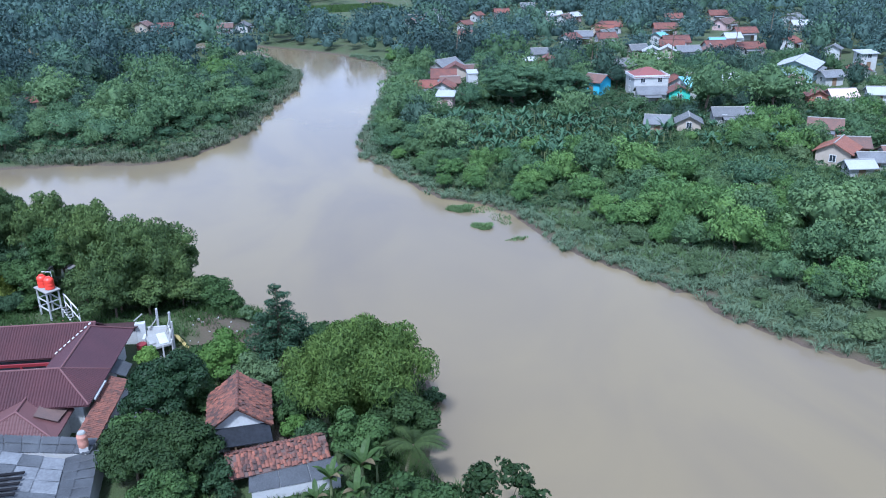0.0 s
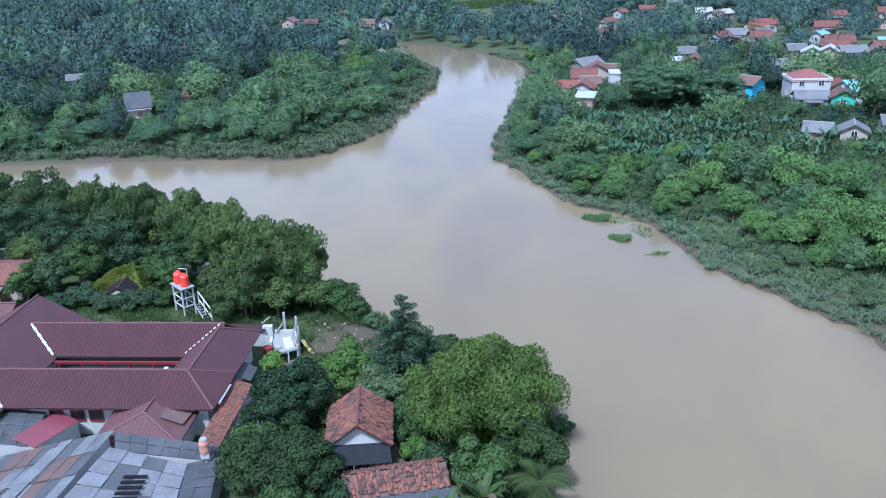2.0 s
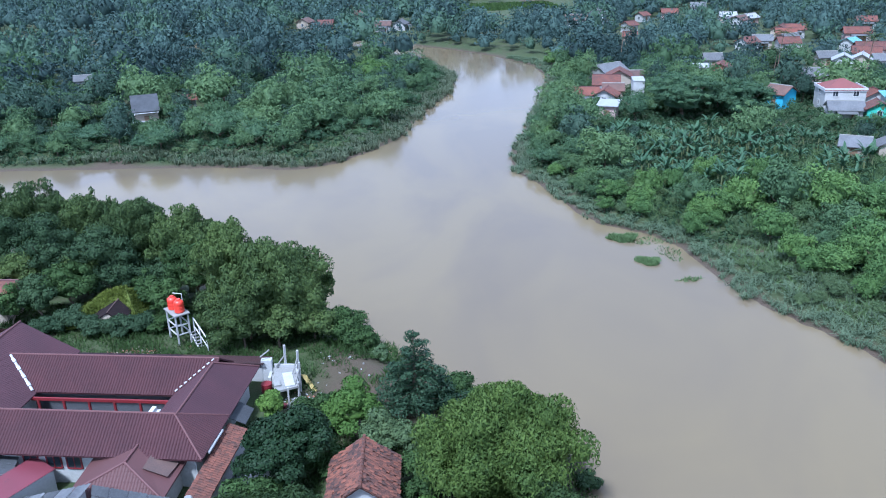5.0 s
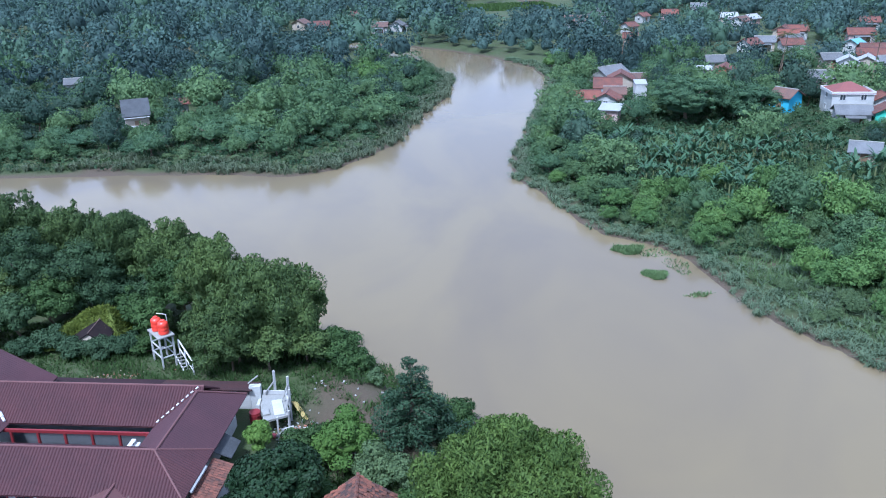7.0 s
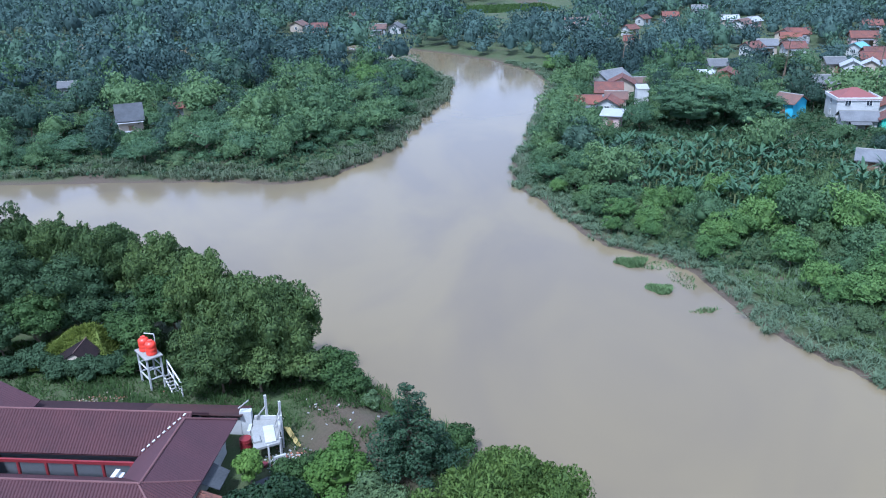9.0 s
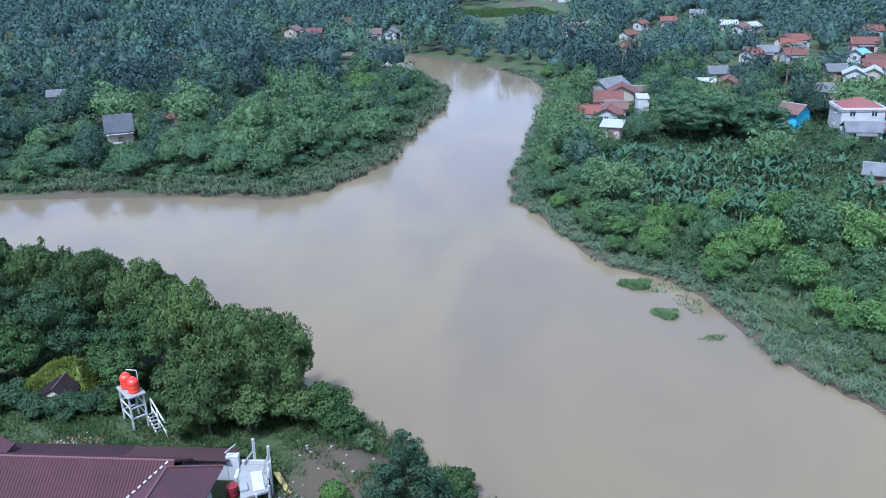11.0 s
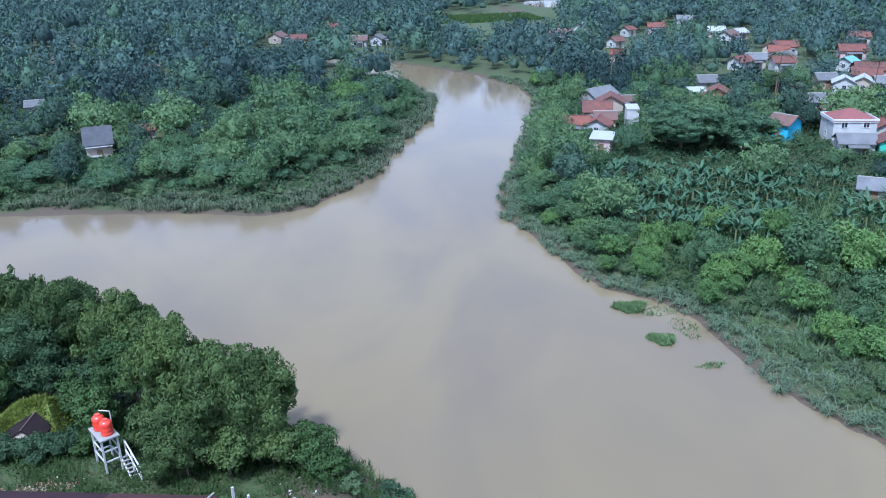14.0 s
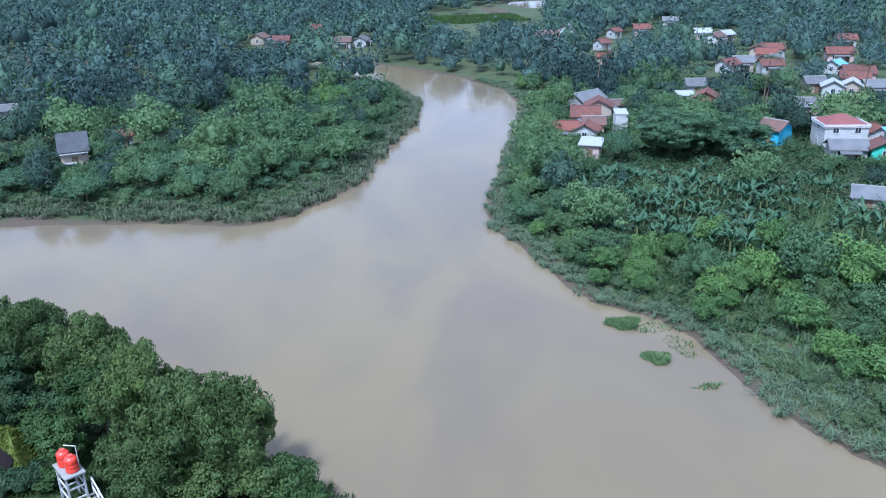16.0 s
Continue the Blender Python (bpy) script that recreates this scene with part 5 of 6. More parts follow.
bmesh.ops.subdivide_edges(bm, edges=bm.edges, cuts=9, use_grid_fill=True)
for v in bm.verts:
    v.co.z += 0.16 * noise.noise(v.co * 0.9) + 0.08 * noise.noise(v.co * 2.7)
bm.to_mesh(mr.data)
bm.free()
rm = np.random.default_rng(3)
mp = []
for i, j, k in ((0, 1, 5), (0, 5, 4), (1, 2, 5), (3, 0, 4), (2, 3, 4)):
    u = rm.uniform(0, 1, (1300, 2))
    u = np.where(u.sum(1, keepdims=True) > 1, 1 - u, u)
    pa, pb, pc = (np.array(MOSS[q]) for q in (i, j, k))
    mp.append(pa + (pb - pa) * u[:, :1] + (pc - pa) * u[:, 1:])
mv, mf = blades(np.concatenate(mp), np.random.default_rng(4), 0.22, 0.14, 0.8)
part_mesh("moss_cover", raw_mesh("moss_cover", mv, mf), M["moss_blade"], mossy, "ragged moss and grass")["kind"] = "stuff"
bm = bmesh.new()
box_bm(bm, -0.6, 0.9, 1.2, 5.2, 3.6, 1.6)
part("wall", bm, M["wall_cream"], mossy)
dormer = thing("ruined_porch", Matrix.Translation((-22.0, 77.5, 0)), "dark rotten porch roof with a pale gable", "porch")
for quad in ([(0.7, -0.3, 4.55), (0.0, -1.9, 4.0), (-1.7, -1.7, 3.0), (-1.6, -0.6, 3.4)], [(0.7, -0.3, 4.55), (0.0, -1.9, 4.0), (1.2, -2.2, 3.1), (1.9, -0.8, 3.5)]):
    solid("roof", quad + [(x, y, z - 0.1) for x, y, z in quad], [(0, 1, 2, 3), (4, 5, 6, 7), (0, 1, 5, 4), (1, 2, 6, 5), (2, 3, 7, 6), (3, 0, 4, 7)], M["rotten_roof"], dormer)
bm = bmesh.new()
beam_bm(bm, (0.72, -0.25, 4.58), (-0.02, -1.95, 4.02), 0.05, 6)
part("ridge_cap", bm, M["rust"], dormer)
solid("wall", [(0.0, -1.75, 3.9), (-0.7, -1.75, 3.4), (-0.7, -1.75, 1.3), (0.7, -1.95, 1.3), (0.7, -1.95, 3.3), (0.0, -1.55, 3.9), (-0.7, -1.55, 3.4), (-0.7, -1.55, 1.3), (0.7, -1.75, 1.3), (0.7, -1.75, 3.3)],
      [(0, 1, 2, 3, 4), (5, 6, 7, 8, 9), (0, 1, 6, 5), (1, 2, 7, 6), (2, 3, 8, 7), (3, 4, 9, 8), (4, 0, 5, 9)], M["wall_cream"], dormer)
house(-35.0, 82.0, 7.4, 4.6, 2.5, "low house with an orange clay roof and blue door", wall="wall_cream", roof="roof_clay", rz=-12, group="near bank houses")
house(-33.5, 73.0, 6.5, 3.0, 2.2, "small outbuilding with a clay-tile roof", wall="wall_brick", roof="roof_clay", rz=-13, group="near bank houses", windows=False)

# ---- village houses across the river ----
HOUSES = []


def put_house(x, y, w, d, h, label, **k):
    w, d, h = w * 0.86, d * 0.86, h * 0.9
    HOUSES.append((x, y, max(w, d) * 0.62 + 0.6, k.pop("sill", 2.6)))
    return house(x, y, w, d, h, label, **k)


villa = put_house(93.4, 149.6, 8.4, 7.4, 4.9, "white two-storey villa with a red hip roof and balcony", roof="tile_red", style="hip", rz=-14, storeys=2, rise=1.5, over=0.2, sill=1.4)
bm = bmesh.new()
for cx, cy, sx, sy in ((0, -3.3, 7.6, 0.15), (0, 3.3, 7.6, 0.15), (-3.75, 0, 0.15, 6.4), (3.75, 0, 0.15, 6.4)):
    box_bm(bm, cx, cy, 4.1, sx, sy, 0.55)
part("parapet", bm, M["paint_white"], villa)
bm = bmesh.new()
box_bm(bm, 1.6, -3.6, 2.1, 3.0, 0.9, 0.18), box_bm(bm, 1.6, -4.0, 2.28, 3.0, 0.08, 0.7)
part("balcony", bm, M["wall_white"], villa)
put_house(84.6, 155.0, 4.6, 5.2, 3.6, "bright blue house with a rusty brown roof", wall="wall_blue", roof="roof_brown", rz=-60, sill=1.0)
put_house(95.2, 140.4, 4.2, 4.8, 2.8, "turquoise house with a small gable", wall="wall_turquoise", roof="roof_clay", rz=68, sill=1.0)
put_house(101.2, 143.2, 5.6, 5.2, 2.9, "house under bright cyan metal sheets", wall="wall_white", roof="roof_cyan", style="shed", rz=-8, rise=1.3, sill=1.6)
put_house(90.6, 143.2, 6.4, 4.8, 2.4, "low white house with a grey zinc roof", roof="roof_zinc", rz=-20, sill=1.4)
put_house(100.6, 149.5, 4.2, 5.0, 3.0, "house with dark red tiles behind the villa", roof="roof_clay", rz=75)
put_house(106.6, 150.0, 5.6, 5.4, 2.9, "house with worn red-brown tiles", roof="roof_brown", rz=-25)
put_house(113.0, 147.6, 8.4, 5.0, 2.8, "open-fronted house with a white metal roof", roof="roof_white", rz=-25, sill=2.0)
put_house(77.4, 119.1, 4.4, 4.4, 2.3, "beige plastered hut with a pale patched roof", wall="wall_cream", roof="roof_zinc", rz=-35, sill=0.8)
put_house(82.2, 117.0, 4.2, 4.6, 2.3, "hut with cream walls and dark grey roof", wall="wall_cream", roof="roof_grey", rz=60, sill=0.8)
put_house(92.8, 119.6, 7.6, 4.4, 2.3, "low barn with a grey asbestos roof", roof="roof_grey", rz=-22, wall="wall_grey", sill=1.8)
put_house(134.6, 152.4, 13.0, 9.4, 3.8, "large teal-walled hall with a white metal roof", wall="wall_teal", roof="roof_white", rz=40, rise=1.5, over=0.6, name="hall", sill=1.5)
put_house(118.4, 141.6, 5.8, 3.2, 1.9, "low shelter under a grey sheet", roof="roof_zinc", style="shed", rise=0.6, rz=8, wall="wall_grey", windows=False)
put_house(126.0, 143.2, 3.8, 4.0, 2.4, "small cream hut with a brown roof", wall="wall_cream", roof="roof_brown", rz=50, sill=1.4)
put_house(135.4, 143.2, 4.8, 4.2, 2.6, "small white house with a grey roof", roof="roof_zinc", rz=-10, sill=1.6)
put_house(160.4, 170.4, 3.4, 4.0, 3.6, "narrow white house with a pale roof", roof="roof_zinc", rz=40, sill=1.6)
put_house(157.0, 156.2, 4.4, 4.4, 4.4, "two-storey white house with a flat roof", roof="roof_white", style="shed", rise=0.4, rz=-15, storeys=2, sill=1.6)
put_house(146.5, 146.8, 5.6, 4.8, 2.8, "white-walled house with a red roof", roof="roof_clay", rz=55, sill=1.8)
put_house(120.8, 123.9, 5.4, 4.6, 2.8, "house with a pale pink metal roof", wall="wall_white", roof="roof_pink", rz=-18, sill=1.4)
put_house(117.6, 126.6, 4.0, 4.2, 2.6, "house with red tiles beside a pink roof", roof="roof_clay", rz=60, wall="wall_brick", sill=1.8)
put_house(128.6, 122.8, 4.4, 4.4, 2.8, "small white house with a pale roof", roof="roof_white", rz=-30, sill=1.6)
put_house(99.8, 104.2, 5.6, 5.0, 2.8, "old house with a brown-red roof in the trees", roof="roof_brown", rz=-40, wall="wall_brick", sill=3.0)
put_house(90.6, 91.1, 6.0, 5.6, 2.9, "house with an orange clay roof among banana plants", roof="roof_orange", rz=35, wall="wall_cream", sill=1.2)
put_house(95.6, 93.5, 4.6, 4.4, 2.5, "lean-to house with a brown roof", roof="roof_brown", rz=-30, wall="wall_brick")
put_house(92.4, 86.0, 4.8, 3.6, 2.2, "low shed with pale metal sheets", roof="roof_zinc", rz=-25, wall="wall_grey", sill=1.2)
put_house(88.4, 84.6, 4.0, 3.0, 2.0, "small shed with grey sheets", roof="roof_white", rz=-15, wall="wall_grey", sill=1.0)
put_house(97.8, 87.4, 4.4, 3.8, 2.3, "shed with brown roof sheets", roof="roof_brown", rz=-20)
put_house(100.2, 177.2, 5.0, 4.6, 2.6, "white house with a grey zinc roof", roof="roof_zinc", rz=-15, sill=1.2)
put_house(100.8, 171.0, 5.2, 5.4, 3.6, "two-part house under dark grey sheets", roof="roof_grey", rz=-18, storeys=2, wall="wall_pink", sill=1.2)
put_house(83.2, 188.0, 3.2, 4.2, 3.2, "small white rendered house with a flat pale roof", roof="roof_white", style="shed", rz=-12, rise=0.3, sill=1.6)
put_house(86.6, 185.2, 6.0, 6.4, 3.2, "house with red clay roof among trees", roof="roof_clay", rz=60, wall="wall_brick", sill=2.0)
put_house(91.4, 200.5, 4.6, 5.0, 3.0, "house with an old grey-brown roof", roof="roof_grey", rz=-10)
put_house(62.0, 191.0, 8.0, 6.0, 3.2, "house with a weathered grey zinc roof by the river", roof="roof_zinc", rz=28, wall="wall_grey", sill=2.0)
put_house(57.2, 177.4, 6.0, 6.4, 3.0, "riverside house with an orange-red tile roof", roof="roof_clay", rz=-18, wall="wall_cream", sill=2.0)
put_house(61.8, 182.6, 5.8, 6.0, 3.4, "house with dark red tiles", roof="roof_clay", rz=70, wall="wall_cream", sill=2.0)
put_house(49.8, 168.0, 5.4, 4.8, 2.7, "riverside house with red clay tiles", roof="roof_clay", rz=-14, sill=1.4)
put_house(53.4, 166.0, 4.6, 5.2, 2.7, "annex with red clay tiles and a white gable", roof="roof_clay", rz=62, sill=1.2)
put_house(56.4, 170.4, 4.4, 4.4, 2.8, "annex with a brown-red tile roof", roof="roof_brown", rz=-18, wall="wall_cream", sill=2.0)
put_house(60.6, 167.6, 2.6, 3.6, 4.8, "narrow tall white-walled house", roof="roof_white", style="shed", rz=-12, rise=0.4, over=0.1, windows=False, sill=1.2)
put_house(66.4, 184.6, 3.0, 3.4, 3.0, "small hut under a brown roof", roof="roof_brown", rz=-12)
put_house(49.6, 152.6, 3.6, 4.0, 3.1, "small pink hut with a pale flat roof", wall="wall_pink", roof="roof_white", style="shed", rz=-28, rise=0.5, sill=0.4)
put_house(86.0, 299.0, 9.0, 7.0, 3.2, "large far house with grey-brown roofs", roof="roof_brown", rz=-15, wall="wall_white", sill=1.0)
put_house(93.6, 301.0, 6.6, 7.0, 5.0, "far two-storey house with a grey roof", roof="roof_grey", rz=60, storeys=2, sill=1.0)
put_house(18.0, 310.9, 6.2, 5.4, 3.0, "far riverside house with a red roof", roof="roof_brown", rz=-10, wall="wall_grey", sill=0.8)
put_house(24.4, 313.0, 6.2, 5.4, 3.0, "far riverside house with a grey gable", roof="roof_grey", rz=70, wall="wall_grey", sill=0.8)
put_house(-10.0, 331.5, 6.2, 5.8, 3.0, "far pale-walled house with a brown roof", roof="roof_brown", rz=65, wall="wall_cream", sill=0.8)
put_house(-2.4, 322.0, 6.2, 5.4, 3.0, "far house with a red roof", roof="roof_clay", rz=-10, sill=0.8, wall="wall_brick")
VILLAGE = [(119.4, 190.2, 4.8, 5.2, "roof_white", 60), (123.4, 189.2, 5.4, 5.4, "roof_white", 55), (128.4, 187.6, 6.6, 5.0, "roof_zinc", -15), (136.0, 205.2, 8.0, 6.4, "roof_clay", -18),
           (130.6, 198.6, 7.0, 5.6, "roof_clay", -30), (118.4, 196.0, 5.0, 4.8, "roof_grey", -10), (138.0, 217.0, 4.4, 4.6, "roof_cyan", 30), (151.2, 235.0, 8.0, 6.0, "roof_clay", -20),
           (139.8, 190.0, 8.6, 6.6, "roof_clay", -16), (134.8, 186.6, 5.0, 4.8, "roof_brown", 60), (146.2, 185.6, 8.0, 5.4, "roof_clay", -12), (145.4, 199.0, 4.4, 4.6, "roof_cyan", -20),
           (154.8, 205.0, 5.0, 5.0, "roof_white", -15), (135.6, 249.4, 6.0, 5.6, "roof_clay", 50), (139.8, 248.8, 6.0, 5.8, "roof_clay", -20), (132.0, 240.0, 6.0, 5.4, "roof_clay", -25),
           (113.4, 226.4, 5.2, 5.2, "roof_clay", 20), (118.8, 228.6, 5.6, 5.4, "roof_zinc", -20), (123.0, 222.4, 6.2, 5.4, "roof_clay", -10), (127.0, 229.0, 5.6, 5.2, "roof_grey", 15),
           (170.6, 260.6, 6.6, 5.8, "roof_clay", -20), (194.0, 223.0, 7.0, 5.4, "roof_white", -15), (112.6, 306.0, 4.4, 4.4, "roof_clay", 30), (124.2, 309.6, 6.2, 5.6, "roof_clay", -15),
           (143.4, 328.0, 6.2, 5.2, "roof_zinc", -20), (138.4, 291.6, 6.2, 5.2, "roof_white", -15), (137.0, 279.4, 6.6, 5.6, "roof_brown", 35), (142.6, 283.6, 5.0, 5.0, "roof_white", 20),
           (97.6, 277.4, 4.6, 4.6, "roof_clay", 25), (88.2, 250.4, 4.4, 4.8, "roof_clay", -20), (166.0, 214.0, 7.0, 5.4, "roof_clay", -14), (176.0, 238.0, 7.0, 6.0, "roof_brown", 20),
           (163.0, 190.0, 6.0, 5.0, "roof_clay", 30), (190.0, 262.0, 7.0, 6.0, "roof_clay", -20), (205.0, 240.0, 7.0, 5.4, "roof_zinc", 15), (-148.0, 560.0, 12.0, 9.0, "roof_white", -10),
           (-113.0, 546.0, 11.0, 9.0, "roof_clay", 20), (10.2, 354.0, 4.6, 5.0, "roof_clay", 30)]
TINT = {"roof_clay": "red clay tiles", "roof_zinc": "grey zinc sheets", "roof_white": "white metal sheets", "roof_brown": "brown weathered tiles", "roof_grey": "dark grey sheets", "roof_cyan": "blue metal sheets"}
for k, (x, y, w, d, rf, rz) in enumerate(VILLAGE):
    put_house(x, y, w, d, 3.0, "far village house roofed with " + TINT[rf], roof=rf, rz=rz, wall=("wall_white", "wall_cream", "wall_white", "wall_pink")[k % 4], sill=1.6)

# stilted grey house in the trees of the left bank
shack = put_house(-37.4, 172.0, 5.0, 4.4, 3.2, "tall grey-roofed boathouse of boards among the trees", wall="wall_cream", roof="corrugated_dark", style="shed", rise=2.5, rz=13, sill=0.2, group="left bank houses")
bm = bmesh.new()
box_bm(bm, 0, -2.2, 2.62, 4.6, 0.6, 0.10)
part("eave_board", bm, M["paint_white"], shack, "white-painted eave board")
bm = bmesh.new()
box_bm(bm, -1.2, -2.4, 1.0, 2.8, 0.9, 0.12)
part("porch_roof", bm, M["roof_white"], shack, "low white porch roof")
put_house(-31.0, 183.0, 3.0, 3.0, 3.2, "small hut with a red roof in the trees", roof="roof_clay", group="left bank houses", rz=20, sill=4.0)
put_house(-60.0, 214.0, 4.0, 4.0, 3.4, "grey-roofed house in the trees", wall="wall_grey", roof="roof_grey", group="left bank houses", rz=10, sill=3.5)

# ---- near trees ----
R1 = np.random.default_rng(21)
plume_tree("bamboo_clump", at(8.4, 48.2), R1, 5.7, 6.1, 48, 1800, 0.30, M["leaf_bamboo"], "broad drooping light-green bamboo clump at the water's edge")
tree("mango_tree", at(-5.1, 51.3), R1, 2.9, 4.3, 14500, 0.26, M["leaf_mango"], "dense dark green mango tree beside the cottage", count=34, size=0.9, base=1.0, quad=True)
tree("climber", at(-6.6, 58.9), R1, 0.8, 3.0, 2400, 0.24, M["leaf_near_bright"], "slim light-green climber by the yard", count=16, size=0.42, base=0.1, quad=True)
tier_tree("conifer", at(4.0, 58.9), R1, 2.8, 6.6, 11000, 0.26, M["leaf_conifer"], "dark blue-green tiered tree on the river bank")
tree("bushy_tree", at(-7.4, 44.4), R1, 2.3, 4.0, 11000, 0.23, M["leaf_bush"], "bushy green tree between the sheds", count=30, size=0.85, base=0.8, quad=True)
tree("bushy_tree", at(-4.4, 44.0), R1, 2.7, 4.0, 10500, 0.23, M["leaf_bush"], "bushy olive-green tree by the cottage", count=30, size=0.8, base=0.7, quad=True)
tree("bushy_tree", at(-7.0, 47.6), R1, 1.9, 3.2, 6000, 0.23, M["leaf_near_mid"], "fresh green shrub below the mango tree", count=22, size=0.6, base=0.4, quad=True)
tree("shrub", at(-0.9, 57.6), R1, 2.3, 3.0, 7500, 0.22, M["leaf_near_bright"], "bright light-green shrub on the bank", "shrub", count=26, size=0.7, base=0.2, quad=True)
tree("shrub", at(-3.2, 57.6), R1, 1.7, 2.6, 4300, 0.22, M["leaf_near_mid"], "green shrub beside the school yard", "shrub", count=20, size=0.6, base=0.2, quad=True)
tree("shrub", at(1.4, 54.6), R1, 1.9, 2.2, 4600, 0.22, M["leaf_olive"], "olive shrub behind the cottage", "shrub", count=20, size=0.65, base=0.1, quad=True)
tree("broadleaf_tree", at(10.3, 43.5), R1, 2.1, 4.3, 9500, 0.26, M["leaf_bush"], "leafy green tree leaning over the water", count=28, size=0.85, base=0.8, quad=True)
tree("broadleaf_tree", at(7.0, 41.3), R1, 1.9, 3.7, 6000, 0.25, M["leaf_near_mid"], "fresh green tree under the bamboo", count=22, size=0.7, base=0.5, quad=True)
tree("papaya_tree", at(13.4, 32.0), R1, 3.0, 5.0, 2600, 0.34, M["leaf_bush"], "open-crowned young tree with large leaves at the bank", count=46, size=0.55, base=1.4, quad=True, dense=False)
tree("broadleaf_tree", at(16.0, 29.0), R1, 2.4, 4.2, 2400, 0.32, M["leaf_bush"], "open-crowned green tree at the water's edge", count=46, size=0.5, base=0.8, quad=True, dense=False)
tree("broadleaf_tree", at(8.6, 32.8), R1, 2.4, 4.0, 6500, 0.26, M["leaf_near_mid"], "green tree near the bank", count=24, size=0.8, base=0.6, quad=True)
tree("bushy_tree", at(-5.4, 40.4), R1, 1.9, 3.0, 6000, 0.23, M["leaf_near_mid"], "green bushy tree beside the shed", count=22, size=0.6, base=0.4, quad=True)
palm(at(9.3, 39.0), R1, 3.0, 14, 2.2)
first = banana(at(6.4, 38.4), R1, 2.2, 11, 2.0, group="banana plants by the shed", material="leaf_near_banana", width=0.42)
for x, y, s in ((4.4, 38.6, 1.0), (7.6, 39.4, 0.9), (5.6, 36.2, 1.1), (8.6, 36.0, 0.9), (3.2, 37.0, 0.9), (10.4, 35.0, 0.9), (6.9, 34.3, 1.0)):
    copy_thing(first, at(x, y, R1.uniform(0, 6), s * 0.75))
agave = thing("agave", at(-4.7, 59.3), "dark green spiky rosette plant beside the rubble", "plant")
for k in range(22):
    bl = blade_bm(R1, R1.uniform(0.9, 1.4), 0.14, k * 2.399, R1.uniform(0.35, 1.3), R1.uniform(0.2, 0.5))
    part("leaf", bl, M["leaf_near_dark"], agave)
# grove of bamboo and trees north of the school
for x, y, sp, h, mt, lb in ((-6.6, 73.2, 5.2, 7.6, "leaf_grove", "feathery green bamboo beside the water tower"), (-4.2, 73.4, 3.0, 6.0, "leaf_grove", "small feathery bamboo on the bank"),
                            (-11.2, 77.0, 4.0, 8.2, "leaf_grove", "tall plumed bamboo on the river bank"), (-16.0, 84.0, 4.2, 8.1, "leaf_grove", "tall plumed bamboo on the river bank"),
                            (-21.5, 88.0, 4.2, 8.1, "leaf_grove", "tall plumed bamboo on the river bank"), (-27.0, 91.0, 4.4, 8.3, "leaf_grove", "tall plumed bamboo on the river bank"),
                            (-33.0, 93.5, 4.6, 8.6, "leaf_grove", "tall plumed bamboo on the river bank"), (-40.0, 96.0, 4.6, 8.6, "leaf_grove", "tall plumed bamboo on the river bank"),
                            (-47.0, 98.0, 4.6, 8.6, "leaf_grove", "tall plumed bamboo on the river bank")):
    plume_tree("bamboo_clump", at(x, y), R1, sp, h, 30 if h > 7 else 18, 900, 0.34, M[mt], lb, group="bamboo on the near bank")
for x, y, ra, h, mt in ((-9.2, 71.6, 2.4, 5.2, "leaf_grove"), (-14.5, 80.0, 3.0, 6.0, "leaf_near_mid"), (-18.0, 81.5, 2.2, 4.2, "leaf_near_dark"), (-24.0, 85.0, 3.4, 6.6, "leaf_near_dark"), (-29.5, 86.5, 3.6, 6.6, "leaf_near_dark"),
                        (-36.0, 89.0, 3.6, 7.0, "leaf_near_dark"), (-43.0, 91.0, 3.6, 7.0, "leaf_near_dark"), (-26.5, 80.8, 2.6, 4.6, "leaf_near_mid"), (-28.8, 79.0, 2.2, 4.2, "leaf_near_dark"), (-31.0, 78.0, 1.6, 3.6, "leaf_near_mid"), (-16.8, 76.6, 1.8, 3.8, "leaf_near_mid"),
                        (-41.0, 84.0, 3.0, 6.0, "leaf_near_dark"), (-9.6, 70.4, 2.2, 3.8, "leaf_grove"), (-6.6, 70.0, 2.2, 3.6, "leaf_grove"), (-3.6, 70.6, 2.0, 3.2, "leaf_grove"), (-12.2, 74.0, 2.2, 4.2, "leaf_grove"),
                        (-22.0, 82.6, 2.6, 4.6, "leaf_near_dark"), (-26.0, 84.4, 2.6, 4.6, "leaf_grove"), (-19.0, 79.6, 1.8, 3.6, "leaf_near_mid"), (-32.5, 86.0, 2.6, 4.6, "leaf_grove")):
    tree("broadleaf_tree", at(x, y), R1, ra, h, int(1300 + 540 * ra * ra), 0.24, M[mt], "dark leafy tree in the grove behind the school", count=26, base=h * 0.15, quad=True, group="grove trees")
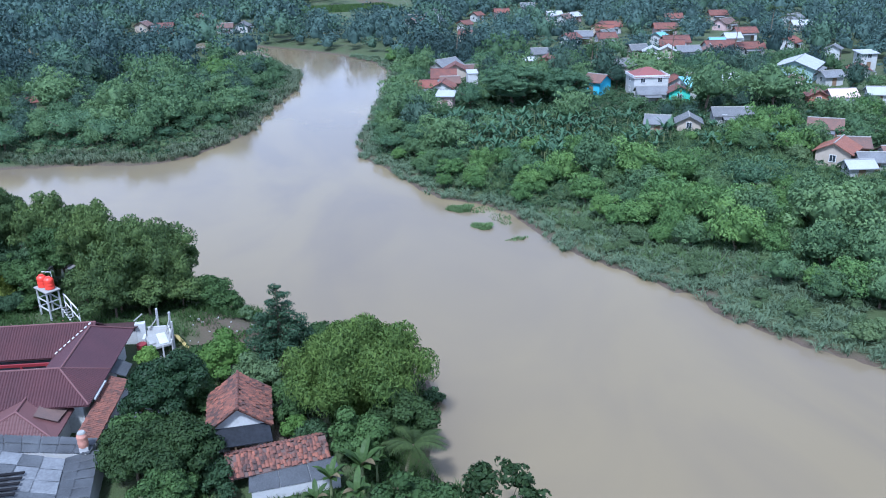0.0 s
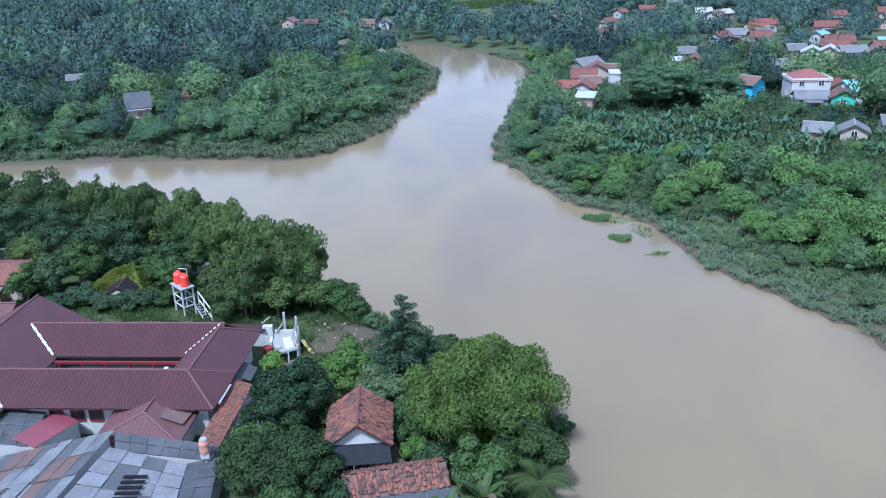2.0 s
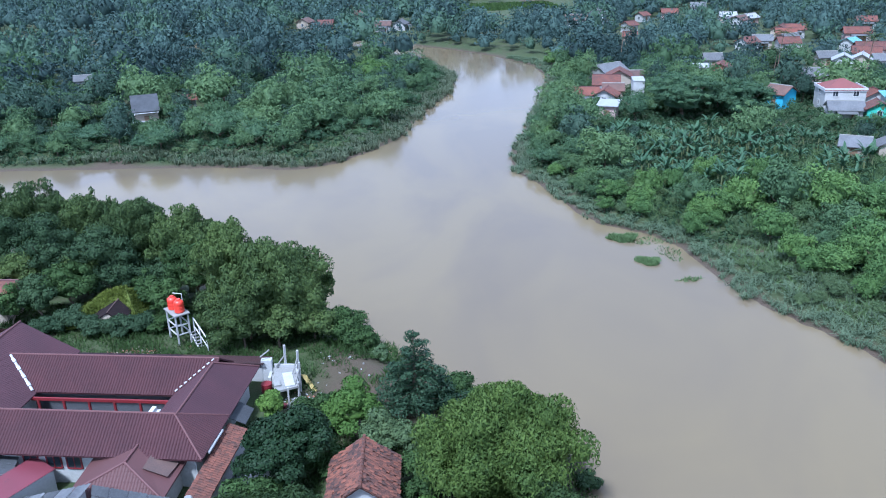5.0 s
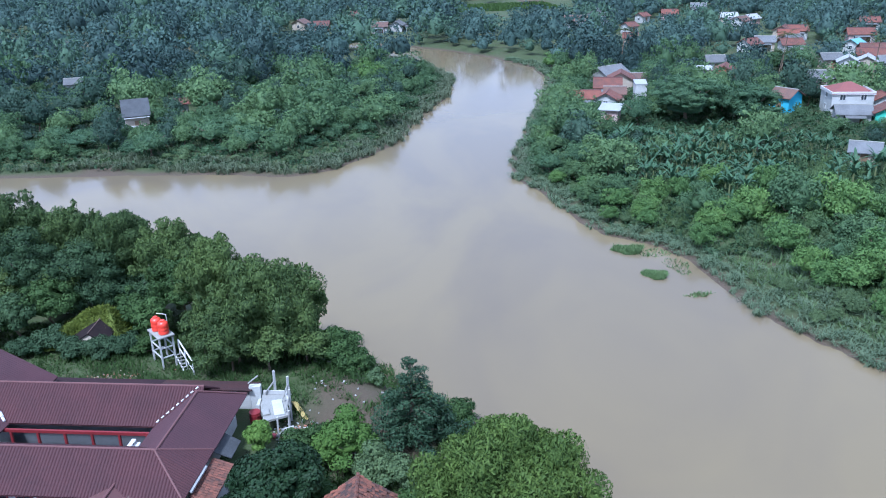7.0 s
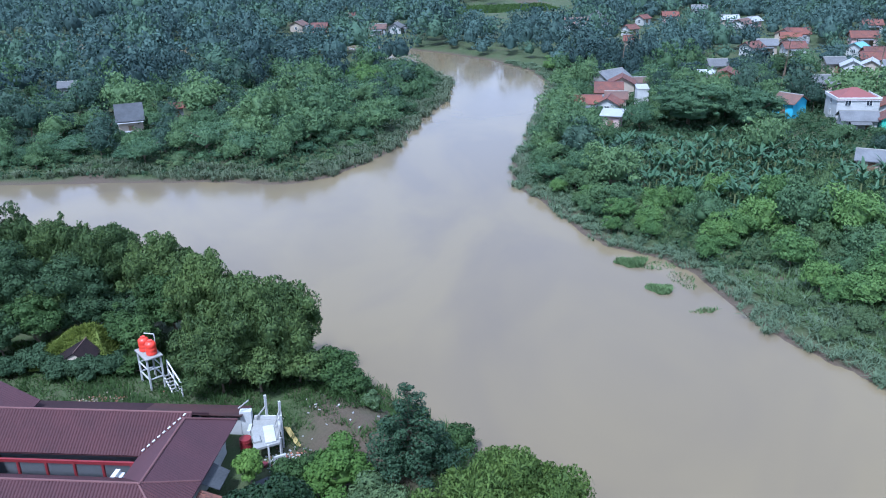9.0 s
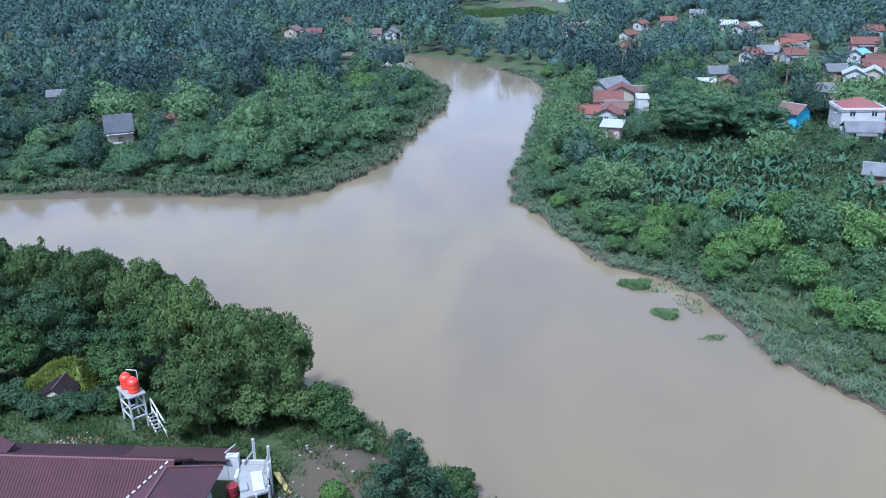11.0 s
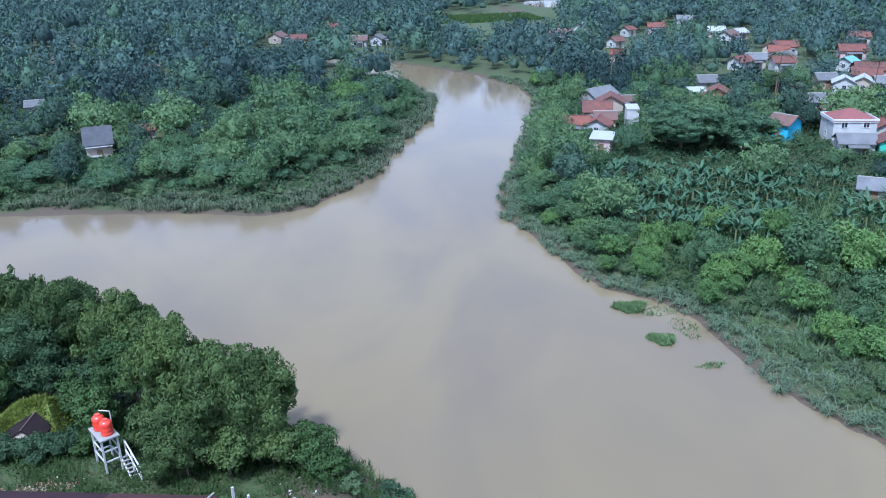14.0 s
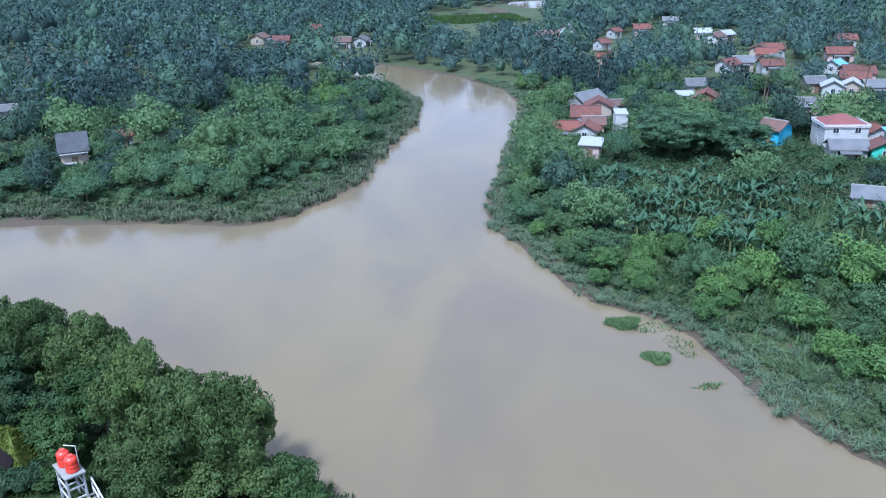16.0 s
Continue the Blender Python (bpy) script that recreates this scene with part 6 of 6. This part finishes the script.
for x, y, ra, h, mt, lb in ((-1.2, 70.5, 2.1, 3.2, "leaf_near_mid", "light-green shrub on the bank"), (0.6, 69.0, 1.3, 2.2, "leaf_near_mid", "light-green shrub on the bank"), (-19.0, 75.0, 1.3, 1.7, "leaf_shrub", "low blue-green leafy shrub"), (-21.0, 74.6, 1.4, 1.7, "leaf_shrub", "low blue-green leafy shrub"),
                            (-23.0, 75.0, 1.4, 1.6, "leaf_shrub", "low blue-green leafy shrub"), (-25.6, 77.0, 1.5, 1.7, "leaf_shrub", "low blue-green leafy shrub"), (-17.2, 74.6, 1.0, 1.5, "leaf_near_mid", "low green shrub by the wall"), (-27.6, 76.4, 1.3, 1.5, "leaf_shrub", "low blue-green leafy shrub"),
                            (4.6, 66.0, 0.9, 1.3, "leaf_near_bright", "low green shrub on bare soil"), (1.8, 67.4, 0.8, 1.1, "leaf_olive", "low green shrub on bare soil"), (7.6, 61.4, 1.4, 2.0, "leaf_near_mid", "green shrub by the water"), (-2.3, 41.8, 1.3, 2.0, "leaf_near_dark", "dark shrub beside the shed"), (-2.9, 52.6, 1.4, 2.0, "leaf_near_mid", "green shrub behind the cottage"), (3.6, 51.0, 1.3, 2.0, "leaf_near_mid", "green shrub behind the cottage"), (3.7, 48.6, 1.2, 1.7, "leaf_near_mid", "green shrub beside the cottage"), (3.3, 46.2, 1.0, 1.5, "leaf_near_bright", "light-green shrub beside the cottage"), (4.2, 45.0, 1.2, 1.6, "leaf_near_dark", "dark shrub beside the cottage"), (14.6, 49.4, 0.8, 0.9, "leaf_near_dark", "low bough of leaves over the water")):
    tree("shrub", at(x, y), R1, ra, h, int(700 + 1050 * ra * ra), 0.22, M[mt], lb, "shrub", count=18, size=ra * 0.42, base=0.05, quad=True, limbs=3, group="bank shrubs")

# ---- trees of the far banks ----
R2 = np.random.default_rng(33)
KINDS = {}


def kind(key, variants, **k):
    KINDS[key] = [tree(m=Matrix.Identity(4), r=R2, skirt=False, **k) for _ in range(variants)]


for tag, f, lf in (("", 1.0, 1.0), ("_far", 0.50, 1.18)):
    kind("round" + tag, 3, name="broadleaf_tree", radius=3.0, height=4.6, n=int(2000 * f), leaf=0.31 * lf, material=M["leaf_mid"], label="leafy round-crowned tree on the far bank", group="broadleaf trees across the river", count=34, size=0.85, base=0.2, limbs=3)
    kind("bright" + tag, 2, name="broadleaf_tree", radius=2.8, height=3.8, n=int(2000 * f), leaf=0.31 * lf, material=M["leaf_bright"], label="fresh light-green tree on the far bank", group="light-green trees across the river", count=34, size=0.8, base=0.2, limbs=3)
    kind("umbrella" + tag, 3, name="parasol_tree", radius=3.9, height=3.4, n=int(2100 * f), leaf=0.30 * lf, material=M["leaf_umbrella"], label="flat-topped parasol tree on the far bank", group="parasol trees across the river", count=40, size=1.0, flat=0.6, base=0.7, limbs=4)
    kind("dark" + tag, 3, name="shade_tree", radius=3.4, height=6.2, n=int(2200 * f), leaf=0.33 * lf, material=M["leaf_dark_haze"], label="tall dark green shade tree on the far bank", group="dark trees across the river", count=40, size=0.95, base=0.3, limbs=4)
    kind("bush" + tag, 2, name="bush", radius=1.9, height=2.2, n=int(1100 * f), leaf=0.24 * lf, material=M["leaf_olive"], label="low olive-green bush on the far bank", category="bush", group="bushes across the river", count=22, size=0.55, base=0.05, limbs=3)
BANANAS = [banana(Matrix.Identity(4), R2, 2.2, 9, 2.4, width=0.36), banana(Matrix.Identity(4), R2, 1.6, 8, 2.1, width=0.34)]
USED = set()


def place(protos, i, m):
    """The first use of a pattern moves it; later ones copy it."""
    ob = protos[i % len(protos)]
    if ob in USED:
        return copy_thing(ob, m)
    USED.add(ob)
    ob.matrix_world = m
    return ob


def pick_kind(x, y, u):
    """What grows where, bank by bank."""
    left = x < 30 and y > 120
    d = float(shore_at(x, y))
    if left:
        if d < 9:
            return "bush" if u < 0.55 else ("round" if u < 0.8 else "umbrella")
        if d < 45:
            if x < -24:
                return "dark" if u < 0.72 else ("round" if u < 0.9 else "umbrella")
            return "umbrella" if u < 0.40 else ("round" if u < 0.70 else ("bright" if u < 0.76 else "dark"))
        if 228 < y < 300 and u > 0.75:
            return "banana"
        return "dark" if u < 0.45 else ("round" if u < 0.8 else "umbrella")
    if 98 < y < 112 and x > 44 and u > 0.45:
        return "banana"
    if y < 112:
        return "bright" if u < 0.34 else ("round" if u < 0.54 else ("umbrella" if u < 0.6 else ("round" if u < 0.7 else "bush")))
    if d < 9:
        return "umbrella" if u < 0.3 else ("round" if u < 0.55 else ("bright" if u < 0.75 else "bush"))
    if y < 155:
        return "banana" if u < 0.74 else ("dark" if u < 0.84 else ("round" if u < 0.96 else "umbrella"))
    return "dark" if u < 0.5 else ("round" if u < 0.8 else "umbrella")


CLEAR = [(68, 108, 11, 15), (75, 92, 10, 9), (84, 82, 9, 7), (108, 183, 13, 9), (79, 116, 6, 4), (125, 138, 9, 7), (96, 170, 8, 4)]
TOP = {"round": 6.3, "bright": 5.0, "umbrella": 5.9, "dark": 8.6, "bush": 2.6, "banana": 4.2}
HX, HY, HR, HB = np.array(HOUSES).T
HD = np.hypot(HX, HY)


def open_height(x, y, rad):
    """How tall a tree may stand at x, y so that the houses behind it stay in view over the gardens."""
    d = math.hypot(x, y)
    along = (x * HX + y * HY) / HD
    side = np.abs(x * HY - y * HX) / HD
    gap = HD - along
    hit = (gap > -1) & (gap < 40) & (side < HR * 0.75 + rad * 0.6)
    return float(np.min(np.where(hit, HB + gap * 34.0 / HD, 99.0)))


SIZE = {"round": 3.0, "bright": 2.8, "umbrella": 3.7, "dark": 3.3, "bush": 1.7, "banana": 1.3}
planted = []
cells = {}


NEAR = 0.53


def free(x, y, rad):
    cx, cy = int(x // 8), int(y // 8)
    for i in range(cx - 1, cx + 2):
        for j in range(cy - 1, cy + 2):
            for px, py, pr in cells.get((i, j), ()):
                if (px - x) ** 2 + (py - y) ** 2 < (NEAR * (pr + rad)) ** 2:
                    return False
    return True


LARGE = [(54.6, 66.0, "bright", 1.15), (60.0, 59.4, "round", 1.45), (66.0, 64.5, "round", 1.4), (63.4, 55.4, "round", 1.2), (46.4, 80.6, "bright", 0.9), (48.8, 97.0, "bright", 1.35),
         (57.5, 93.5, "bright", 1.4), (53.0, 95.6, "round", 1.15), (53.5, 149, "umbrella", 0.95), (86, 164, "dark", 1.25),
         (92, 168, "dark", 1.2), (62, 216, "dark", 1.4), (70, 222, "dark", 1.4), (76, 212, "dark", 1.3), (121, 164, "dark", 1.2), (105, 133, "round", 1.2), (113, 140, "dark", 1.0),
         (-30, 197, "dark", 1.4), (-48, 186, "dark", 1.4), (-20, 203, "dark", 1.4), (-8, 206, "dark", 1.3), (-54, 178, "dark", 1.35), (2, 212, "dark", 1.3)]
for x, y, k, s in LARGE:
    cells.setdefault((int(x // 8), int(y // 8)), []).append((x, y, SIZE[k] * s))
    planted.append((x, y, k, s, (x * 0.37) % 1, (y * 0.53) % 1))
R4 = np.random.default_rng(77)
for a, b, s, q, w in R4.uniform(0, 1, (900, 5)):
    # the banana thicket between the village and the water
    x, y = 60 + 21 * (2 * a - 1), 122 + 21 * (2 * b - 1)
    if ((x - 60) / 21) ** 2 + ((y - 122) / 21) ** 2 > 1 or float(shore_at(x, y)) < 6 or np.any(np.hypot(x - HX, y - HY) < HR + 1.5) or math.sin(x * 0.42) * math.sin(y * 0.37 + 1.0) + 0.3 * math.sin(x * 0.9 + y * 0.7) < -0.05 or not free(x, y, 1.75):
        continue
    cells.setdefault((int(x // 8), int(y // 8)), []).append((x, y, 1.75))
    planted.append((x, y, "banana", 0.95 + 0.55 * s, q, w))
for x, y, ra, h, b in ((62.6, 149.6, 7.2, 8.6, 0.7), (72.4, 146.4, 5.8, 7.0, 0.5)):
    tree("rain_tree", at(x, y), R2, ra, h, 9000, 0.34, M["leaf_umbrella"], "wide spreading dark green rain tree beside the village", count=80, size=1.3, flat=0.6, base=b, limbs=6)
    cells.setdefault((int(x // 8), int(y // 8)), []).append((x, y, ra))
tries = R2.uniform(0, 1, (26000, 6))
for a, b, u, s, q, w in tries:
    dist = 46 * (230 / 46) ** (a ** 0.62)
    ang = radians(-27 + 80 * b)
    x, y = math.sin(ang) * dist, math.cos(ang) * dist + 2
    near_bank = y < 95 - 0.45 * x and x < 24
    if near_bank or y < 34 or x > 150:
        continue
    d = float(shore_at(x, y))
    left = x < 30 and y > 120
    margin = ((3.0 if u < 0.5 else 5.0) if left else (6.5 if y < 88 and u < 0.92 else 1.8))
    if d < margin:
        continue
    k = pick_kind(x, y, u)
    if (x - 62.6) ** 2 + (y - 149.6) ** 2 < 36 or (x - 72.4) ** 2 + (y - 146.4) ** 2 < 25:
        continue
    scale = (0.70 + 1.05 * s * s * s) if left else (0.74 + 0.7 * s * s)
    if k == "banana":
        scale = 0.62 + 0.4 * s
    if left and y > 255:
        scale *= 0.62
    if k != "banana":
        scale *= 0.55 + 0.45 * min(1.0, d / (16.0 if left else 9.0))
    rad = SIZE[k] * scale
    if k in ("dark", "round", "umbrella", "bright") and d < rad * (0.6 if left else 0.9):
        continue
    if any(((x - cx) / ax) ** 2 + ((y - cy) / ay) ** 2 < 1 for cx, cy, ax, ay in CLEAR) and not (k in ("bush", "banana") and q < 0.04):
        continue
    if np.any(np.hypot(x - HX, y - HY) < HR + rad * 0.5):
        continue
    limit = open_height(x, y, rad)
    if limit < TOP[k] * scale and (w < 0.62 or limit < 3.6):
        if limit < TOP[k] * 0.42:
            k = "bush"
        scale = min(scale, limit / TOP[k])
        rad = SIZE[k] * scale
        if scale < 0.35:
            continue
    if not free(x, y, rad):
        continue
    cells.setdefault((int(x // 8), int(y // 8)), []).append((x, y, rad))
    planted.append((x, y, k, scale, q, w))
TALLY = {}
overflow = []
planted.sort(key=lambda p: math.hypot(p[0], p[1]))
for i, (x, y, k, scale, q, w) in enumerate(planted):
    TALLY[k] = TALLY.get(k, 0) + 1
    if TALLY[k] > (300 if k == "banana" else 212):
        if k != "banana":
            overflow.append((x, y, scale * SIZE[k], k))
        continue
    m = at(x, y, q * 6.28, scale, sz=scale * ((0.78 + 0.34 * w) if x < 30 and y > 120 else (0.88 + 0.36 * w)))
    place(BANANAS if k == "banana" else KINDS[k + ("_far" if math.hypot(x, y) > 135 else "")], i, m)
for protos in list(KINDS.values()) + [BANANAS]:
    for ob in protos:
        if ob not in USED:
            for c in list(ob.children_recursive) + [ob]:
                bpy.data.objects.remove(c)
for x, y, h in ((88, 165, 9), (112, 170, 10), (150, 176, 11), (139, 182, 10), (70, 206, 10), (160, 195, 11), (104, 192, 9)):
    palm(at(x, y), R2, h, 13, 2.9)


def far_crown(r, n, leaf):
    """Leaf clumps round a dense inside, for one far crown of unit size."""
    puffs = crown_puffs(r, 1.0, 1.5, 0.2, 24, 0.32, 0.85)
    p, nn = puff_points(puffs, n, r)
    v, f = leaves(p, nn, leaf, leaf * 0.8, r, 0.2)
    c, cf = hull(r, 0.84, 1.35, 0.12, 9, 4)
    return np.concatenate([v, c]), np.concatenate([f, cf + len(v)])


def wood(name, spots, material, label, seed, leafy=210):
    """Far trees joined into one mass of crowns; the farther ones have fewer, larger leaves."""
    r = np.random.default_rng(seed)
    fine, coarse = [far_crown(r, leafy, 0.15) for _ in range(6)], [far_crown(r, leafy // 2, 0.19) for _ in range(6)]
    V, F, count = [], [], 0
    for x, y, rad in spots:
        b, bf = (fine if math.hypot(x, y) < 330 else coarse)[r.integers(6)]
        az = r.uniform(0, 6.28)
        c, s = math.cos(az), math.sin(az)
        h = rad * r.uniform(0.75, 1.45)
        V.append(np.stack([(b[:, 0] * c - b[:, 1] * s) * rad + x, (b[:, 0] * s + b[:, 1] * c) * rad + y, b[:, 2] * h + float(ground_at(x, y)) - 0.2], 1))
        F.append(bf + count)
        count += len(b)
    me = raw_mesh(name, np.concatenate(V), np.concatenate(F))
    me.polygons.foreach_set("use_smooth", np.ones(len(me.polygons), dtype=bool))
    ob = part_mesh(name, me, material, None)
    return tagged(ob, label, "woodland", kind="stuff")


spots = {0: [], 1: [], 2: []}
fcells = {}
far_try = R2.uniform(0, 1, (20000, 6))
far_dist = np.sqrt(205 ** 2 + (760 ** 2 - 205 ** 2) * far_try[:, 0])
far_x, far_y = np.sin(np.radians(-29 + 78 * far_try[:, 1])) * far_dist, np.cos(np.radians(-29 + 78 * far_try[:, 1])) * far_dist + 2
far_d = shore_distance(far_x, far_y)
for k, (a, b, u, s, q, w) in enumerate(far_try):
    dist, x, y, d = far_dist[k], float(far_x[k]), float(far_y[k]), float(far_d[k])
    if dist < 232 and x < 148:
        continue
    if dist > 640 or (dist > 520 and x > 30) or (dist > 440 and x > 160):
        continue
    rad = 2.9 + 3.6 * s * s * s + 1.2 * q
    if d < rad * 0.7 or (50 < x < 104 and 362 < y < 406) or (y > 290 and x < 30 and d < 5):
        continue
    if 0.14 < x / y < 0.29 and 290 < y < 440 and rad * 1.5 > 0.6 + (368 - y) * 0.092 and (y < 368 or x / y > 0.2):
        continue
    if np.any((np.hypot(x - HX, y - HY) < HR + rad * 0.5) | (open_height(x, y, rad) < rad * 1.3)):
        continue
    ok = True
    cx, cy = int(x // 12), int(y // 12)
    for i in range(cx - 1, cx + 2):
        for j in range(cy - 1, cy + 2):
            for px, py, pr in fcells.get((i, j), ()):
                if (px - x) ** 2 + (py - y) ** 2 < (0.52 * (pr + rad)) ** 2:
                    ok = False
    if not ok:
        continue
    fcells.setdefault((cx, cy), []).append((x, y, rad))
    spots[0 if u < 0.5 else (1 if u < 0.8 else 2)].append((x, y, rad))
# the woods' bluish leaf tint paints in the haze of distance
wood("far_woods", spots[0], M["leaf_haze"], "dense dark green far woodland", 5)
wood("far_woods", spots[1], M["leaf_haze_dark"], "darker trees of the far woodland", 6)
wood("far_woods", spots[2], M["leaf_haze_light"], "lighter trees of the far woodland", 7)
for dim, mt, lb in ((True, "leaf_haze_dark", "dark green trees filling the far bank"), (False, "leaf_mid", "green trees filling the far bank")):
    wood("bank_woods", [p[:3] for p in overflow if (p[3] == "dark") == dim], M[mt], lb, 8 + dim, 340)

# ---- reeds and grass ----
def scatter(n, box, test, r):
    x, y = r.uniform(box[0], box[1], n), r.uniform(box[2], box[3], n)
    i = np.clip(np.searchsorted(gx, x) - 1, 0, len(gx) - 2)
    j = np.clip(np.searchsorted(gy, y) - 1, 0, len(gy) - 2)
    d, z = GD[j, i], GZ[j, i]
    keep = test(x, y, d)
    return np.stack([x, y, np.maximum(z, 0)], 1)[keep]


def meadow(name, pts, r, height, width, material, label, lean=0.5, category="grass"):
    v, f = blades(pts, r, height, width, lean)
    ob = part_mesh(name, raw_mesh(name, v, f), material, None)
    return tagged(ob, label, category, kind="stuff")


R3 = np.random.default_rng(55)
patch = lambda x, y, k, o: np.sin(x * k + o) * np.sin(y * k * 1.2 + o * 1.7) + 0.5 * np.sin(x * k * 2.3 + y * k * 1.9)


def tufts(name, pts, r, per, height, width, spread, material, label, category="reeds"):
    """Clumps of long blades that fall outwards from their middle, each bent once."""
    n = len(pts)
    size = np.repeat(r.uniform(0.55, 1.35, (n, 1)), per, 0)
    base = np.repeat(pts, per, 0) + np.concatenate([r.normal(size=(n * per, 2)) * 0.16, np.zeros((n * per, 1))], 1) * size
    az = r.uniform(0, 6.283, n * per)
    out = np.stack([np.cos(az), np.sin(az), np.zeros(n * per)], 1)
    side = np.stack([-np.sin(az), np.cos(az), np.zeros(n * per)], 1) * width * 0.5 * size
    h, o = height * size * r.uniform(0.6, 1.15, (n * per, 1)), spread * size * r.uniform(0.3, 1.2, (n * per, 1))
    mid = base + out * o * 0.45 + np.array([0, 0, 1.0]) * h * 0.85
    tip = base + out * o * 1.15 + np.array([0, 0, 1.0]) * h * 0.8
    v = np.stack([base - side * 0.6, base + side * 0.6, mid + side, mid - side, tip], 1).reshape(-1, 3)
    i = np.arange(n * per)[:, None] * 5
    f = np.concatenate([i + np.array([0, 1, 2]), i + np.array([0, 2, 3]), i + np.array([3, 2, 4])])
    return tagged(part_mesh(name, raw_mesh(name, v, f), material, None), label, category, kind="stuff")


def thicket(name, pts, r, leaf, material, label):
    """Low leafy growth that fills the ground between the trees, in uneven mounds."""
    x, y = pts[:, 0], pts[:, 1]
    mound = lambda a, b: np.sin(a * 1.15 + 0.7 * np.sin(b * 0.6)) * np.sin(b * 1.25 + 0.8 * np.sin(a * 0.5)) + 0.6 * np.sin(a * 2.3 + b * 1.1) * np.sin(b * 2.6 - a * 0.7)
    h = mound(x, y)
    nrm = np.stack([-(mound(x + 0.1, y) - h) * 6, -(mound(x, y + 0.1) - h) * 6, np.ones(len(x))], 1)
    p = pts + np.stack([np.zeros(len(x)), np.zeros(len(x)), 0.55 + 0.55 * h + r.uniform(-0.3, 0.15, len(x))], 1)
    v, f = leaves(p, unit(nrm) + r.normal(size=(len(x), 3)) * 0.45, leaf, leaf * 0.62, r, 0.25)
    return tagged(part_mesh(name, raw_mesh(name, v, f), material, None), label, "undergrowth", kind="stuff")


rp = scatter(26000, (24, 75, 34, 240), lambda x, y, d: (d > -0.9) & (d < np.where(y < 88, 9.5, 3.2) + 0.8 * patch(x, y, 0.5, 1)) & (patch(x, y, 0.8, 3) > -0.9) & (x > 24) & ~((x < 29) & (y > 170)), R3)
tufts("reeds", rp, R3, 15, 0.66, 0.075, 0.90, M["reed_blue"], "pale blue-green reeds and lodged grass along the water's edge")
lp = scatter(30000, (-75, 30, 130, 250), lambda x, y, d: (y > 118) & (d > -0.4) & (d < 4.2 + 2.6 * patch(x, y, 0.2, 2)) & (patch(x, y, 0.7, 5) > -1.1) & ~((d < 1.6) & (x < -28)) & (x < 30), R3)
tufts("reeds", lp, R3, 11, 1.15, 0.09, 0.85, M["reed"], "tall grey-green reeds on the far shore")
away = lambda x, y: np.min(np.hypot(x[:, None] - HX, y[:, None] - HY) - HR, axis=1) > -0.6
ug = scatter(190000, (28, 128, 36, 182), lambda x, y, d: (d > 1.6) & (x / (y + 5) > 0.2) & (x / (y + 5) < 1.3) & ((y > 88) | (d > 8)), R3)
ug = ug[away(ug[:, 0], ug[:, 1])]
thicket("undergrowth", ug, R3, 0.46, M["undergrowth"], "tangled green undergrowth between the trees across the river")
ul = scatter(70000, (-72, 28, 136, 235), lambda x, y, d: (d > 1.2) & (d < 40) & (y > 118) & (x < 30), R3)
thicket("undergrowth", ul, R3, 0.55, M["undergrowth"], "tangled green undergrowth on the wooded spit")
cl = scatter(110000, (50, 135, 70, 196), lambda x, y, d: sum((((x - a) / (p * 1.1)) ** 2 + ((y - b) / (q * 1.1)) ** 2 < 1) for a, b, p, q in CLEAR) > 0, R3)
meadow("tall_grass", cl, R3, 0.75, 0.16, M["field_grass"], "tall green grass of an overgrown field", 0.6)
rb = scatter(60000, (34, 96, 60, 116), lambda x, y, d: (d > 2.5) & (x > 26) & (patch(x, y, 0.3, 4) > -0.8), R3)
meadow("tall_grass", rb, R3, 0.9, 0.18, M["field_grass"], "tall weeds and grass between the bank shrubs", 0.7)
nb = scatter(120000, (-34, 18, 38, 82), lambda x, y, d: (d > 0.3) & (y < 92 - 0.45 * x) & ((np.hypot(x - 0.8, y - 60.8) > 5.5) | (patch(x, y, 1.1, 0) > 0.25)) & ~((x < -5.5) & (y < 66) & (y > 40)) & ~((x > -3) & (x < 6) & (y < 52) & (y > 40)), R3)
meadow("grass", nb, R3, 0.42, 0.10, M["grass"], "short green grass and weeds on the near bank", 0.6)
far_f = np.stack([R3.uniform(56, 100, 9000), R3.uniform(368, 402, 9000), np.full(9000, 1.3)], 1)
meadow("rice_field", far_f, R3, 0.7, 0.8, M["grass"], "bright green far rice field", 0.3, "field")
bl = scatter(90000, (-110, 22, 284, 346), lambda x, y, d: (d > 0.2) & (d < 7) & (y > 296), R3)
meadow("reeds", bl, R3, 0.9, 0.3, M["grass"], "green grass on the far bend of the bank", 0.5, "reeds")


def islet(x, y, rx, ry, n, h, label):
    a, q = R3.uniform(0, 6.283, n), np.sqrt(R3.uniform(0, 1, n))
    p = np.stack([x + np.cos(a) * q * rx * (1 + 0.25 * np.sin(3 * a)), y + np.sin(a) * q * ry, np.zeros(n)], 1)
    v, f = blades(p, R3, h, 0.12, 0.55)
    ob = part_mesh("grass_islet", raw_mesh("grass_islet", v, f), M["field_grass"], None)
    tagged(ob, label, "grass islet", kind="stuff")


islet(32.4, 94.3, 1.7, 1.5, 2200, 0.38, "floating islet of green grass in the shallows")
islet(32.8, 86.8, 1.3, 1.4, 1500, 0.34, "small round islet of green grass in the shallows")
islet(34.9, 81.0, 1.4, 0.5, 160, 0.30, "sparse weeds breaking the water surface")
islet(35.0, 92.8, 2.6, 1.2, 200, 0.25, "sparse weeds breaking the water surface")
islet(36.0, 88.5, 1.2, 2.5, 160, 0.25, "sparse weeds breaking the water surface")
